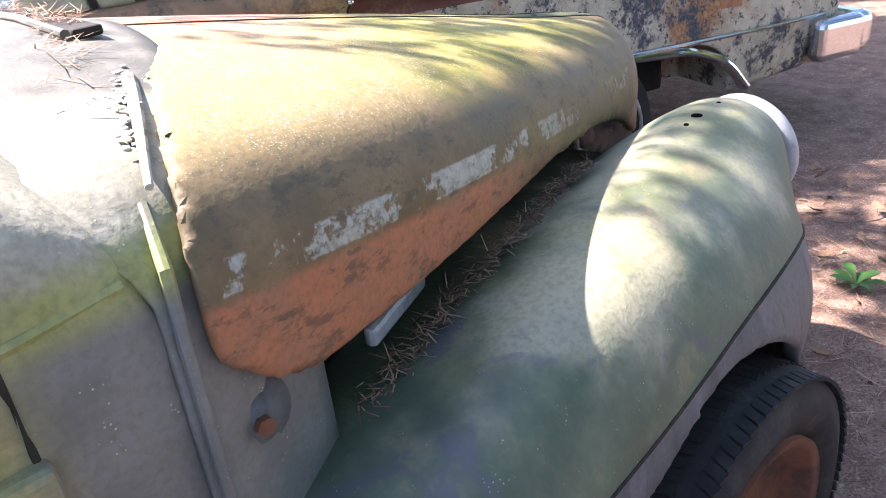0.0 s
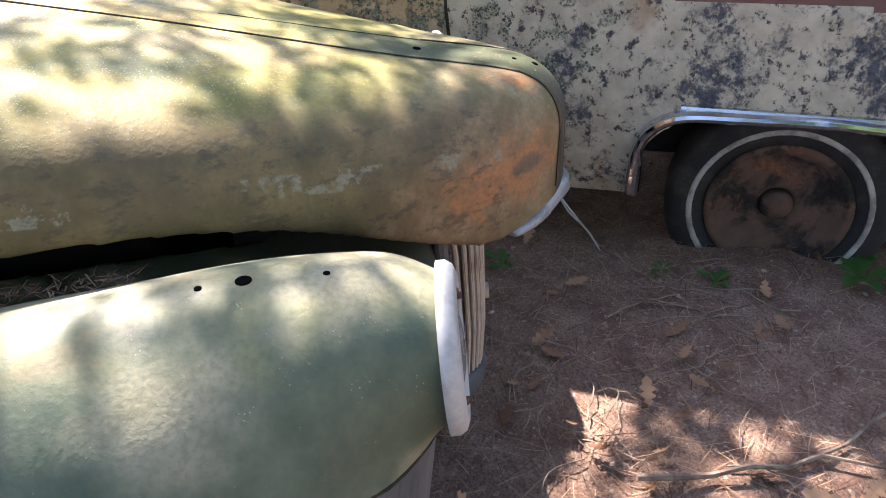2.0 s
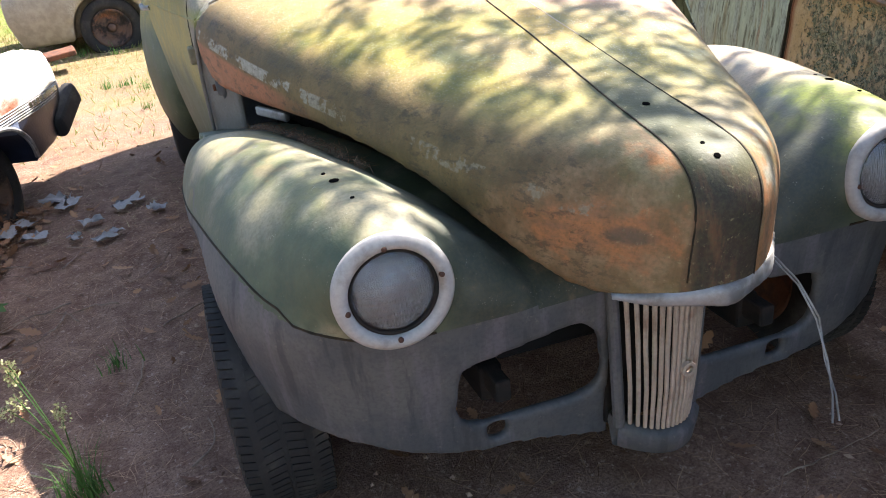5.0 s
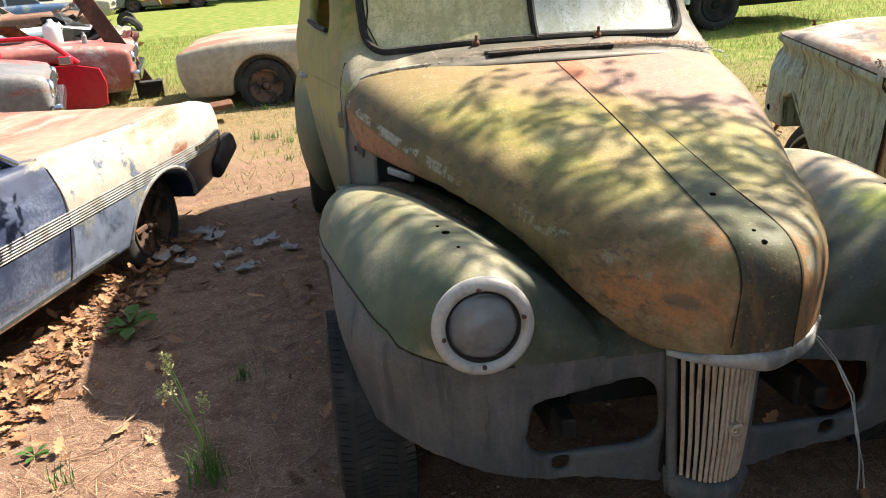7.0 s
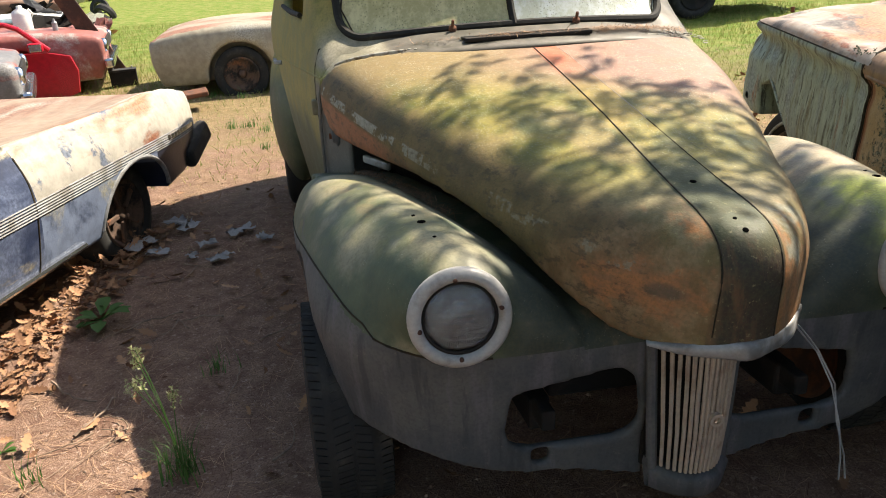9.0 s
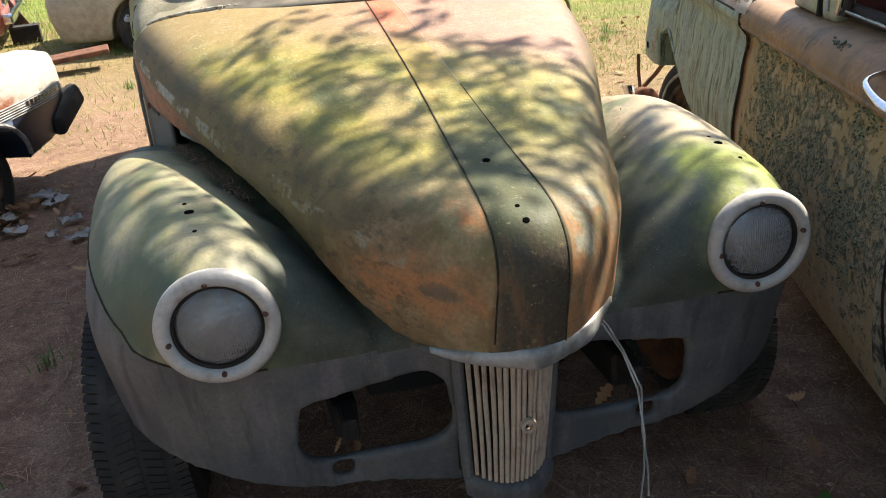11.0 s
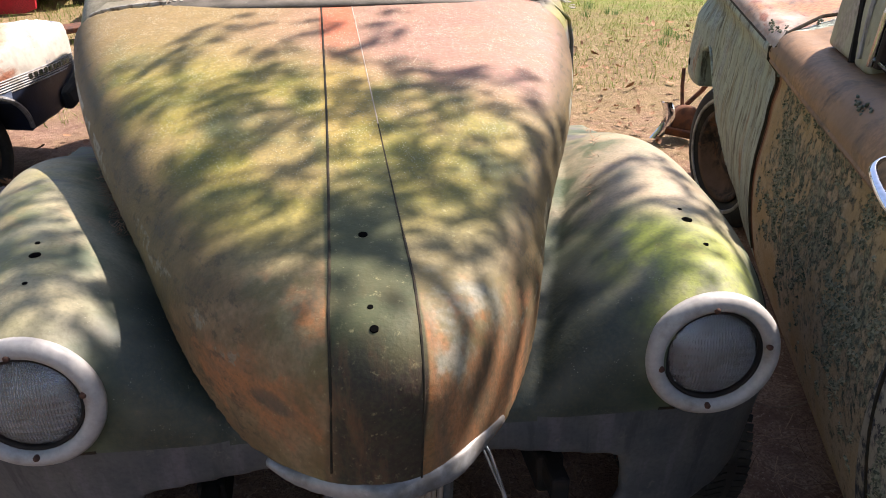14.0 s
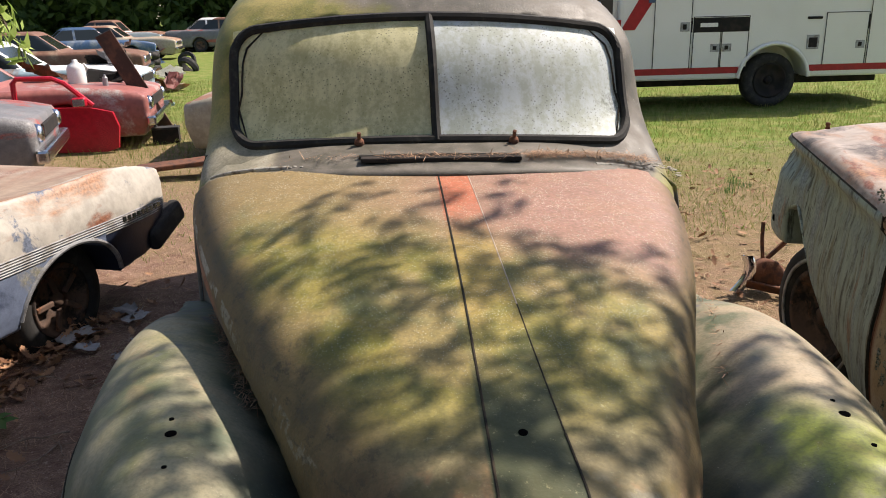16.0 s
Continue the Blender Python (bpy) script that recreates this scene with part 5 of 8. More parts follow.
GREYP = paint("bleached grey paint", (0.17, 0.17, 0.175), [((0.40, 0.10, 0.08), 2.0, 0.54, 0.60, (1, 0.3, 2)), ((0.28, 0.275, 0.27), 1.4, 0.5, 0.7, I3)], 0.5)
WHITEP = worn("white fleet paint", (0.78, 0.78, 0.75), (0.70, 0.70, 0.66), 1.2, 0.4, 0.8, rough=0.32, bump=0.0)
STRIPE = paint("red vinyl stripe", (0.40, 0.012, 0.016), [((0.34, 0.012, 0.016), 3.0, 0.5, 0.7, I3)], 0.4, bump=0.02)
BLUEP = paint("dusty blue paint", (0.045, 0.10, 0.20), [((0.20, 0.24, 0.28), 2.0, 0.5, 0.66, I3)], 0.4)
BROWNP = paint("brown oxidised paint", (0.20, 0.10, 0.065), [((0.36, 0.25, 0.17), 2.0, 0.5, 0.66, I3)], 0.6)
TEAL = paint("pale teal paint", (0.26, 0.36, 0.40), [((0.30, 0.16, 0.10), 2.0, 0.54, 0.66, I3)], 0.5)
YELLOWP = paint("yellow paint", (0.60, 0.42, 0.05), [((0.45, 0.28, 0.05), 2.0, 0.5, 0.7, I3)], 0.4)
DRUM = paint("brown rust and black grime", (0.13, 0.08, 0.058), [((0.025, 0.022, 0.02), 6.0, 0.45, 0.6, I3), ((0.20, 0.09, 0.05), 9.0, 0.56, 0.66, I3)], 0.9)


BRIGHT = worn("clean chrome", (0.72, 0.75, 0.80), (0.5, 0.5, 0.5), 14.0, 0.6, 0.85, rough=0.07, metal=1.0, bump=0.02)


def tan_body(x, y, z):
    """Left and right alike: nose at +0.42, tail at -5.15."""
    a = np.abs(x)
    w = interp(z, (0.15, 0.3, 0.55, 0.80, 0.93, 0.955, 1.00, 1.05, 1.09, 1.3), (0.86, 0.91, 0.945, 0.925, 0.93, 0.955, 0.945, 0.905, 0.835, 0.60))
    w = w + 0.055 * np.clip((y + 0.30) / 0.45, 0, 1) * np.clip((0.90 - z) / 0.12, 0, 1) - 0.05 * np.clip((y - 0.2) / 0.25, 0, 1) ** 2 - 0.06 * np.clip((-4.4 - y) / 0.8, 0, 1) ** 2
    top = interp(y, (-5.3, -5.0, -4.0, -3.3, -1.6, -1.2, 0.0, 0.3, 0.45), (0.86, 0.90, 0.94, 1.075, 1.088, 1.085, 1.072, 1.04, 0.98))
    top = top - 0.05 * np.clip((a - 0.45) / 0.4, 0, 1) ** 2 + 0.012 * np.exp(-(((a - 0.30) / 0.03) ** 2)) * (y > -1.4)
    d = smax((a - w) * 0.95, z - top, 0.035)
    d = smax(d, np.maximum(y - 0.42 + 0.05 * (z < 0.72), -5.15 - y), 0.05)
    low = interp(y, (-5.2, -4.3, -3.3, -1.2, -0.1, 0.0), (0.30, 0.26, 0.22, 0.24, 0.36, 0.48))
    d = np.maximum(d, low - z)
    rear = rect2(y, z, -3.88, 0.2, 1.16, 0.64, 0.22)
    d = np.maximum(d, np.where(a > 0.55, -rear, -9))
    crest = interp(y, (-1.20, -1.13, -0.80, -0.51, -0.31, -0.12, -0.02), (0.22, 0.29, 0.36, 0.46, 0.57, 0.70, 0.66))
    front = np.minimum(np.minimum(crest - z, -y), y + 1.19)
    d = np.maximum(d, np.where(a > 0.55, front, -9))
    cab = np.maximum(np.maximum(a - 0.76, np.abs(y + 2.38) - 0.92), 0.42 - z)
    return np.maximum(d, -cab)


tan = thing("car", pose(1.85 + 2.62 * 0.322, -0.306 + 2.62 * 0.947, 0, 0, 0, -18.8), "old car with lichen-crusted tan doors and turquoise wings", "car")


def door_sweep(z):
    """The door's rear edge sweeps back where it climbs the shoulder."""
    return 0.20 * np.clip((z - 0.945) / 0.10, 0, 1.3) ** 1.6


v, f = iso(tan_body, (-1.0, -5.2, 0.16), (1.0, 0.50, 1.18), 0.016)
split_parts(v, f, [
    ("wing_top", lambda x, y, z: (y > interp(np.abs(x), (0.6, 0.75, 0.95), (-1.30, -1.32, -1.45))) & (z > 0.985), RUST_TOP, "rusty pink-white wing top"),
    ("front_wing", lambda x, y, z: (y > -1.41) & (x < 0), TURQ, "faded turquoise front wing with dark runs"),
    ("front_wing", lambda x, y, z: y > -1.41, TURQ, "faded turquoise front wing with dark runs"),
    ("door", lambda x, y, z: (y > -2.69) & (z < 0.953) & (x < -0.7), TAN_DOOR, "tan door crusted with grey lichen"),
    ("door", lambda x, y, z: (y > -2.69) & (z < 0.953) & (x > 0.7), TAN_DOOR, "tan door crusted with grey lichen"),
    ("door_top", lambda x, y, z: (y > -2.69 - door_sweep(z)), TAN_TOP, "smooth brown-tan shoulder under the windows"),
    ("rear_deck", lambda x, y, z: (z > 0.875 + 0.03 * (y + 3)), MAROON, "dark maroon rear deck"),
    ("rear_quarter", lambda x, y, z: x < 0, QUARTER, "white rear quarter under black lichen"),
    ("rear_quarter", lambda x, y, z: x > -9, QUARTER, "white rear quarter under black lichen")], tan)


def smooth_line(points, n=48, rounds=4):
    """A polyline resampled evenly and rounded at its corners."""
    p = np.array(points, float)
    d = np.concatenate([[0], np.cumsum(np.hypot(*np.diff(p, axis=0).T))])
    q = np.stack([np.interp(np.linspace(0, d[-1], n), d, p[:, k]) for k in (0, 1)], 1)
    for _ in range(rounds):
        q[1:-1] = (q[:-2] + 2 * q[1:-1] + q[2:]) / 4
    return [tuple(float(c) for c in v) for v in q]


ARCH = smooth_line(((-3.30, 0.26), (-3.305, 0.46), (-3.40, 0.53), (-3.85, 0.535), (-4.20, 0.51), (-4.40, 0.43), (-4.52, 0.29)))


def tan_skin(y, z, s=-1, out=0.0):
    xs = np.arange(1.02, 0.5, -0.001)
    d = tan_body(xs, np.full_like(xs, y), np.full_like(xs, z))
    return Vector((s * (float(xs[int(np.argmax(d < 0))]) + out), y, z))


for s in (-1, 1):
    part("door_seam", tube([tan_skin(-1.41 - 0.03 * ((z - 0.95) / 0.6) ** 2, z, s) for z in np.linspace(0.30, 0.99, 18)], 0.010, 6), SEAM, tan)
    part("door_edge", tube([tan_skin(-1.428 - 0.03 * ((z - 0.95) / 0.6) ** 2, z, s, -0.003) for z in np.linspace(0.30, 0.98, 18)], 0.007, 6), RUST, tan, "rusty door edge")
    part("door_seam", tube([tan_skin(-2.69 - 0.10 * ((min(z, 0.95) - 0.95) / 0.6) ** 2 - float(door_sweep(z)), z, s, -0.001) for z in np.linspace(0.28, 1.065, 30)], 0.006, 6), SEAM, tan)
    part("wing_top_seam", tube([tan_skin(-1.46, 0.995, s, -0.002), tan_skin(-1.42, 1.03, s, -0.002), (s * 0.80, -1.345, 1.068), (s * 0.70, -1.32, 1.078)], 0.006, 6), SEAM, tan)
    part("side_crease", tube([tan_skin(y, 0.950, s, -0.004) for y in np.arange(-1.44, -2.66, -0.08)], 0.011, 6), TAN_TOP, tan)
    part("arch_trim", tube([(s * 0.945, y, z) for y, z in ARCH], 0.034, 12, flat=0.6), BRIGHT, tan, "bright trim round the rear wheel arch")
    part("side_strip", tube([tan_skin(y, 0.553 - 0.012 * (-3.4 - y), s, 0.004) for y in np.arange(-3.42, -5.05, -0.1)], 0.011, 8), CHROME, tan, "bright strip along the rear quarter")
    part("front_seam", tube([tan_skin(y, 0.985, s, -0.004) for y in np.arange(0.28, -1.38, -0.1)], 0.006, 6), SEAM, tan)
PILLAR = paint("pale green paint gone chalky", (0.36, 0.37, 0.27), [((0.38, 0.34, 0.31), 4.0, 0.54, 0.68, (1, 1, 0.3)), ((0.13, 0.13, 0.09), 9.0, 0.55, 0.66, (1, 1, 0.4))], 0.55)


def pillar_plate(s, front, rear):
    """A broad rounded roof post between two edges, leaning in with the cab's side."""
    zs = (1.05, 1.20, 1.36, 1.47)

    def plate(x, y, z):
        skin = np.abs(x - interp(z, zs, (0.828, 0.818, 0.782, 0.762))) - 0.028
        f, b = interp(z, zs, front), interp(z, zs, rear)
        return smax(smax(skin, smax(y - f, b - y, 0.01), 0.022), np.maximum(1.045 - z, z - 1.475), 0.01)

    v, f = iso(plate, (0.68, -2.05, 1.02), (0.90, -1.45, 1.50), 0.011)
    return mesh_of(v, f, mirror=s < 0)


def strap_handle():
    """A flat bright pull that widens to its rear root."""
    rows = ((-0.905, -2.462, 1.040, 0.010), (-0.945, -2.470, 1.036, 0.010), (-0.975, -2.482, 1.030, 0.0105), (-0.988, -2.505, 1.022, 0.011), (-0.992, -2.55, 1.012, 0.011),
            (-0.992, -2.60, 1.003, 0.013), (-0.988, -2.64, 0.999, 0.017), (-0.978, -2.675, 0.998, 0.019), (-0.962, -2.70, 0.998, 0.017))
    p = np.array(rows)
    t = np.linspace(0, len(rows) - 1, 41)
    p = np.stack([np.interp(t, np.arange(len(rows)), p[:, k]) for k in range(4)], 1)
    for _ in range(6):
        p[1:-1] = (p[:-2] + 2 * p[1:-1] + p[2:]) / 4
    bm = bmesh.new()
    ring = []
    for k, (x, y, z, h) in enumerate(p):
        a, b = p[max(k - 1, 0)], p[min(k + 1, len(p) - 1)]
        d = Vector((b[0] - a[0], b[1] - a[1], 0)).normalized()
        out = Vector((d.y, -d.x, 0))
        face, across = out * 0.6 + Vector((0, 0, 0.8)), out * -0.8 + Vector((0, 0, 0.6))
        c = Vector((x, y, z))
        ring.append([bm.verts.new(c + face * 0.0045 * u + across * h * 0.72 * v) for u, v in ((1, 0.7), (0.4, 1), (-0.4, 1), (-1, 0.7), (-1, -0.7), (-0.4, -1), (0.4, -1), (1, -0.7))])
    for p, q in zip(ring, ring[1:]):
        for k in range(8):
            bm.faces.new((p[k], q[k], q[(k + 1) % 8], p[(k + 1) % 8]))
    bm.faces.new(ring[0])
    bm.faces.new(ring[-1][::-1])
    bmesh.ops.recalc_face_normals(bm, faces=bm.faces)
    bmesh.ops.translate(bm, vec=(0, -0.055, -0.010), verts=bm.verts)
    return finish(bm, True)


flap = part("fuel_flap", box((0.012, 0.125, 0.125), (0, 0, 0), 0.004), worn("orange-brown paint", (0.36, 0.16, 0.075), (0.26, 0.12, 0.07), 20.0, rough=0.7), tan, "rusty orange fuel flap", Matrix.Translation(tan_skin(-4.42, 0.705, -1, 0.0)))
handle = part("door_handle", strap_handle(), BRIGHT, tan, "chrome pull handle with a push button")
part("handle_root", box((0.085, 0.085, 0.030), (-0.930, -2.715, 0.982), 0.012, 3), BRIGHT, handle)
part("push_button", finish(lathe([(0.0, 0.055), (0.009, 0.055), (0.011, 0.050), (0.011, 0.0)], 16, "X"), True), BRIGHT, handle, "", pose(-0.925, -2.690, 0.957, 0, 0, 180))
part("bumper", box((1.95, 0.16, 0.20), (0, -5.22, 0.42), 0.05, 3), CHROME, tan, "dull chrome rear bumper")
for s in (-1, 1):
    part("bumper_end", box((0.09, 0.30, 0.20), (s * 0.96, -5.06, 0.42), 0.04, 3), CHROME, tan)
    part("a_pillar", pillar_plate(s, (-1.645, -1.675, -1.73, -1.78), (-1.875, -1.835, -1.835, -1.845)), PILLAR, tan, "pale green windscreen pillar")
    part("vent_post", pillar_plate(s, (-1.895, -1.855, -1.855, -1.865), (-2.01, -2.015, -2.015, -2.01)), PILLAR, tan, "pale green post behind the pillar")
    part("pillar_seam", tube([(s * 0.853, -1.885, 1.05), (s * 0.842, -1.845, 1.20), (s * 0.806, -1.845, 1.36), (s * 0.785, -1.855, 1.46)], 0.010, 6), BLACK, tan)
    part("post_bead", tube([(s * 0.858, -1.95, 1.075), (s * 0.850, -1.94, 1.20), (s * 0.812, -1.935, 1.40)], 0.007, 6), ALLOY, tan)
    part("window_frame", tube([(s * 0.852, -2.015, 1.072), (s * 0.846, -2.035, 1.20), (s * 0.80, -2.04, 1.45)], 0.008, 8), CHROME, tan, "bright window frame")
    part("frame_rubber", tube([(s * 0.838, -2.04, 1.074), (s * 0.832, -2.06, 1.20), (s * 0.79, -2.06, 1.45)], 0.014, 8), BLACK, tan)
    part("window_strip", tube([(s * 0.842, -1.97, 1.087), (s * 0.842, -2.5, 1.088), (s * 0.838, -3.28, 1.080)], 0.006, 8), CHROME, tan, "bright strip under the window")
    part("window_gap", tube([(s * 0.815, -1.97, 1.084), (s * 0.815, -2.5, 1.086), (s * 0.81, -3.28, 1.078)], 0.022, 6), BLACK, tan)
    part("c_pillar", tube([(s * 0.78, -3.40, 1.06), (s * 0.72, -3.28, 1.25), (s * 0.66, -3.10, 1.46)], 0.07, 8), TAN_TOP, tan)
part("roof", mesh_of(*iso(lambda x, y, z: smax(smax(np.abs(x) - 0.74, np.abs(y + 2.48) - 0.74, 0.12), np.maximum(z - 1.545 + 0.05 * (x / 0.7) ** 2 + 0.03 * ((y + 2.48) / 0.7) ** 2, 1.47 - z), 0.03), (-0.8, -3.3, 1.42), (0.8, -1.66, 1.58), 0.03)), TAN_TOP, tan)
part("windscreen_frame", tube([(-0.76, -1.79, 1.465), (-0.4, -1.64, 1.475), (0, -1.60, 1.48), (0.4, -1.64, 1.475), (0.76, -1.79, 1.465)], 0.03, 8), TURQ, tan)
bm = bmesh.new()
rows = []
for u in np.linspace(-1, 1, 17):
    low = Vector((u * 0.80, -1.42 - 0.23 * abs(u) ** 2.4, 1.085 - 0.02 * u * u))
    high = Vector((u * 0.75, -1.61 - 0.17 * abs(u) ** 2.4, 1.475))
    rows.append([bm.verts.new(low.lerp(high, t) + Vector((0, d, 0))) for d in (0.0, 0.006) for t in (0.0, 0.33, 0.67, 1.0)])
for p, q in zip(rows, rows[1:]):
    for k in (0, 1, 2, 4, 5, 6):
        bm.faces.new((p[k], q[k], q[k + 1], p[k + 1]))
part("windscreen_pane", finish(bm, True), DARK_GLASS, tan, "dark dirty windscreen glass")
part("windscreen_rubber", tube([(u * 0.80, -1.42 - 0.23 * abs(u) ** 2.4, 1.088 - 0.02 * u * u) for u in np.linspace(-1, 1, 21)], 0.016, 8), GASKET, tan)
MAROON_DASH = worn("maroon painted dash", (0.17, 0.035, 0.028), (0.09, 0.03, 0.025), 6.0, rough=0.4)
part("dash", box((1.50, 0.24, 0.26), (0, -1.58, 0.95), 0.05, 3), MAROON_DASH, tan, "maroon painted dashboard")
part("dash_strip", box((1.3, 0.02, 0.02), (0, -1.705, 0.985), 0.005), CHROME, tan)
part("dash_knob", finish(lathe([(0.0, -0.03), (0.016, -0.028), (0.018, 0.0), (0.01, 0.01)], 14, "Y"), True), CHROME, tan, "", pose(-0.20, -1.71, 0.93))
for s in (-1, 1):
    part("door_lining", box((0.02, 1.2, 0.45), (s * 0.765, -2.15, 0.80), 0.01), MAROON_DASH, tan)
part("far_pane", box((0.008, 0.95, 0.34), (0.76, -2.50, 1.26), 0.0, turn=pose(0, 0, 0, 0, -14)), DARK_GLASS, tan, "dark window glass on the far side")
part("seat", box((1.35, 0.60, 0.22), (0, -2.45, 0.66), 0.06, 3), BLACK, tan)
part("seat_back", box((1.35, 0.20, 0.50), (0, -2.85, 0.90), 0.06, 3), BLACK, tan)
part("seat_cover", box((0.40, 0.16, 0.30), (-0.42, -2.74, 1.02), 0.06, 3), WHITEWALL, tan, "grey cloth over the seat back")
sw = part("steering_wheel", finish(lathe([(0.19, -0.011), (0.201, 0.0), (0.19, 0.011), (0.179, 0.0)], 40, close=True), True), worn("red-brown plastic", (0.24, 0.04, 0.03), (0.14, 0.03, 0.03), 8.0, rough=0.35), tan, "", pose(-0.42, -1.98, 1.03, -62))
part("wheel_hub", finish(lathe([(0.0, 0.03), (0.05, 0.02), (0.055, -0.03), (0.03, -0.12)], 24), True), BLACK, sw)
part("wheel_spoke", box((0.37, 0.03, 0.012), (0, 0, 0.0), 0.005), ALLOY, sw)
part("column", tube([(-0.42, -1.98, 1.03), (-0.42, -1.60, 0.90)], 0.03, 8), MAROON_DASH, tan)
part("column_lever", tube([(-0.43, -1.86, 1.0), (-0.52, -1.88, 1.03), (-0.62, -1.89, 1.04)], 0.006, 6), ALLOY, tan)
part("rear_glass", box((1.25, 0.012, 0.34), (0, -3.42, 1.28), 0.0, turn=pose(0, 0, 0, -32)), DARK_GLASS, tan)
part("wing_ornament", finish(lathe([(0.0, 0.032), (0.010, 0.030), (0.012, 0.022), (0.008, 0.014), (0.013, 0.0)], 12), True), RUST, tan, "", pose(-0.84, -0.02, 1.055))
bonnet = part("bonnet", mesh_of(*iso(lambda x, y, z: smax(smax(np.abs(x - 0.06) - 0.44, np.abs(y + 0.61) - 0.66, 0.06), np.abs(z - 1.108 - 0.02 * (1 - (x / 0.45) ** 2) - 0.03 * (y + 0.6)) - 0.014, 0.02), (-0.5, -1.35, 1.06), (0.55, 0.12, 1.20), 0.02)), BROWNP, tan, "loose brown bonnet panel lying unlatched")
part("bonnet_gap", box((0.80, 1.24, 0.05), (0.06, -0.61, 1.07), 0.01), BLACK, tan)
def lichen_clump(p, r, seed):
    """A crumbly rosette of lichen."""
    q = random.Random(seed)
    bm = bmesh.new()
    for k in range(26):
        a, d = q.uniform(0, 6.28), r * math.sqrt(q.random())
        c = Vector((q.uniform(-0.2, 0.2) * r, d * math.cos(a) * 1.6, d * math.sin(a)))
        bmesh.ops.create_icosphere(bm, subdivisions=1, radius=r * q.uniform(0.10, 0.24), matrix=Matrix.Translation(c))
    part("lichen", finish(bm), LICHEN, tan, "grey-green crust of lichen", Matrix.Translation(p))


LICHEN = worn("grey-green lichen", (0.16, 0.18, 0.14), (0.06, 0.075, 0.06), 60.0, rough=0.95, bump=0.5)


def lichen_crumbs(rear, front, seed, n):
    """A crust of crumbs that stands off the car's paint, thinning towards the front edge and foot."""
    r = np.random.RandomState(seed)
    zs = np.linspace(0.30, 0.95, 40)
    skin = np.array([-tan_skin((rear + front) / 2, float(z), -1).x for z in zs])
    y, z = r.uniform(rear, front, n), r.uniform(0.34, 0.945 if front > -2.6 else 0.86, n)
    thick = np.array([noise.noise(Vector((0, b * 5.5, c * 5.5))) * 0.5 + noise.noise(Vector((3, b * 22, c * 22))) * 0.55 for b, c in zip(y, z)])
    thick -= 0.35 * np.clip((y - front + 0.16) / 0.16, 0, 1) * (front > -2.6) + 0.4 * np.clip((rear + 0.25 - y) / 0.25, 0, 1) * (front < -2.6) + 0.25 * np.clip((0.48 - z) / 0.14, 0, 1)
    keep = thick > 0.06
    y, z = y[keep], z[keep]
    n = len(y)
    x = -np.interp(z, zs, skin)
    h = 0.0022 + 0.0042 * r.random_sample(n) ** 2
    a = r.uniform(0, 6.283, n)
    v = []
    for k in range(4):
        jit = h * r.uniform(0.7, 1.5, n)
        v.append(np.stack([x + 0.001, y + jit * np.cos(a + k * 1.571), z + jit * np.sin(a + k * 1.571)], 1))
    v.append(np.stack([x - h * r.uniform(0.5, 1.3, n), y + h * r.normal(0, 0.3, n), z + h * r.normal(0, 0.3, n)], 1))
    v = np.stack(v, 1).reshape(-1, 3)
    k = np.arange(n)[:, None] * 5
    f = np.concatenate([k + np.array([[i, (i + 1) % 4, 4]]) for i in range(4)])
    m = Mat("crumbs of lichen", 0.95, 0.0, 0.15)
    m.color(m.mix(m.island(), (0.055, 0.075, 0.055), (0.36, 0.36, 0.27)))
    tagged(part("lichen_crust", mesh_of(v, f, False), m.m, tan, "crust of grey-green lichen crumbs"), kind="stuff")


lichen_crumbs(-2.66, -1.50, 44, 26000)
lichen_crumbs(-3.28, -2.78, 45, 14000)
for k, y in enumerate((-1.52, -1.56, -1.72, -1.93, -1.99, -2.2, -2.42, -2.5)):
    lichen_clump(tan_skin(y, 0.952, -1, -0.004), 0.016 + 0.006 * (k % 3), 60 + k)
for k, (y, z) in enumerate(((-2.20, 1.03), (-2.23, 1.025), (-2.26, 1.035), (-1.40, 1.03), (-1.36, 1.02), (-1.30, 1.01), (-1.36, 1.045), (-1.25, 1.02))):
    lichen_clump(tan_skin(y, z, -1, -0.004), 0.020, 90 + k)
for s in (-1, 1):
    part("arch_lip", tube([tan_skin(-0.005, z, s, -0.004) for z in np.linspace(0.49, 0.66, 8)] + [tan_skin(y, float(interp(y, (-1.13, -0.80, -0.51, -0.31, -0.12, -0.02), (0.29, 0.36, 0.46, 0.57, 0.70, 0.67))) + 0.01, s, -0.004) for y in (-0.03, -0.12, -0.31, -0.51, -0.80, -1.10)], 0.008, 8), TURQ, tan)
    part("headlamp_hood", finish(lathe([(0.085, 0.06), (0.095, 0.075), (0.115, 0.06), (0.125, 0.0), (0.085, 0.0)], 36, "Y", close=True), True), TURQ, tan, "", pose(s * 0.80, 0.40, 0.80))
    part("headlamp_hollow", lathe([(0.0, 0.012), (0.09, 0.012), (0.09, -0.02)], 30, "Y"), BLACK, tan, "", pose(s * 0.80, 0.40, 0.80))
part("inner_arch", box((1.1, 1.1, 0.5), (0, -0.56, 0.50), 0.02), BLACK, tan)
part("inner_arch", box((1.1, 1.1, 0.4), (0, -3.82, 0.42), 0.02), BLACK, tan)
for y, z, x, r, steer in ((-0.46, 0.29, 0.815, 0.33, 21), (-3.767, 0.165, 0.72, 0.36, 0)):
    for s in (-1, 1):
        wheel(pose(s * x, y, z, 0, 0, steer + (0 if s > 0 else 180)), r, 0.19, RUBBER, DRUM, "sunken whitewall tyre on a rusty rim", True, tan)


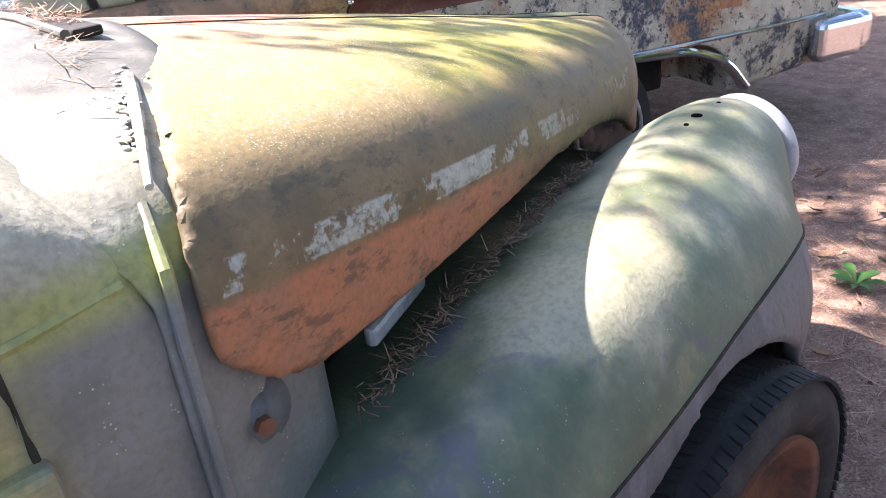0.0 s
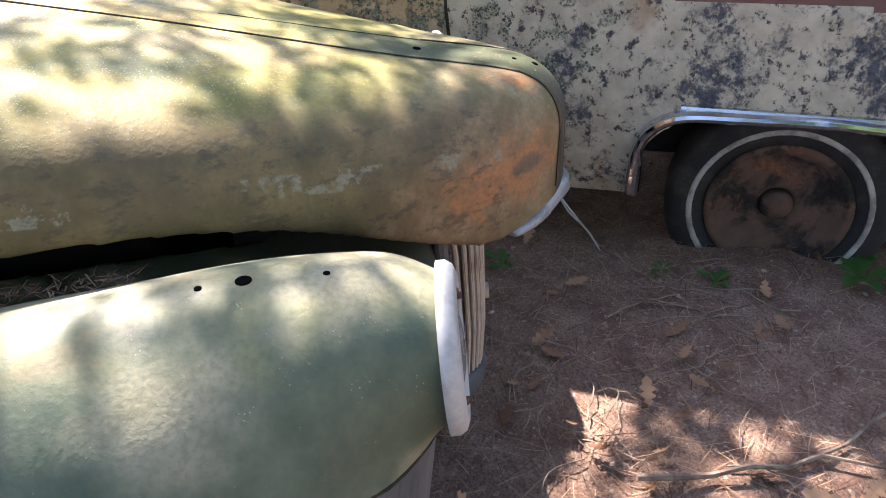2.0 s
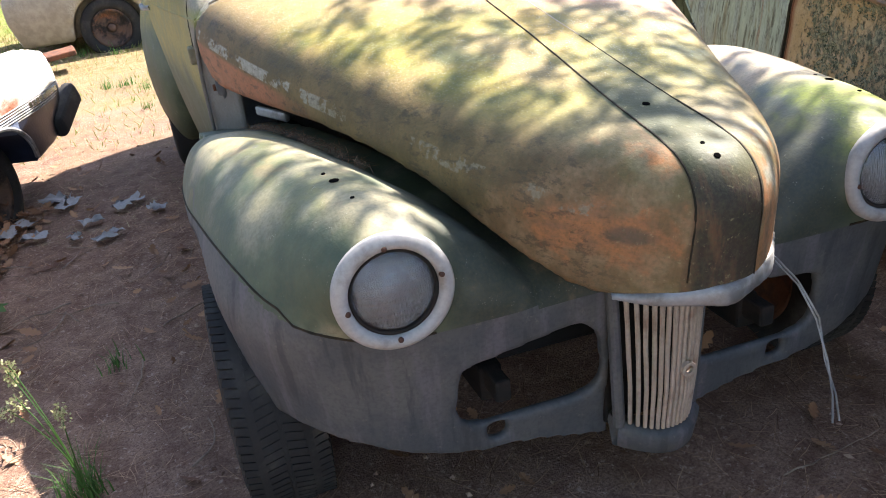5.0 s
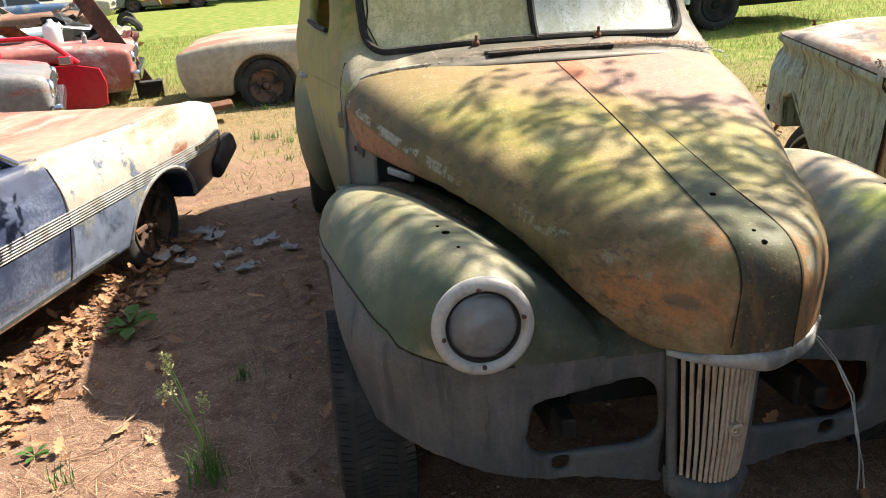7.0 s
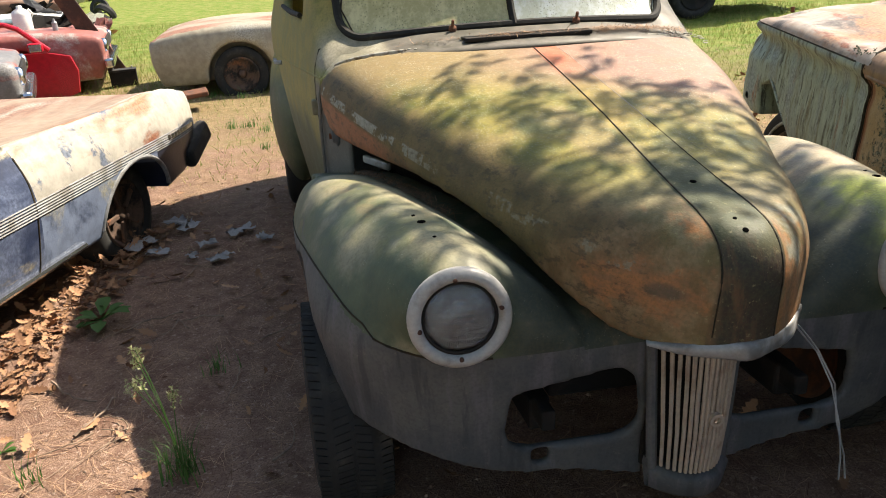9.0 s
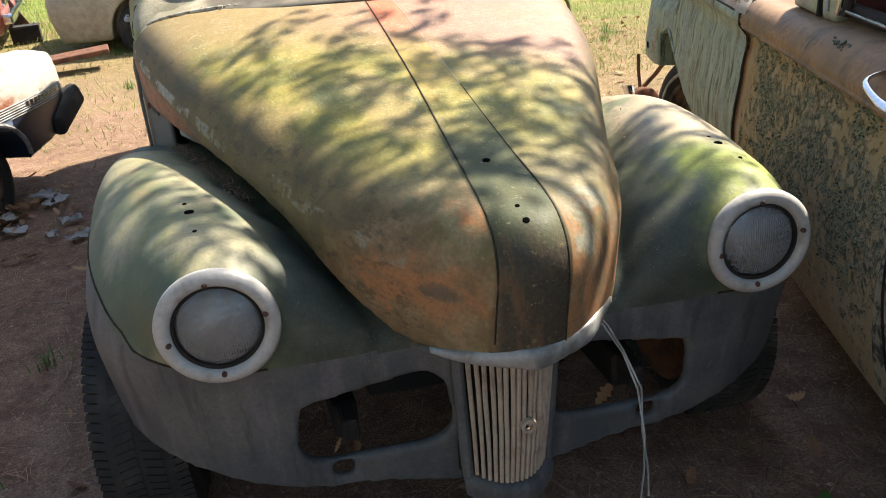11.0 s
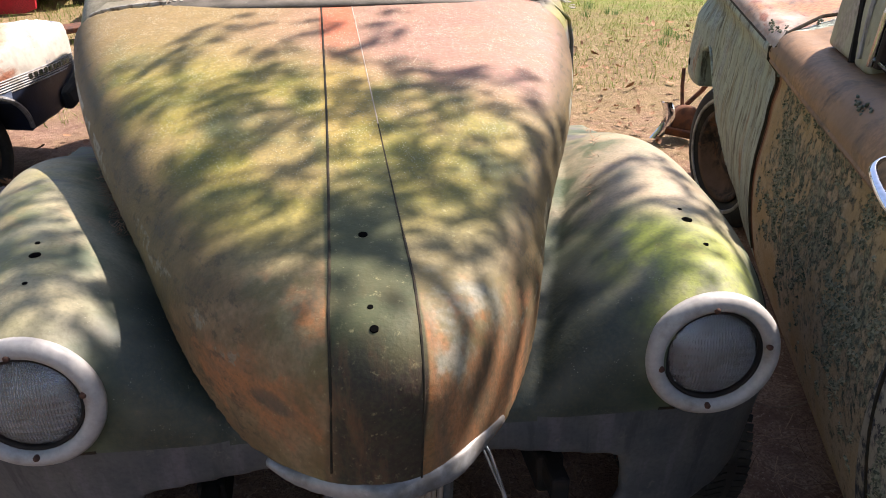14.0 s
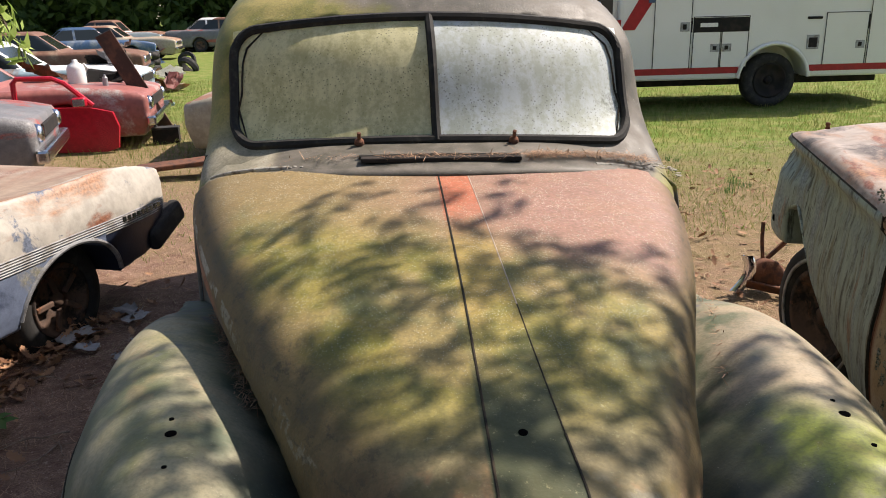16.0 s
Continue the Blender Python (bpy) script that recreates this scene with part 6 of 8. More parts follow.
# the blue and white car
def blue_top(y):
    return interp(y, (-5.4, -4.9, -4.0, -1.8, -1.0, -0.1, 0.05), (0.70, 0.76, 0.80, 0.815, 0.80, 0.775, 0.74))


def trim_z(y):
    return 0.540 + 0.012 * y * 0.5


def blue_body(x, y, z):
    a = np.abs(x)
    w = interp(z, (0.1, 0.2, 0.4, 0.55, 0.66, 0.78, 0.9), (0.87, 0.91, 0.955, 0.97, 0.955, 0.90, 0.84))
    w = w - 0.05 * np.clip((y + 0.5) / 0.5, 0, 1) ** 2 - 0.06 * np.clip((-4.7 - y) / 0.6, 0, 1) ** 2
    top = blue_top(y) - 0.02 * (a < 0.86) * (y > -1.75) + 0.02 * np.clip((a - 0.62) / 0.2, 0, 1) * (y > -1.75)
    d = smax(a - w, z - top, 0.03)
    nose = y - np.where(z > 0.42, 0.04 - 0.25 * np.clip(0.72 - z, 0, 0.3), 0.0 - 0.5 * np.clip(0.42 - z, 0, 0.3))
    d = smax(d, np.maximum(nose, -5.3 - y), 0.03)
    d = np.maximum(d, 0.19 - z + 0.12 * np.clip((y + 0.9) / 0.9, 0, 1))
    for wy in (-0.86, -4.1):
        d = np.maximum(d, np.where(a > 0.55, 0.375 - np.hypot(y - wy, (z - 0.19) * 1.16), -9))
    cab = np.maximum(np.maximum(a - 0.80, np.abs(y + 2.95) - 0.95), 0.45 - z)
    return np.maximum(d, -cab)


blue = thing("car", pose(-2.41, 4.08, 0, 0, 0, -20), "faded blue saloon with rust bleeding through white wings", "car")
v, f = iso(blue_body, (-1.02, -5.35, 0.15), (1.02, 0.10, 0.86), 0.016)
split_parts(v, f, [
    ("bonnet", lambda x, y, z: (y > -1.72) & (np.abs(x) < 0.80) & (z > 0.70), RUST_HOOD, "flat rusty bonnet"),
    ("front_wing", lambda x, y, z: (y > -1.74) & (z > trim_z(y)) & (x < 0), RUSTY_WHITE, "white wing bleeding rust"),
    ("front_wing", lambda x, y, z: (y > -1.74) & (z > trim_z(y)), RUSTY_WHITE, "white wing bleeding rust"),
    ("lower_wing", lambda x, y, z: (y > -0.62), NAVY_DARK, "dark navy lower wing"),
    ("lower_wing", lambda x, y, z: (y > -1.74), NAVY_LIGHT, "chalky blue lower wing"),
    ("door", lambda x, y, z: (y > -2.9) & (x > 0.6), NAVY, "dark blue door with faded patches"),
    ("door", lambda x, y, z: (y > -2.9) & (x < -0.6), NAVY, "dark blue door with faded patches"),
    ("rear_body", lambda x, y, z: x > -9, NAVY, "faded blue rear body")], blue)


def blue_skin(y, z, s=1, out=0.0):
    xs = np.arange(1.02, 0.5, -0.001)
    d = blue_body(xs, np.full_like(xs, y), np.full_like(xs, z))
    return Vector((s * (float(xs[int(np.argmax(d < 0))]) + out), y, z))


for s in (-1, 1):
    for k in range(6):
        part("trim_line", tube([blue_skin(y, float(trim_z(y)) - 0.032 + 0.013 * k, s, 0.001) for y in np.arange(-0.02, -4.9, -0.15)], 0.0045, 6), ALLOY, blue)
    part("sill_strip", tube([blue_skin(y, 0.225, s, 0.002) for y in np.arange(-1.42, -3.7, -0.2)], 0.022, 8, flat=0.8), CHROME, blue, "dull bright strip along the sill")
    part("arch_lip", tube([blue_skin(-0.86 + 0.385 * math.cos(a), 0.19 + 0.332 * math.sin(a), s, -0.003) for a in np.linspace(0.25, 3.0, 22)], 0.014, 8), ALLOY, blue)
    part("door_seam", tube([blue_skin(-1.74 - 0.08 * (0.8 - z), z, s, -0.002) for z in np.linspace(0.24, 0.77, 14)], 0.007, 6), SEAM, blue)
    part("door_seam", tube([blue_skin(-2.9, z, s, -0.002) for z in np.linspace(0.24, 0.77, 14)], 0.007, 6), SEAM, blue)
    part("a_pillar", tube([(s * 0.80, -1.80, 0.80), (s * 0.74, -2.15, 1.05), (s * 0.66, -2.45, 1.28)], 0.028, 8), NAVY, blue)
    part("pillar_trim", tube([(s * 0.835, -1.82, 0.80), (s * 0.77, -2.17, 1.06), (s * 0.69, -2.46, 1.29)], 0.012, 8), CHROME, blue)
    part("bumper_end", box((0.09, 0.36, 0.15), (s * 0.92, -0.03, 0.40), 0.04, 3, turn=pose(0, 0, 0, 24)), RUBBER, blue, "black bumper end")
for k in range(9):
    # letters on the wing, as bars
    p = blue_skin(-0.10 - 0.045 * k, float(trim_z(-0.1)) + 0.008, 1, 0.004)
    part("wing_letter", box((0.006, 0.030, 0.030), (0, 0, 0), 0.002), CHROME, blue, "", Matrix.Translation(p))
part("bumper", box((1.8, 0.12, 0.16), (0, 0.10, 0.42), 0.04, 3), BLACK, blue)
part("windscreen", box((1.45, 0.012, 0.62), (0, -2.13, 1.03), 0, turn=pose(0, 0, 0, -53)), DARK_GLASS, blue)
part("roof", box((1.36, 1.3, 0.08), (0, -3.10, 1.31), 0.04, 3), NAVY, blue)
part("inside", box((1.5, 1.7, 0.3), (0, -2.95, 0.55), 0.05), BLACK, blue)
part("cowl", box((1.5, 0.16, 0.04), (0, -1.80, 0.80), 0.015), ALLOY, blue)
part("wiper", tube([(0.42, -1.76, 0.835), (0.25, -1.60, 0.83), (0.10, -1.50, 0.815)], 0.007, 6), BLACK, blue)
part("inner_arch", box((1.1, 0.9, 0.35), (0, -0.86, 0.42), 0.02), BLACK, blue)
for y in (-0.86, -4.1):
    for s in (-1, 1):
        w = wheel(pose(s * 0.74, y, 0.20, 0, 0, 0 if s > 0 else 180), 0.315, 0.19, RUBBER, DRUM, "dusty tyre on a brown spoked wheel", False, blue)
        for k in range(5):
            part("spoke", box((0.02, 0.03, 0.12), (0.07, 0, 0.11), 0.006), DRUM, w, "", pose(0, 0, 0, k * 72 + 20))


def simple_car(m, paint_low, paint_top, label, shape, group="", bare=False):
    """A car seen from some way off: body, bonnet and roof panels, glass, bumper, lamps and wheels."""
    length, half, roof, belt, hood_z, ends, wl = shape
    deck, rg, rr, rf, wb = ends
    key = str(shape)
    if key not in SHELLS:
        def fn(x, y, z):
            a = np.abs(x)
            top = interp(y, (-length - 0.1, -length + 0.1, deck, wb, -0.2, 0.05), (belt - 0.14, belt - 0.04, belt, belt, hood_z, hood_z - 0.06)) - 0.03 * (a / half) ** 3 + 0.025 * np.exp(-(((a - half + 0.12) / 0.07) ** 2))
            w = half - 0.07 * ((z - 0.60) / 0.35) ** 2 - 0.06 * np.clip(np.abs(y + length / 2) / (length / 2), 0, 1) ** 6
            d = smax(a - w, z - top, 0.05)
            d = smax(d, np.maximum(y + 0.25 * np.clip(0.5 - z, 0, 1), -length - y), 0.06)
            cab = smax(smax(a - (half - 0.13 - 0.30 * np.clip(z - belt, 0, 1)), z - roof + 0.05 * (a / half) ** 2, 0.08),
                       np.maximum((y - (wb - (z - belt) * (wb - rf) / (roof - belt))) * 0.75, (rg + (z - belt) * (rr - rg) / (roof - belt) - y) * 0.75), 0.05)
            d = smin(d, np.maximum(cab, belt - 0.15 - z), 0.02)
            d = np.maximum(d, 0.22 - z)
            for wy in wl:
                d = np.maximum(d, np.where(a > half - 0.34, 0.38 - np.hypot(y - wy, z - 0.30), -9))
            return d
        SHELLS[key] = iso(fn, (-half - 0.05, -length - 0.06, 0.18), (half + 0.05, 0.09, roof + 0.05), 0.04)
    v, f = SHELLS[key]
    car = thing("car", m, label, "car", group)
    def windowed(x, y, z):
        t = (z - belt) / (roof - belt)
        inside = (t > 0.12) & (t < 0.80)
        pillar = (np.abs(y - (rg + rf) / 2 - 0.1) < 0.05) & (np.abs(x) > half * 0.5)
        corner = (np.abs(x) > half - 0.36 - 0.30 * (z - belt)) & ((y > wb - t * (wb - rf) - 0.22) | (y < rg + t * (rr - rg) + 0.25)) & (np.abs(x) < half - 0.20 - 0.30 * (z - belt))
        return inside & ~pillar & ~corner
    split_parts(v, f, [
        ("glass", windowed, DARK_GLASS, ""),
        ("bonnet", lambda x, y, z: (y > wb) & (z > hood_z - 0.09) & (np.abs(x) < half - 0.10), paint_top, ""),
        ("roof", lambda x, y, z: z > belt + 0.05, paint_top, ""),
        ("body", lambda x, y, z: z > -9, paint_low, "")], car)
    if not bare:
        part("bumper", box((half * 1.92, 0.12, 0.13), (0, 0.03, 0.42), 0.03, 2), CHROME, car)
    part("bumper", box((half * 1.92, 0.12, 0.13), (0, -length - 0.03, 0.42), 0.03, 2), CHROME, car)
    part("grille", box((half * 1.1, 0.03, 0.13), (0, 0.02, hood_z - 0.16), 0.01), BLACK, car)
    for s in (-1, 1):
        part("headlamp", finish(lathe([(0.0, 0.03), (0.06, 0.025), (0.085, 0.0), (0.09, -0.04)], 18, "Y"), True), CHROME, car, "", pose(s * half * (0.60 if bare else 0.74), -0.03 if bare else 0.02, hood_z - 0.16))
        for y in wl:
            wheel(pose(s * (half - 0.13), y, 0.30, 0, 0, 0 if s > 0 else 180), 0.32, 0.18, RUBBER, DRUM, "dusty tyre on a rusty rim", False, car)
    return car


SHELLS = {}
LONG = (5.3, 0.97, 1.36, 0.86, 0.80, (-4.5, -4.1, -3.4, -2.5, -1.85), (-1.0, -4.3))
MID = (4.7, 0.88, 1.35, 0.86, 0.78, (-3.9, -3.5, -2.9, -2.0, -1.45), (-0.9, -3.6))
OLD = (4.9, 0.92, 1.55, 0.98, 0.95, (-4.1, -3.9, -3.1, -2.2, -1.7), (-0.95, -3.85))

simple_car(pose(-2.42, 9.0, -0.08, 0, 0, 90), BEIGE, BEIGE_TOP, "sun-bleached beige saloon with rust on its bonnet", LONG, bare=True)
simple_car(pose(-3.52, 7.11, 0.0, 0, 0, -76), GREYP, GREYP, "bleached grey car with worn red stripes", MID, "junk cars")
simple_car(pose(-3.29, 10.3, -0.08, 0, 0, -82), PINKRED, PINKRED, "chalky red car with a chrome bumper", LONG, "junk cars")
simple_car(pose(-7.09, 12.75, 0.0, 0, 0, -70), TEAL, BLUEP, "pale teal car with a dusty blue bonnet", MID, "junk cars")
simple_car(pose(-4.48, 14.25, -0.08, 0, 0, -84), TEAL, WHITEP, "pale blue and white car", LONG, "junk cars")
simple_car(pose(-6.04, 20.1, 0.0, 0, 0, -80), BROWNP, BROWNP, "long brown oxidised saloon", LONG, "junk cars")
simple_car(pose(-8.45, 29.6, 0.0, 0, 0, -64), BLUEP, BLUEP, "dark blue car among the junk", MID, "junk cars")
simple_car(pose(-12.46, 19.3, 0.0, 0, 0, -60), BROWNP, PINKRED, "brown car with a faded red bonnet", OLD, "junk cars")
for i, (x, y, a, lo, hi, sh, lab) in enumerate((
        (-10.5, 27.0, -80, WHITEP, WHITEP, MID, "old white car"), (-14.5, 24.0, -60, BROWNP, RUST_TOP, OLD, "brown rusted saloon"),
        (-8.0, 32.0, -85, BEIGE, BEIGE_TOP, LONG, "old beige car"), (-13.0, 33.0, -75, PINKRED, GREYP, MID, "faded red car"),
        (-9.5, 62.0, -95, YELLOWP, YELLOWP, MID, "yellow car"), (-18.0, 29.0, -70, TEAL, GREYP, LONG, "grey-blue car"),
        (-4.5, 38.5, -90, GREYP, BROWNP, OLD, "grey and brown car"), (-2.5, 47.0, -100, RED, PINKRED, LONG, "red car"),
        (-20.0, 36.0, -60, WHITEP, GREYP, OLD, "old white car with a grey roof"), (-15.5, 38.5, -80, BEIGE, WHITEP, MID, "pale beige car"),
        (-10.0, 38.0, -90, WHITEP, BROWNP, OLD, "white car with a rusted roof"), (-24.0, 31.0, -55, GREYP, BROWNP, LONG, "grey car with a brown bonnet"),
        (-5.5, 40.0, -75, GREYP, WHITEP, OLD, "grey and white car"), (-11.0, 20.5, -65, PINKRED, BROWNP, LONG, "faded red car with a brown bonnet"),
        (-17.0, 22.5, -75, BLUEP, TEAL, MID, "blue car with a pale bonnet"), (-9.5, 14.0, -70, GREYP, BEIGE_TOP, OLD, "grey saloon with a rusted bonnet"),
        (-13.5, 28.5, -85, BEIGE, RUST_TOP, MID, "beige car with a rusted bonnet"), (-21.5, 25.0, -60, PINKRED, PINKRED, OLD, "old chalky red saloon"),
        (-10.2, 17.2, -66, BROWNP, TEAL, MID, "brown car with a teal bonnet"))):
    simple_car(pose(x, y, 0.0, 0, 0, a), lo, hi, lab + " among the junk", sh, "junk cars")


def red_door():
    """A red car door standing on the ground."""
    d = thing("loose_door", pose(-4.66, 9.0, 0.01, 0, 0, 4) @ Matrix.Diagonal((0.94, 1, 0.88, 1)), "bright red car door standing on its edge", "car door")
    out = [(0.0, 0.10), (0.05, 0.02), (1.10, 0.0), (1.24, 0.05), (1.28, 0.35), (1.22, 0.56), (0.95, 0.63), (0.0, 0.66)]
    part("door_skin", prism(out, 0.07), RED, d)
    frame_pts = [(0.02, 0.035, 0.64), (0.03, 0.035, 1.0), (0.08, 0.035, 1.06), (0.52, 0.035, 1.05), (0.66, 0.035, 0.98), (0.98, 0.035, 0.66)]
    part("window_frame", tube(frame_pts, 0.035, 8), RED, d)
    part("mirror", box((0.18, 0.12, 0.13), (0.84, -0.05, 0.72), 0.03, 3), RED, d)
    part("mirror_glass", box((0.15, 0.01, 0.10), (0.85, -0.118, 0.72), 0.01), CHROME, d)
    part("sill_rubber", box((1.1, 0.05, 0.05), (0.6, 0.03, 0.045), 0.01), RUBBER, d)


red_door()
whole("plank", box((0.23, 0.04, 1.62), (0, 0, 0.81), 0.008), worn("dark rusty steel plate", (0.05, 0.03, 0.022), (0.11, 0.055, 0.035), 6.0, rough=0.8), pose(-3.15, 10.3, -0.02, 6, -25, 5), "dark rusty steel plank leaning over", "plank")
bat = thing("car_battery", pose(-3.05, 9.69, 0.0, 0, 0, 8), "black car battery on the dirt", "battery")
part("case", box((0.34, 0.2, 0.19), (0, 0, 0.10), 0.008), BLACK, bat)
part("lid", box((0.35, 0.21, 0.03), (0, 0, 0.205), 0.006), RUBBER, bat)
for s in (-1, 1):
    part("terminal", lathe([(0.012, 0), (0.011, 0.025)], 10), ALLOY, bat, "", pose(s * 0.12, 0.05, 0.218))
jug = thing("jug", pose(-4.28, 10.2, 0.72, 0, 0, 20), "dirty white plastic jug on a car", "jug")
part("bottle", finish(lathe([(0.11, 0.0), (0.12, 0.02), (0.12, 0.26), (0.10, 0.31), (0.035, 0.35), (0.035, 0.38), (0.0, 0.385)], 20), True), WHITEP, jug)
part("handle", tube([(0.11, 0, 0.20), (0.15, 0, 0.26), (0.10, 0, 0.33)], 0.015, 8), WHITEP, jug)
can = whole("spray_can", lathe([(0.033, 0), (0.035, 0.01), (0.035, 0.17), (0.02, 0.19), (0.012, 0.22), (0.0, 0.22)], 16), ALLOY, pose(-3.80, 9.85, 0.70), "small grey spray can on a bonnet", "can")
whole("steel_beam", box((1.0, 0.34, 0.05), (0, 0, 0.14), 0.012), RUST, pose(-2.26, 7.30, 0.0, 0, -4, 8), "rust-red steel beam on the dirt", "beam")


def scrap_panel(x, y, z, size, turn, mat, seed):
    """A torn, bent sheet of bodywork."""
    r = random.Random(seed)
    bm = bmesh.new()
    n = 5
    a, b, fold = size, size * r.uniform(0.4, 0.8), r.uniform(0.2, 0.7)
    g = [[bm.verts.new(((i / n - 0.5) * a + r.gauss(0, 0.03), (j / n - 0.5) * b + r.gauss(0, 0.03), fold * size * abs(i / n - 0.5) ** 1.5 + r.gauss(0, 0.035))) for j in range(n + 1)] for i in range(n + 1)]
    for i in range(n):
        for j in range(n):
            if r.random() > 0.08 or 0 < i < n - 1:
                bm.faces.new((g[i][j], g[i + 1][j], g[i + 1][j + 1], g[i][j + 1]))
    bmesh.ops.solidify(bm, geom=bm.faces[:], thickness=0.02)
    whole("scrap_panel", finish(bm), mat, pose(x, y, z + 0.10 + size * 0.12, r.uniform(-40, 40), r.uniform(-25, 25), turn), "torn and bent sheet of old bodywork", "scrap", "scrap panels")


for x, y, z, a, mat, q in ((-4.0, 10.5, 0.62, 12, BLACK, 301), (-5.07, 11.1, 0.66, 80, RUST, 302), (-5.36, 14.9, 0.62, 20, BLACK, 303), (-6.6, 19.9, 0.70, 60, RUST_TOP, 304), (-5.16, 14.6, 0.62, 150, GREYP, 305)):
    scrap_panel(x, y, z, 0.7, a, mat, q)
rz = random.Random(31)
for i in range(64):
    x, y = rz.uniform(-13.0, -4.2), rz.uniform(17.0, 40.0)
    x -= (y - 17.0) * 0.28
    scrap_panel(x, y, rz.choice((-0.1, -0.05, 0.0)), rz.uniform(0.5, 1.25), rz.uniform(0, 360), rz.choice((BLUEP, BROWNP, WHITEP, RUST, PINKRED, BLACK, TEAL, GREYP, RUST_TOP, BEIGE, ALLOY)), 200 + i)
for i in range(46):
    x, y = rz.uniform(-11.0, -3.6), rz.uniform(11.6, 21.0)
    x -= (y - 11.6) * 0.22
    scrap_panel(x, y, rz.choice((-0.1, -0.05, 0.05)), rz.uniform(0.45, 1.1), rz.uniform(0, 360), rz.choice((BROWNP, WHITEP, RUST, PINKRED, BLACK, TEAL, GREYP, RUST_TOP, ALLOY, RUST, BLACK)), 400 + i)
for i in range(26):
    # tyres thrown down singly
    x, y = rz.uniform(-11.5, -3.8), rz.uniform(17.0, 36.0)
    x -= (y - 17.0) * 0.26
    whole("tyre", lathe([(0.20, -0.09), (0.30, -0.10), (0.33, 0.0), (0.30, 0.10), (0.20, 0.09)], 24, close=True), RUBBER, pose(x, y, rz.uniform(0.1, 0.3), rz.uniform(0, 80), rz.uniform(-30, 30), rz.uniform(0, 360)), "old black tyre thrown among the junk", "tyre", "loose tyres")


def junk_lamp():
    """A torn-off lamp housing: a bright band, a rusty bucket and a bent plate."""
    j = thing("lamp_housing", pose(1.98, 3.05, 0.0, 0, 0, -22), "torn-off headlamp housing with a chrome band on the dirt", "car part")
    part("shell", finish(lathe([(0.078, -0.01), (0.090, 0.0), (0.092, 0.10), (0.06, 0.15), (0.0, 0.16), (0.0, 0.12), (0.05, 0.11), (0.076, 0.05)], 28, "Y"), True), RUST, j, "rusty lamp bucket", pose(0.03, -0.03, 0.125, -12, 0, 10))
    part("lamp_glass", finish(lathe([(0.0, -0.004), (0.05, 0.0), (0.074, 0.012), (0.074, 0.03), (0.0, 0.03)], 24, "Y"), True), DARK_GLASS, j, "", pose(0.03, -0.03, 0.125, -12, 0, 10))
    bm = bmesh.new()
    rows = []
    for u in np.linspace(0, 1, 12):
        bend = math.sin(u * 2.4)
        rows.append([bm.verts.new((-0.175 + 0.085 * bend * 0.8 + dx, -0.05 + dy, 0.02 + 0.22 * u)) for dx, dy in ((0, 0), (0.030, -0.018), (0.066, -0.012), (0.066, 0.0), (0.03, -0.006), (0.004, 0.012))])
    for p, q in zip(rows, rows[1:]):
        for i in range(6):
            bm.faces.new((p[i], q[i], q[(i + 1) % 6], p[(i + 1) % 6]))
    bmesh.ops.recalc_face_normals(bm, faces=bm.faces)
    part("bezel", finish(bm, True), BRIGHT, j, "chrome band with a yellowed edge")
    part("plate", box((0.30, 0.02, 0.05), (0.06, -0.06, 0.05), 0.006, turn=pose(0, 0, 0, 20, 9, 0)), RUST, j)
    part("bracket", tube([(0.02, 0.05, 0.20), (0.10, 0.08, 0.28), (0.19, 0.10, 0.40)], 0.014, 6), RUST, j)
    part("bracket", tube([(0.00, 0.06, 0.19), (-0.01, 0.10, 0.30), (-0.01, 0.12, 0.40)], 0.012, 6), RUST, j)


junk_lamp()


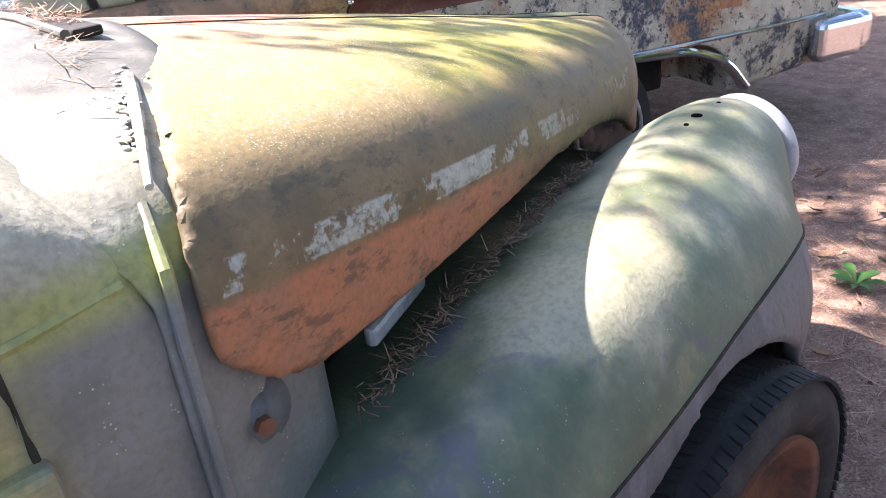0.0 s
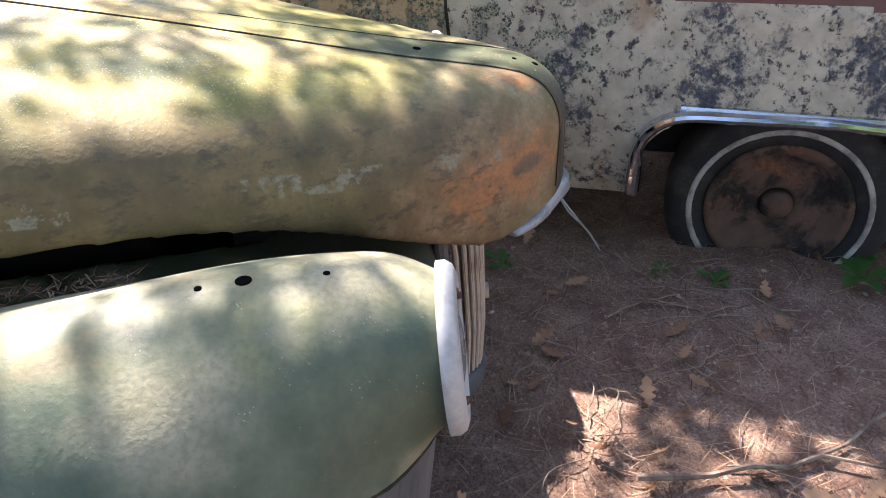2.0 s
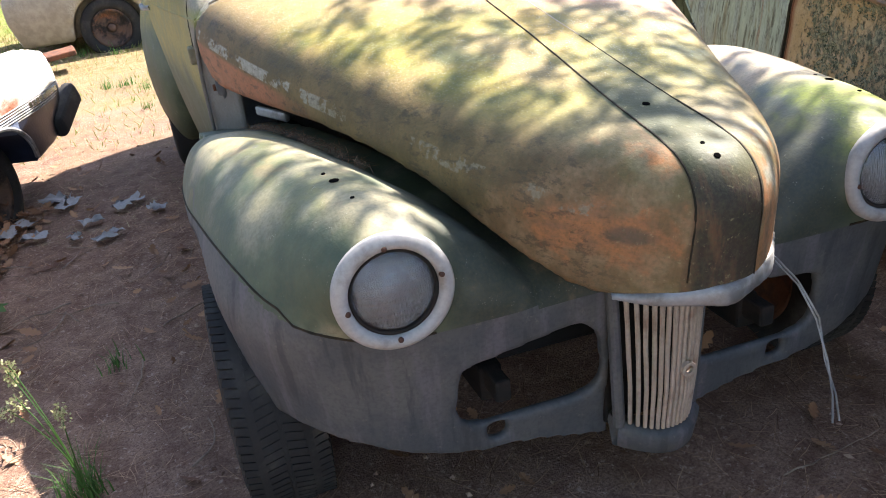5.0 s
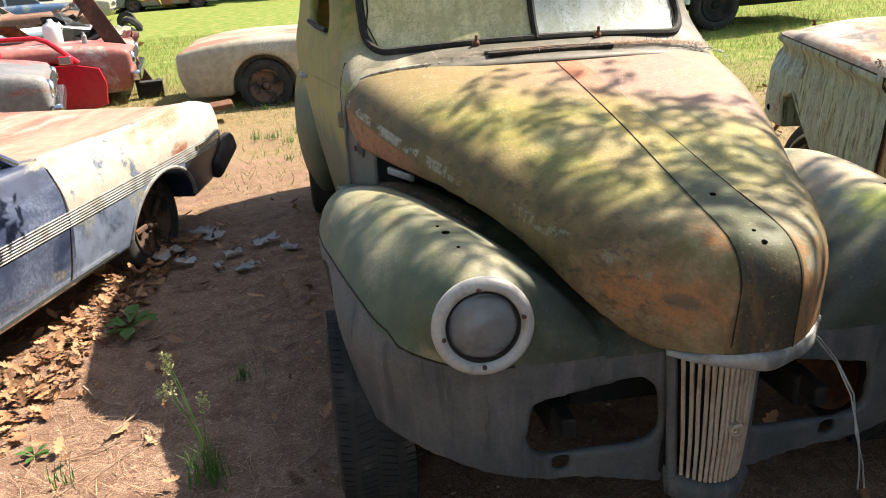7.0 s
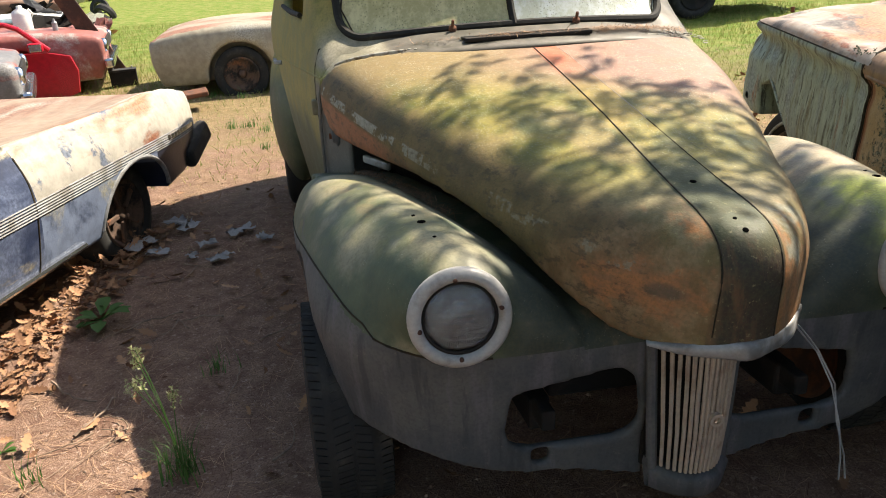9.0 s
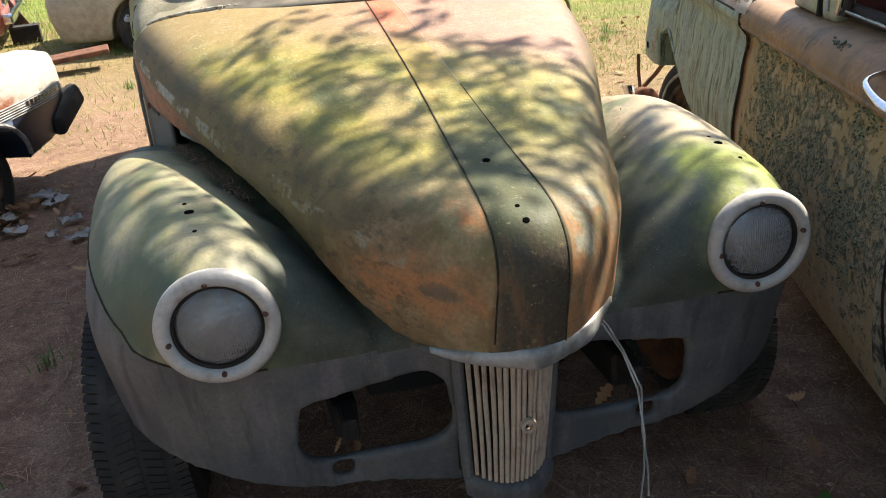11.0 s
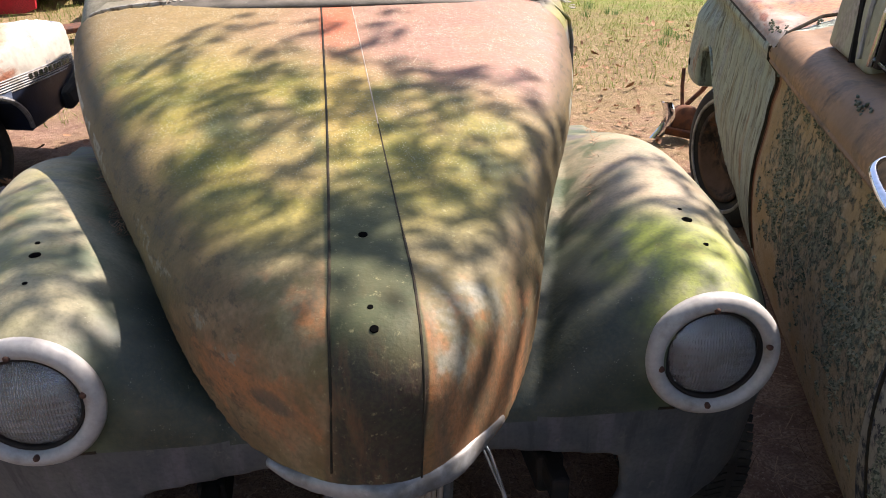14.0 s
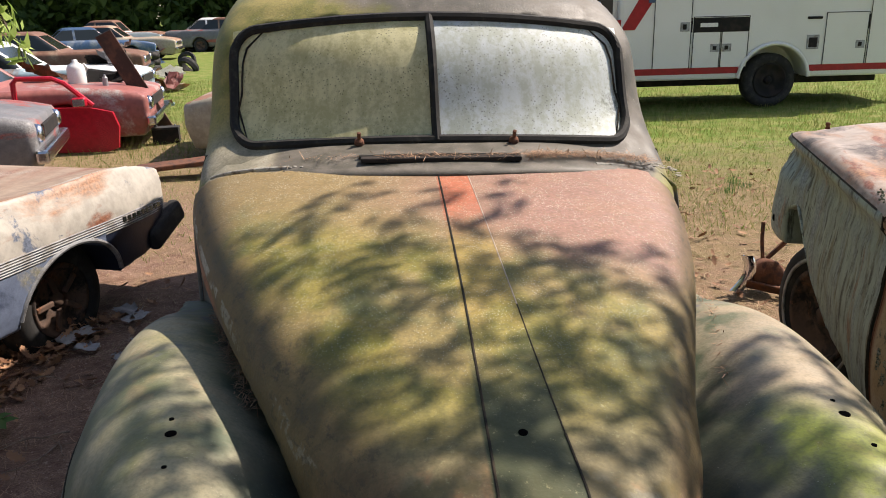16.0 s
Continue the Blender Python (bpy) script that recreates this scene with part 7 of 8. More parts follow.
# ambulance ---------------------------------------------------------------------------------
def ambulance():
    """A box ambulance, its side on y = 0, its nose towards -x."""
    a = thing("ambulance", pose(3.63, 11.2, 0.0, 0, 0, -1.5), "white box ambulance with red stripes parked on grass", "ambulance")

    def shell(x, y, z):
        d = rect2(x, y - 1.1, 2.275, 0.0, 4.60, 2.2, 0.04)
        d = np.maximum(d, np.maximum(z - 2.95, 0.47 - z))
        arch = 0.58 - np.hypot(x - 2.50, z - 0.42)
        return np.maximum(d, np.where(y < 0.45, arch, -9))

    v, f = iso(shell, (-0.1, -0.05, 0.4), (5.0, 2.3, 3.0), 0.04)
    part("box_body", mesh_of(v, f, False), WHITEP, a)

    def cab(x, y, z):
        hood = np.maximum(z - interp(x, (-1.7, -1.5, -0.75, 0.0), (0.95, 1.12, 1.25, 1.3)), 0.47 - z)
        top = np.maximum(np.maximum(z - 2.05, -(x + 0.80 - (z - 1.2) * 0.52)), 1.0 - z)
        d = smin(np.maximum(hood, np.maximum(-1.72 - x, x)), np.maximum(top, x), 0.05)
        d = smax(d, np.abs(y - 1.1) - 0.98, 0.08)
        arch = 0.46 - np.hypot(x + 0.95, z - 0.42)
        return np.maximum(d, np.where(np.abs(y - 1.1) > 0.55, arch, -9))

    v, f = iso(cab, (-1.8, 0.0, 0.4), (0.02, 2.2, 2.15), 0.035)
    split_parts(v, f, [("cab_glass", lambda x, y, z: (z > 1.32) & (z < 1.92) & (x < -0.10) & (x > -0.62 + (z - 1.3) * 0.45) & (y < 0.5), DARK_GLASS, ""),
                       ("windscreen", lambda x, y, z: (z > 1.30) & (z < 1.95) & (x < -0.35) & (np.abs(y - 1.1) < 0.85), DARK_GLASS, ""),
                       ("cab_body", lambda x, y, z: z > -9, WHITEP, "")], a)

    def plate(name, x0, x1, z0, z1, mat, out=0.006, lab=""):
        return part(name, box((x1 - x0, out * 2, z1 - z0), ((x0 + x1) / 2, -0.0, (z0 + z1) / 2), min(0.004, out * 0.5)), mat, a, lab)

    plate("upper_stripe", 0.55, 4.55, 2.00, 2.19, STRIPE)
    part("slant_stripe", prism([(0.0, 1.26), (0.22, 1.26), (0.82, 2.19), (0.55, 2.19)], -0.008), STRIPE, a)
    plate("front_stripe", -1.0, 0.0, 1.26, 1.42, STRIPE)
    plate("lower_stripe", 0.0, 1.93, 0.56, 0.66, STRIPE)
    plate("lower_stripe", 3.08, 4.54, 0.56, 0.66, STRIPE)
    plate("black_band", 0.55, 1.14, 1.20, 1.42, BLACK)
    plate("black_band", 3.30, 4.55, 1.20, 1.42, BLACK)
    for x0, x1, z0, z1 in ((0.52, 1.12, 0.66, 2.0), (1.15, 1.60, 0.66, 1.44), (1.61, 2.05, 0.66, 1.44), (3.28, 3.98, 0.66, 1.46), (4.00, 4.54, 0.66, 2.0)):
        d = plate("locker_door", x0, x1, z0, z1, WHITEP, 0.010)
        for q in ((x0, x0 + 0.012, z0, z1), (x1 - 0.012, x1, z0, z1), (x0, x1, z1 - 0.012, z1)):
            part("door_edge", box((q[1] - q[0], 0.006, q[3] - q[2]), ((q[0] + q[1]) / 2, -0.011, (q[2] + q[3]) / 2)), RUBBER, d)
    plate("black_band", 1.15, 2.05, 1.20, 1.42, BLACK, 0.014)
    plate("sign_bars", 1.26, 1.54, 1.28, 1.34, WHITEP, 0.018)
    for x in (0.94, 1.44, 1.63, 3.80):
        plate("latch", x, x + 0.15, 0.90 if x > 1 else 1.22, 1.02 if x > 1 else 1.36, ALLOY, 0.016)
        plate("latch_handle", x + 0.04, x + 0.10, 0.93 if x > 1 else 1.25, 0.99 if x > 1 else 1.33, BLACK, 0.02)
    plate("vent", 3.00, 3.20, 0.90, 1.12, ALLOY, 0.012)
    plate("vent_hole", 3.03, 3.17, 0.93, 1.08, BLACK, 0.016)
    plate("side_marker", 2.98, 3.22, 1.36, 1.40, BLACK, 0.012)
    plate("blue_lamp", 0.42, 0.52, 1.66, 1.78, BLUEP, 0.03)
    for x in (0.05, 0.85, 2.95, 4.2):
        part("warning_lamp", box((0.24, 0.06, 0.15), (x + 0.12, -0.02, 2.40), 0.02), STRIPE, a)
    part("arch_trim", tube([(2.50 + 0.58 * math.cos(t), -0.012, 0.42 + 0.58 * math.sin(t)) for t in np.linspace(0.1, 3.04, 24)], 0.03, 8), WHITEP, a)
    part("step", box((0.5, 1.8, 0.06), (4.78, 1.1, 0.50), 0.01), ALLOY, a)
    part("tail_lamp", box((0.06, 0.14, 0.12), (4.58, 0.12, 0.62), 0.02), STRIPE, a)
    part("underbody", box((4.3, 1.8, 0.14), (2.25, 1.2, 0.42), 0.02), BLACK, a)
    part("wheel_well", box((1.2, 0.06, 0.65), (2.5, 0.48, 0.72), 0.01), BLACK, a)
    part("mirror", box((0.10, 0.16, 0.30), (-0.42, -0.12, 1.55), 0.03), WHITEP, a)
    part("roof_pod", box((0.45, 1.4, 0.24), (-0.25, 1.1, 2.16), 0.06), WHITEP, a)
    wheel(pose(2.50, 0.20, 0.42, 0, 0, -90), 0.43, 0.26, RUBBER, BLACK, "black truck wheel", False, a)
    wheel(pose(-0.95, 0.22, 0.40, 0, 0, -90), 0.40, 0.22, RUBBER, DRUM, "black truck wheel", False, a)


ambulance()


# woods, shed and the shading tree -------------------------------------------------------------
def leaf_cloud(n, spread, size, seed, slim=0.45):
    r = np.random.RandomState(seed)
    c = r.normal(size=(n, 3))
    c /= np.linalg.norm(c, axis=1, keepdims=True)
    c *= np.array(spread) * r.uniform(0.35, 1.0, (n, 1))
    a, b = r.normal(size=(n, 3)), r.normal(size=(n, 3))
    a /= np.linalg.norm(a, axis=1, keepdims=True)
    b -= a * (a * b).sum(1, keepdims=True)
    b /= np.linalg.norm(b, axis=1, keepdims=True)
    s = size * r.uniform(0.6, 1.3, (n, 1))
    v = np.stack([c - a * s, c + b * s * slim, c + a * s, c - b * s * slim], 1).reshape(-1, 3)
    return v, np.arange(4 * n).reshape(-1, 4)


def leaf_material(name, a, b):
    k = Mat(name, 0.55, 0.0, 0.3)
    c = k.mix(k.island(), a, b)
    k.color(c)
    tr = k.t.nodes.new("ShaderNodeBsdfTranslucent")
    mx = k.t.nodes.new("ShaderNodeMixShader")
    mx.inputs[0].default_value = 0.35
    out = k.t.nodes["Material Output"]
    k.link(c, tr.inputs["Color"])
    k.link(k.b.outputs[0], mx.inputs[1])
    k.link(tr.outputs[0], mx.inputs[2])
    k.link(mx.outputs[0], out.inputs["Surface"])
    return k.m


LEAF = leaf_material("woodland leaves", (0.035, 0.075, 0.015), (0.12, 0.19, 0.04))
BRIGHT_LEAF = leaf_material("fresh green leaves", (0.20, 0.32, 0.06), (0.40, 0.50, 0.14))
BARK = worn("grey-brown bark", (0.10, 0.075, 0.055), (0.05, 0.04, 0.03), 12.0, rough=0.95, bump=0.8)
rnd = random.Random(4)


def crown_mesh(seed, clumps, height, radius, leaves, size):
    vs, fs, n0 = [], [], 0
    r = random.Random(seed)
    for c in range(clumps):
        a, q = r.uniform(0, 6.28), radius * math.sqrt(r.random())
        zc = r.uniform(0.06, 1.0)
        k = 0.45 + 0.55 * math.sin(math.pi * min(1, zc * 0.75 + 0.2))
        v, f = leaf_cloud(leaves, (radius * 0.34, radius * 0.34, height * 0.10), size, seed * 100 + c)
        vs.append(v + np.array((q * k * math.cos(a), q * k * math.sin(a), zc * height)))
        fs.append(f + n0)
        n0 += len(v)
    return mesh_of(np.concatenate(vs), np.concatenate(fs), False)


CROWNS = [crown_mesh(s, 46, 11.0, 3.8, 150, 0.34) for s in (1, 2, 3)]
TRUNK = finish(tube([(0, 0, -0.2), (0.1, 0, 3), (-0.05, 0.1, 6), (0.0, 0.0, 9.5)], 0.24, 8, taper=0.05))
for i in range(44):
    row = i % 2
    x = -52 + (i // 2) * 4.6 + rnd.uniform(-1.2, 1.2) + row * 2.2
    y = 47 + row * 6 + rnd.uniform(-2, 2) - (max(0, x + 4) * 0.25 if x < 30 else 8)
    if y < 30:
        y = 30 + rnd.uniform(0, 3)
    tr = thing("tree", pose(x, y, -0.3, 0, 0, rnd.uniform(0, 360)), "leafy green tree at the edge of the woods", "tree", "edge of the woods")
    part("trunk", TRUNK, BARK, tr)
    part("crown", CROWNS[i % 3], LEAF, tr)

shed = thing("shed", pose(-25.5, 43, 0.0), "white open shed with a metal roof", "shed")
part("roof", box((7.5, 5, 0.15), (0, 0, 3.1), 0.02, turn=pose(0, 0, 0, 0, 6)), ALLOY, shed)
part("back_wall", box((7, 0.1, 2.6), (0, 2.2, 1.4), 0.01), WHITEP, shed)
for x in (-3.4, 0, 3.4):
    part("post", box((0.14, 0.14, 3.1), (x, -2.2, 1.5), 0.01), WHITEP, shed)
whole("utility_pole", tube([(0, 0, -0.2), (0, 0, 8)], 0.14, 10, taper=0.11), BARK, pose(-18.6, 37.5, 0.0), "brown wooden utility pole", "pole")
for x, y in ((-9.0, 22.0), (-7.2, 24.5), (-16.0, 20.5), (-12.0, 31.0)):
    st = thing("tyre_stack", pose(x, y, 0.0, 0, 0, rnd.uniform(0, 90)), "stack of old tyres in the yard", "tyres", "tyre stacks")
    for k in range(3):
        part("tyre", finish(lathe([(0.20, -0.09), (0.30, -0.10), (0.33, 0.0), (0.30, 0.10), (0.20, 0.09)], 24, close=True), True), RUBBER, st, "", pose(rnd.uniform(-0.03, 0.03), rnd.uniform(-0.03, 0.03), 0.1 + 0.2 * k))
whole("drum", lathe([(0.28, 0), (0.29, 0.01), (0.28, 0.3), (0.29, 0.31), (0.28, 0.6), (0.29, 0.87), (0.0, 0.86)], 24), YELLOWP, pose(-7.4, 41.0, 0.0), "yellow steel drum beside the cars", "drum")


# the tree whose boughs shade the cars; its sprays hang between them and the sun
def spray(seed, length=1.3, twigs=9, leaves=27, size=0.05):
    """A flat bough with side twigs and leaves: vertices, faces of leaves, and the wood."""
    r = random.Random(seed)
    q = np.random.RandomState(seed)
    lv, wood = [], bmesh.new()
    main = [Vector((t * length - length / 2, 0.06 * math.sin(3 * t + seed), 0.05 * math.sin(2.2 * t + seed * 2))) for t in np.linspace(0, 1, 7)]
    tube(main, 0.014, 5, wood, taper=0.004)
    for k in range(twigs):
        t = (k + 0.6) / twigs
        base = main[min(int(t * 6), 5)].lerp(main[min(int(t * 6) + 1, 6)], t * 6 % 1)
        side = 1 if k % 2 else -1
        ang = r.uniform(0.6, 1.1)
        L = length * r.uniform(0.25, 0.42) * (1.1 - 0.5 * t)
        tip = base + Vector((math.cos(ang), side * math.sin(ang), r.uniform(-0.15, 0.1))) * L
        tube([base, base.lerp(tip, 0.5) + Vector((0, 0, 0.01)), tip], 0.005, 4, wood, taper=0.002)
        for j in range(leaves):
            u = q.uniform(0.15, 1.08)
            c = np.array(base.lerp(tip, u)) + q.normal(size=3) * np.array((0.045, 0.045, 0.03))
            a = np.array((tip - base).normalized()) + q.normal(size=3) * 0.55
            a /= np.linalg.norm(a)
            b = np.cross(a, (q.normal() * 0.35, q.normal() * 0.35, 1.0))
            b /= np.linalg.norm(b)
            s = size * q.uniform(0.6, 1.25)
            lv += [c - a * s, c + b * s * 0.36, c + a * s, c - b * s * 0.36]
    v = np.array(lv)
    return mesh_of(v, np.arange(len(v)).reshape(-1, 4), False), finish(wood)


SPRAYS = [spray(s) for s in range(5)]
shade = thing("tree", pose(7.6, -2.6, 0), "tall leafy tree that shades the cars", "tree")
part("trunk", finish(tube([(0, 0, -0.2), (0.05, 0.1, 2.5), (-0.1, 0.25, 5), (-0.05, 0.3, 8), (0, 0.2, 11)], 0.30, 12, taper=0.07), True), BARK, shade)
rs = random.Random(11)


def hang(p, t, turn, k, size=1.0):
    """A spray whose shadow falls on p, t metres up the sunbeam."""
    at = Vector(p) + SUN_DIR * t - Vector((7.6, -2.6, 0))
    leaf, wood = SPRAYS[k % 5]
    m = pose(*at, rs.uniform(-14, 14), rs.uniform(-14, 14), turn) @ Matrix.Diagonal((size, size, size, 1))
    b = part("bough", wood, BARK, shade, "", m)
    part("leaves", leaf, LEAF, b)
    return at


# sprays over the bonnet (a thin edge of the crown), and more towards the front
for i, (x, y, a) in enumerate(((-0.44, 0.58, 8), (0.36, 0.38, -12), (-0.06, 0.26, 12), (-0.46, 0.12, -10), (0.20, 0.02, 4), (-0.64, 0.44, 160), (0.74, 0.34, 24), (-0.74, 0.16, 170))):
    hang((x, y, 1.0), rs.uniform(3.4, 4.6), a + rs.uniform(-10, 10), i, rs.uniform(0.72, 0.86))
for i, (x, y) in enumerate(((0.3, -0.75), (0.8, -0.7), (1.2, -1.0), (0.5, -1.2), (0.95, -1.35), (0.1, -1.15), (1.4, -0.6))):
    hang((x, y, 0.0), rs.uniform(4.6, 6.0), 55 * i, i, 1.1)
for i in range(30):
    y = -2.8 + 2.9 * rs.random()
    x = rs.uniform(-2.0, 3.4)
    if y > -0.3 or (y > -0.62 and x < 0.6):
        continue
    hang((x, y, 0.3), rs.uniform(4.4, 6.5), rs.uniform(0, 360), i, rs.uniform(0.8, 1.3))
for i in range(80):
    y = rs.uniform(-4.6, -1.2)
    hang((rs.uniform(0.25 + 0.12 * (y + 1.2), 1.8), y, 0.0), rs.uniform(4.4, 6.5), rs.uniform(0, 360), i, rs.uniform(1.0, 1.5))
for k in range(9):
    a = k * 40 + 10
    tip = Vector((-4.2 + 1.4 * math.cos(radians(a)), 2.2 + 2.2 * math.sin(radians(a)), 4.4 + 0.5 * (k % 3)))
    part("limb", finish(tube([(0, 0.2, 3.2 + 0.35 * k), tip * 0.45 + Vector((0, 0, 2.6)), tip], 0.07, 8, taper=0.015), True), BARK, shade)

# unseen trees added behind the view to take away part of the sky
for i, (x, y) in enumerate(((-9.5, -3.0), (-7.5, -9.0), (6.5, -12.0))):
    tr = thing("tree", pose(x, y, -0.1, 0, 0, 70 * i), "tall leafy tree added out of view to block sky light", "tree", "trees behind")
    part("trunk", TRUNK, BARK, tr)
    part("crown", CROWNS[i % 3], LEAF, tr, "", pose(0, 0, 2.2))

# the tree beside the blue car, of which one twig hangs into the view
near = thing("tree", pose(-5.6, 2.3, 0), "leafy tree with a low hanging twig", "tree")
part("trunk", finish(tube([(0, 0, -0.2), (0.1, 0, 2), (0.0, 0.1, 5), (0.1, 0.0, 9)], 0.22, 10, taper=0.08), True), BARK, near)
part("limb", finish(tube([(0.05, 0, 2.7), (1.8, -0.2, 3.1), (3.2, -0.3, 2.9), (3.75, -0.3, 2.45)], 0.06, 8, taper=0.012), True), BARK, near)
lf, wd = spray(21, 0.95, 14, 26, 0.040)
tw = part("twig", wd, BARK, near, "", pose(3.88, -0.32, 2.05, 0, 68, 20))
part("leaves", lf, BRIGHT_LEAF, tw)
part("crown", crown_mesh(7, 40, 6.0, 2.6, 150, 0.11), LEAF, near, "", pose(-0.3, 0, 3.6))


# ground litter and plants -----------------------------------------------------------------------
def scatter_needles():
    r = np.random.RandomState(3)
    n = 30000
    p = np.stack([r.uniform(-3.4, 2.6, n), r.uniform(-2.2, 5.2, n), r.uniform(0.0, 0.012, n)], 1)
    for i in range(n):
        q = Vector((p[i, 0], p[i, 1], 0))
        p[i, 2] += 0.022 * noise.noise(q * 1.3) + 0.010 * noise.noise(q * 5.0) - 0.008
    a = r.uniform(0, 6.283, n)
    L = r.uniform(0.04, 0.12, n)[:, None]
    d = np.stack([np.cos(a), np.sin(a), r.normal(0, 0.10, n)], 1) * L
    w = np.stack([-np.sin(a), np.cos(a), np.zeros(n)], 1) * 0.0011
    bend = np.stack([-np.sin(a), np.cos(a), np.full(n, 0.25)], 1) * L * r.uniform(-0.06, 0.06, n)[:, None]
    v = np.stack([p - w, p + w, p + d * 0.5 + bend + w, p + d + w * 0.4, p + d - w * 0.4, p + d * 0.5 + bend - w], 1).reshape(-1, 3)
    k = np.arange(n)[:, None] * 6
    f = np.concatenate([k + np.array([[0, 1, 2, 5]]), k + np.array([[5, 2, 3, 4]])])
    whole("needle_carpet", mesh_of(v, f, False), NEEDLE, Matrix(), "brown pine needles strewn over the dirt", "pine needles", kind="stuff")


scatter_needles()


def scatter_clods():
    """Crumbs of earth, small stones and bits of bark over the dirt."""
    r = np.random.RandomState(17)
    n = 9000
    p = np.stack([r.uniform(-3.2, 3.4, n), r.uniform(-2.0, 6.2, n)], 1)
    z = np.array([0.022 * noise.noise(Vector((a, b, 0)) * 1.3) + 0.010 * noise.noise(Vector((a, b, 0)) * 5.0) - 0.009 for a, b in p])
    h = 0.0022 + 0.0075 * r.power(0.45, n) ** 3
    a = r.uniform(0, 6.283, n)
    v = []
    for k, (e, f) in enumerate(((1.6, 0.0), (0.0, 1.0), (-1.5, 0.1), (0.1, -1.1))):
        jit = r.uniform(0.7, 1.3, n)
        v.append(np.stack([p[:, 0] + h * jit * (e * np.cos(a) - f * np.sin(a)), p[:, 1] + h * jit * (e * np.sin(a) + f * np.cos(a)), z], 1))
    v.append(np.stack([p[:, 0], p[:, 1], z + h * r.uniform(0.6, 1.2, n)], 1))
    v = np.stack(v, 1).reshape(-1, 3)
    k = np.arange(n)[:, None] * 5
    f = np.concatenate([k + np.array([[0, 1, 4]]), k + np.array([[1, 2, 4]]), k + np.array([[2, 3, 4]]), k + np.array([[3, 0, 4]])])
    m = Mat("earth crumbs and bark", 0.95, 0.0, 0.15)
    m.color(m.mix(m.island(), (0.11, 0.055, 0.035), (0.50, 0.36, 0.27)))
    whole("earth_crumbs", mesh_of(v, f, False), m.m, Matrix(), "crumbs of red earth, stones and bark", "dirt", kind="stuff")


scatter_clods()


def leaf_outline():
    """A lobed oak leaf, 1 long, from its stalk."""
    half = [(0.0, 0.0), (0.10, 0.03), (0.20, 0.15), (0.30, 0.08), (0.40, 0.24), (0.52, 0.11), (0.62, 0.27), (0.74, 0.12), (0.86, 0.16), (1.0, 0.0)]
    return half


def dry_leaves():
    r = random.Random(8)
    bm = bmesh.new()
    half = leaf_outline()
    spots = []
    for i in range(1150):
        t = r.random()
        y = r.uniform(0.1, 3.2)
        x = -1.62 - 0.364 * (3.66 - y) * 0.55 - abs(r.gauss(0, 0.30))
        spots.append((x, y))
    for i in range(420):
        spots.append((r.uniform(-2.2, 1.0), r.uniform(-1.8, 4.0)))
    for i in range(420):
        spots.append((r.uniform(1.0, 4.2), r.uniform(2.4, 6.5)))
    for x, y in spots:
        q = Vector((x, y, 0))
        z = 0.022 * noise.noise(q * 1.3) + 0.010 * noise.noise(q * 5.0) + r.uniform(0.0, 0.03)
        s = r.uniform(0.045, 0.095)
        m = pose(x, y, z, r.gauss(0, 22), r.gauss(0, 22), r.uniform(0, 360))
        curl = r.uniform(0.1, 0.7)
        mid = [bm.verts.new(m @ Vector((u * s, 0, curl * s * (u - 0.5) ** 2))) for u, _ in half]
        for sg in (-1, 1):
            edge = [bm.verts.new(m @ Vector((u * s, sg * w * s, curl * s * ((u - 0.5) ** 2 + 1.6 * w * w)))) for u, w in half[1:-1]]
            for k in range(len(edge) - 1):
                bm.faces.new((mid[k + 1], mid[k + 2], edge[k + 1], edge[k]))
            bm.faces.new((mid[0], mid[1], edge[0]))
            bm.faces.new((mid[-2], mid[-1], edge[-1]))
    k = Mat("dry oak leaves", 0.75, 0.0, 0.25)
    k.color(k.mix(k.island(), (0.15, 0.07, 0.038), (0.42, 0.24, 0.135)))
    whole("fallen_leaves", finish(bm), k.m, Matrix(), "dry brown oak leaves drifted along the car", "leaves", kind="stuff")


dry_leaves()

STICK = worn("bleached grey stick", (0.30, 0.22, 0.16), (0.16, 0.11, 0.08), 20.0, rough=0.9)


def stick(a, b, r0, seed, bend=0.06):
    r = random.Random(seed)
    a, b = Vector((*a, r0 * 0.9)), Vector((*b, r0 * 0.9))
    n = (b - a).cross(Vector((0, 0, 1))).normalized()
    L = (b - a).length
    pts = [a.lerp(b, t) + n * (math.sin(t * 3.1) * bend * L + r.gauss(0, 0.012 * L)) + Vector((0, 0, abs(r.gauss(0, 0.02 * L)))) for t in np.linspace(0, 1, 9)]
    bm = tube(pts, r0, 6, taper=r0 * 0.45)
    if L > 0.35:
        c = pts[5]
        tube([c, c + (b - a) * 0.16 + n * 0.11 * L, c + (b - a) * 0.25 + n * 0.20 * L], r0 * 0.55, 5, bm, taper=r0 * 0.25)
    whole("stick", bm, STICK, Matrix(), "bleached grey stick lying on the dirt", "stick", "fallen sticks")


stick((-0.22, -0.42), (-0.07, -1.12), 0.009, 1, 0.10)
stick((-1.82, 0.97), (-1.71, 1.20), 0.006, 2)
stick((-1.99, 1.40), (-1.78, 1.18), 0.006, 3)
stick((-1.12, 0.62), (-1.06, 0.82), 0.004, 4, 0.2)
rq = random.Random(6)
for i in range(90):
    x, y = rq.uniform(-2.0, 1.0), rq.uniform(-1.7, 2.8)
    if -0.9 < x < 0.85 and y > -0.1:
        x += 1.0 if x > 0 else -0.9
    a = rq.uniform(0, 6.28)
    L = rq.uniform(0.10, 0.34)
    stick((x, y), (x + L * math.cos(a), y + L * math.sin(a)), rq.uniform(0.0018, 0.004), 20 + i, rq.uniform(-0.2, 0.2))

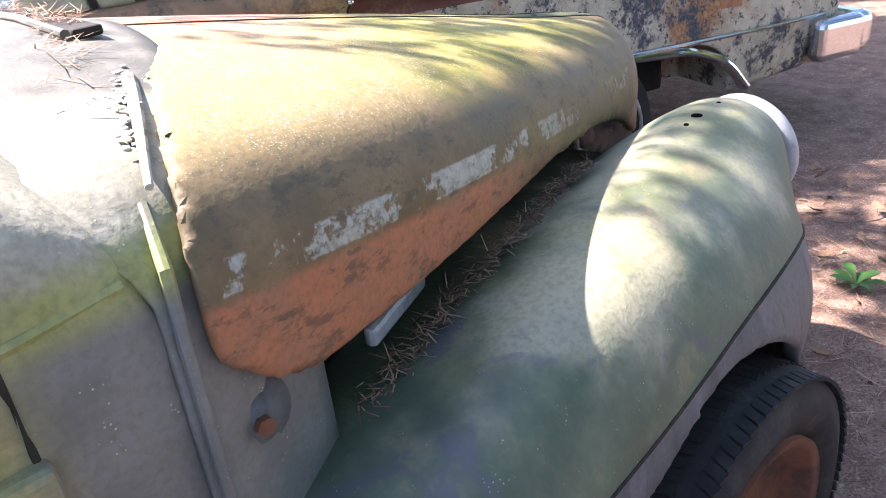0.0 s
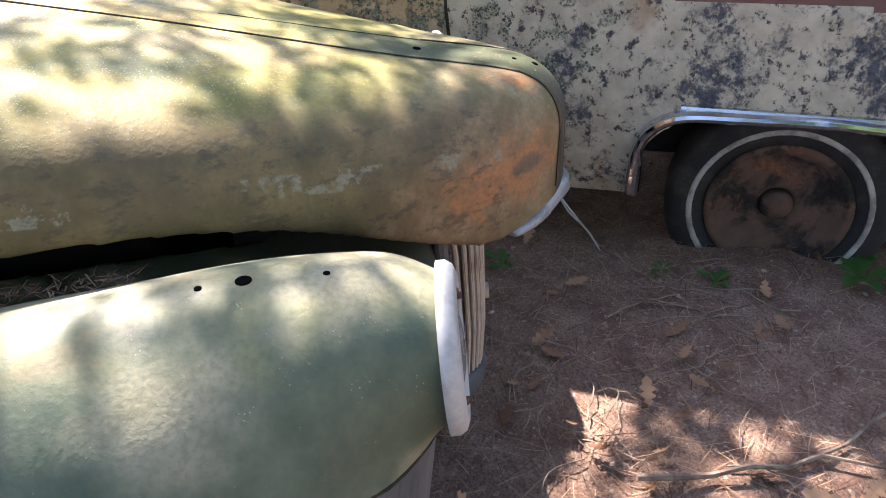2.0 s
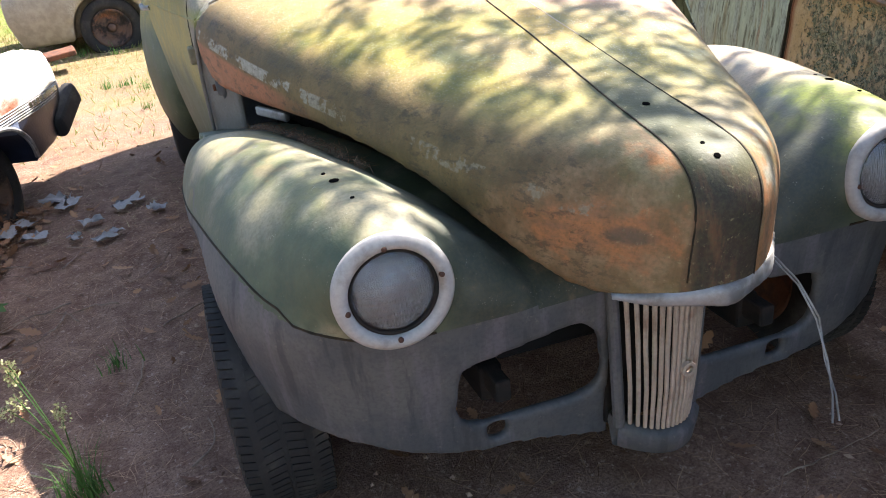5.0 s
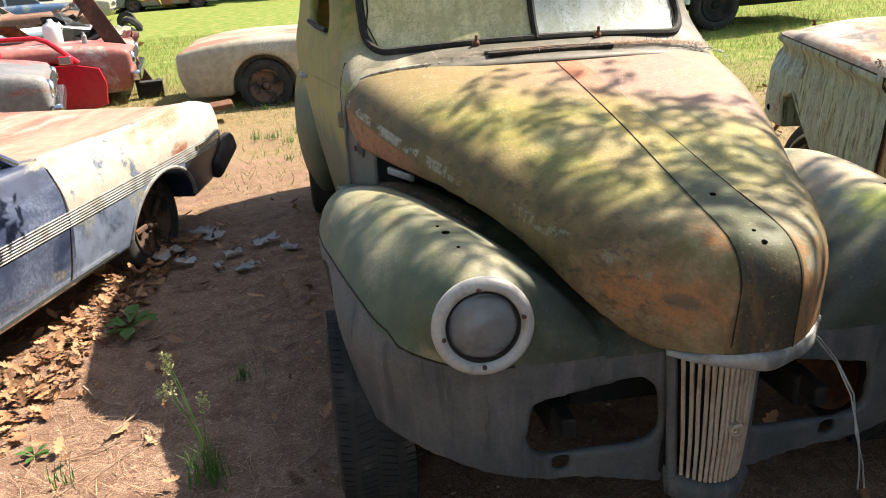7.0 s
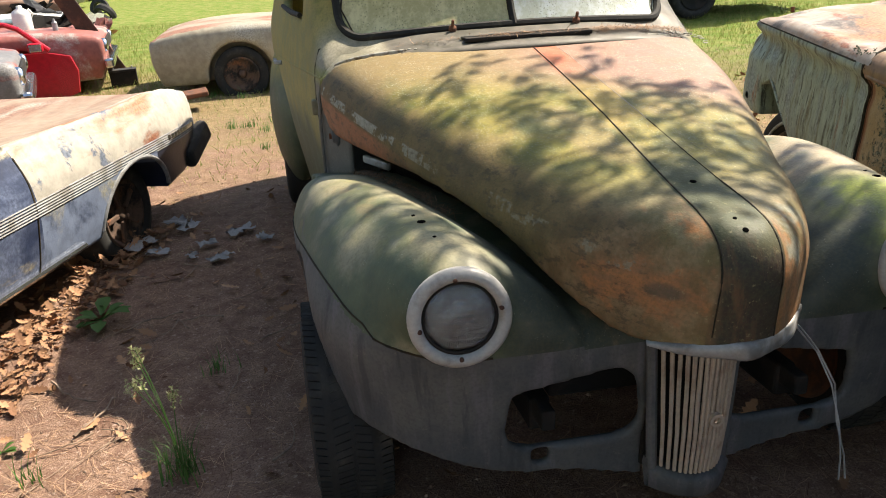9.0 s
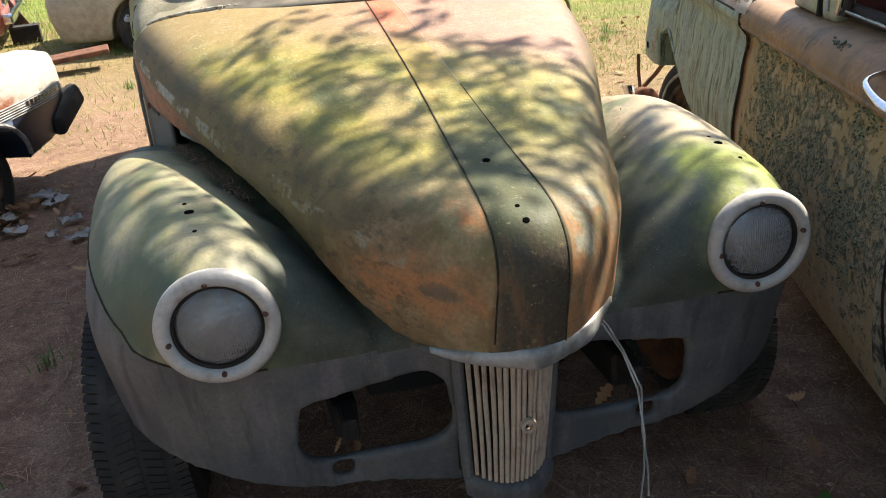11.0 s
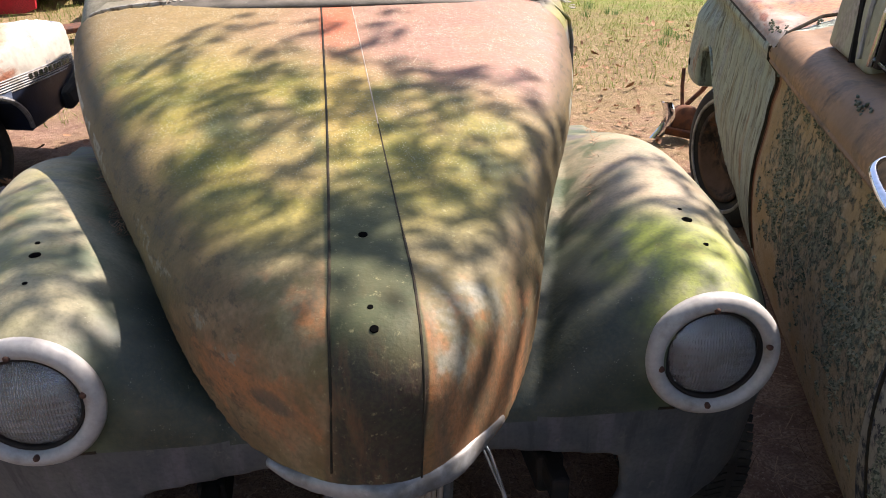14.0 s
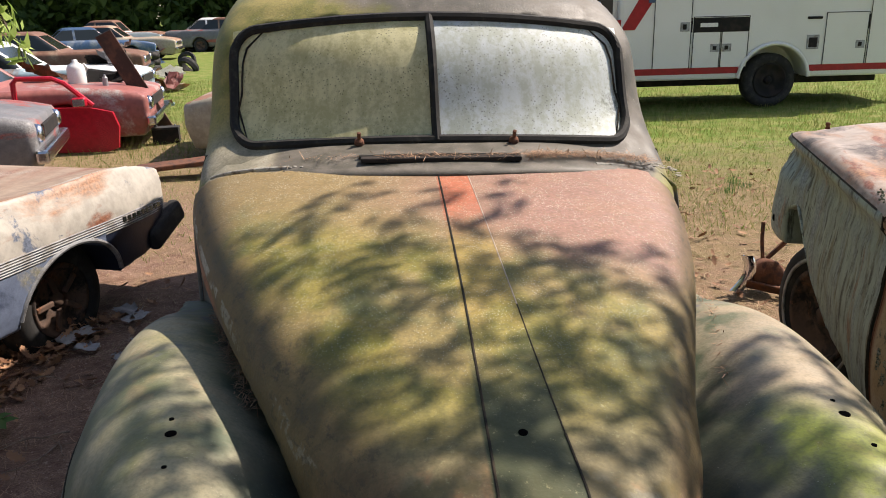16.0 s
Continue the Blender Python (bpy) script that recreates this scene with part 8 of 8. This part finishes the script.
for i in range(80):
    x, y, a, L = rq.uniform(-0.3, 1.0), rq.uniform(-1.7, -0.15), rq.uniform(0, 6.28), rq.uniform(0.10, 0.36)
    stick((x, y), (x + L * math.cos(a), y + L * math.sin(a)), rq.uniform(0.0012, 0.0032), 120 + i, rq.uniform(-0.2, 0.2))

GREEN = leaf_material("green weed leaves", (0.05, 0.13, 0.03), (0.10, 0.21, 0.05))
STRAW = leaf_material("pale seed heads", (0.30, 0.32, 0.14), (0.42, 0.42, 0.22))


def weed(x, y, size, seed, leaves=7, label="small green weed growing in the dirt"):
    r = random.Random(seed)
    plant = thing("weed", pose(x, y, 0), label, "weed", "weeds")
    for k in range(leaves):
        bm = bmesh.new()
        a = k * 2.4 + r.uniform(-0.3, 0.3)
        L = size * r.uniform(0.6, 1.1)
        d, n = Vector((math.cos(a), math.sin(a), 0)), Vector((-math.sin(a), math.cos(a), 0))
        rise = r.uniform(0.25, 0.8)
        row = []
        for t, w in ((0.0, 0.02), (0.25, 0.06), (0.55, 0.20), (0.8, 0.15), (1.0, 0.0)):
            c = d * L * t + Vector((0, 0, L * rise * (t - 0.55 * t * t)))
            row.append((bm.verts.new(c - n * w * L + Vector((0, 0, w * L * 0.4))), bm.verts.new(c), bm.verts.new(c + n * w * L + Vector((0, 0, w * L * 0.4)))))
        for p, q in zip(row, row[1:]):
            bm.faces.new((p[0], p[1], q[1], q[0]))
            bm.faces.new((p[1], p[2], q[2], q[1]))
        part("leaf", finish(bm, True), GREEN, plant)


for i, (x, y, s, n) in enumerate(((0.53, -1.35, 0.13, 8), (0.57, -0.90, 0.07, 6), (0.44, -1.61, 0.12, 8), (-0.59, -0.83, 0.095, 9), (0.75, -0.23, 0.08, 7), (0.67, -1.42, 0.09, 6), (-1.91, 1.96, 0.17, 9), (-2.05, 0.95, 0.07, 6), (0.66, -0.75, 0.06, 5))):
    weed(x, y, s, 40 + i, n)


def tuft(x, y, n, height, seed, seeds=0, label="green grass tuft in the dirt"):
    """Grass blades, with seed heads on long stems."""
    r = random.Random(seed)
    t = thing("grass_tuft", pose(x, y, 0.0), label, "grass", "grass tufts")
    bm = bmesh.new()
    for k in range(n):
        a, L = r.uniform(0, 6.28), height * r.uniform(0.5, 1.0)
        p = Vector((r.gauss(0, 0.03), r.gauss(0, 0.03), 0))
        d = Vector((math.cos(a), math.sin(a), 0))
        w = Vector((-d.y, d.x, 0)) * 0.0028
        lean = r.uniform(0.15, 0.7)
        rows = [(bm.verts.new(p + d * L * lean * u * u + Vector((0, 0, L * u * (1 - 0.3 * lean * u))) - w * (1.02 - u)), bm.verts.new(p + d * L * lean * u * u + Vector((0, 0, L * u * (1 - 0.3 * lean * u))) + w * (1.02 - u))) for u in (0, 0.35, 0.7, 1.0)]
        for p0, p1 in zip(rows, rows[1:]):
            bm.faces.new((p0[0], p0[1], p1[1], p1[0]))
    tagged(part("grass", bm, GREEN, t), kind="stuff")
    for k in range(seeds):
        a, L = r.uniform(2.0, 5.2), height * r.uniform(1.5, 2.3)
        d = Vector((math.cos(a), math.sin(a), 0)) * 0.30 * L
        pts = [Vector((0, 0, 0)) + d * u * u + Vector((0, 0, L * u)) for u in np.linspace(0, 1, 6)]
        part("stem", tube(pts, 0.0025, 5, taper=0.0012), GREEN, t)
        v, f = leaf_cloud(60, (0.022, 0.022, 0.045), 0.006, seed + k, 0.5)
        part("seed_head", mesh_of(v + np.array(pts[-1] - Vector((0, 0, 0.02))), f, False), STRAW, t)


tuft(-1.40, 0.63, 70, 0.20, 70, 5, "tall green grass with pale seed heads")
tuft(-1.33, 1.29, 28, 0.10, 71)
tuft(-1.9, 0.75, 16, 0.12, 72)
for i in range(26):
    tuft(rq.uniform(-1.8, -0.6) if i % 2 else rq.uniform(1.6, 3.2), rq.uniform(4.6, 8.5), 30, rq.uniform(0.08, 0.16), 80 + i, 0, "green grass tuft at the edge of the dirt")


def field_grass():
    r = np.random.RandomState(12)
    n = 110000
    y = 4.2 + 16 * r.power(0.8, n)
    x = r.uniform(-9, 11, n)
    keep = np.array([noise.noise(Vector((a * 0.5, b * 0.5, 3))) * 0.9 + 0.16 * b + 0.10 * a > 0.95 + 0.3 * c for a, b, c in zip(x, y, r.normal(size=n))])
    x, y = x[keep], y[keep]
    n = len(x)
    a = r.uniform(0, 6.283, n)
    L = r.uniform(0.02, 0.075, n) * np.where(y > 8.5, 1.5, 1.0) * (1 + 0.8 * (r.random_sample(n) > 0.93))
    p = np.stack([x, y, np.full(n, -0.01)], 1)
    w = np.stack([np.cos(a), np.sin(a), np.zeros(n)], 1) * 0.004
    tip = np.stack([r.normal(0, 0.4, n) * L, r.normal(0, 0.4, n) * L, L], 1)
    v = np.stack([p - w, p + w, p + tip], 1).reshape(-1, 3)
    f = np.arange(3 * n).reshape(-1, 3)
    k = leaf_material("field grass", (0.13, 0.22, 0.035), (0.30, 0.27, 0.10))
    whole("field_grass", mesh_of(v, f, False), k, Matrix(), "patchy green and dry grass of the field", "grass", kind="stuff")


field_grass()


def dry_straw():
    """Dead grass lying in broken mats where the dirt meets the field."""
    r = np.random.RandomState(31)
    n = 60000
    x, y = np.where(r.random_sample(n) < 0.75, r.uniform(0.75, 6.5, n), r.uniform(-4.5, -0.9, n)), r.uniform(2.6, 8.0, n)
    keep = np.array([noise.noise(Vector((a * 1.1, b * 1.1, 9))) + 0.7 * noise.noise(Vector((a * 4, b * 4, 5))) + 0.10 * (b - 3.2) + 0.05 * a > 0.12 + 0.30 * c for a, b, c in zip(x, y, r.normal(size=n))])
    x, y = x[keep], y[keep]
    n = len(x)
    a, L = r.uniform(0, 6.283, n), r.uniform(0.02, 0.075, n)
    p = np.stack([x, y, np.full(n, 0.004) + r.uniform(0, 0.012, n)], 1)
    d = np.stack([np.cos(a) * L, np.sin(a) * L, np.abs(r.normal(0, 0.28, n)) * L], 1)
    w = np.stack([-np.sin(a), np.cos(a), np.zeros(n)], 1) * r.uniform(0.0012, 0.0032, n)[:, None]
    v = np.stack([p - w, p + w, p + d], 1).reshape(-1, 3)
    k = Mat("dead straw", 0.9, 0.0, 0.2)
    k.color(k.mix(k.island(), (0.12, 0.085, 0.05), (0.46, 0.37, 0.22)))
    whole("dry_straw", mesh_of(v, np.arange(3 * n).reshape(-1, 3), False), k.m, Matrix(), "dead straw and litter matted over the dirt", "straw", kind="stuff")


dry_straw()

PAPER = worn("dirty pale paper", (0.36, 0.355, 0.35), (0.17, 0.165, 0.165), 8.0, rough=0.9)


def scrap(x, y, size, seed):
    r = random.Random(seed)
    bm = bmesh.new()
    n = 6
    g = [[bm.verts.new(((i / n - 0.5) * size * (1.6 + 0.3 * r.random()), (j / n - 0.5) * size + r.gauss(0, 0.006), 0.012 + abs(r.gauss(0, 0.014)))) for j in range(n + 1)] for i in range(n + 1)]
    for i in range(n):
        for j in range(n):
            if r.random() > 0.12:
                bm.faces.new((g[i][j], g[i + 1][j], g[i + 1][j + 1], g[i][j + 1]))
    whole("paper_scrap", finish(bm, True), PAPER, pose(x, y, 0.004, 0, 0, r.uniform(0, 360)), "crumpled grey-white scrap of paper on the dirt", "litter", "scraps")


for i, (x, y, s) in enumerate(((-1.62, 3.15, 0.14), (-1.75, 2.75, 0.12), (-1.30, 2.95, 0.16), (-1.48, 2.80, 0.10), (-1.70, 3.27, 0.16), (-1.39, 2.54, 0.13), (-1.86, 2.92, 0.20), (-1.15, 2.78, 0.10), (-1.55, 2.62, 0.08), (-1.95, 3.05, 0.12))):
    scrap(x, y, s * 0.62, 90 + i)
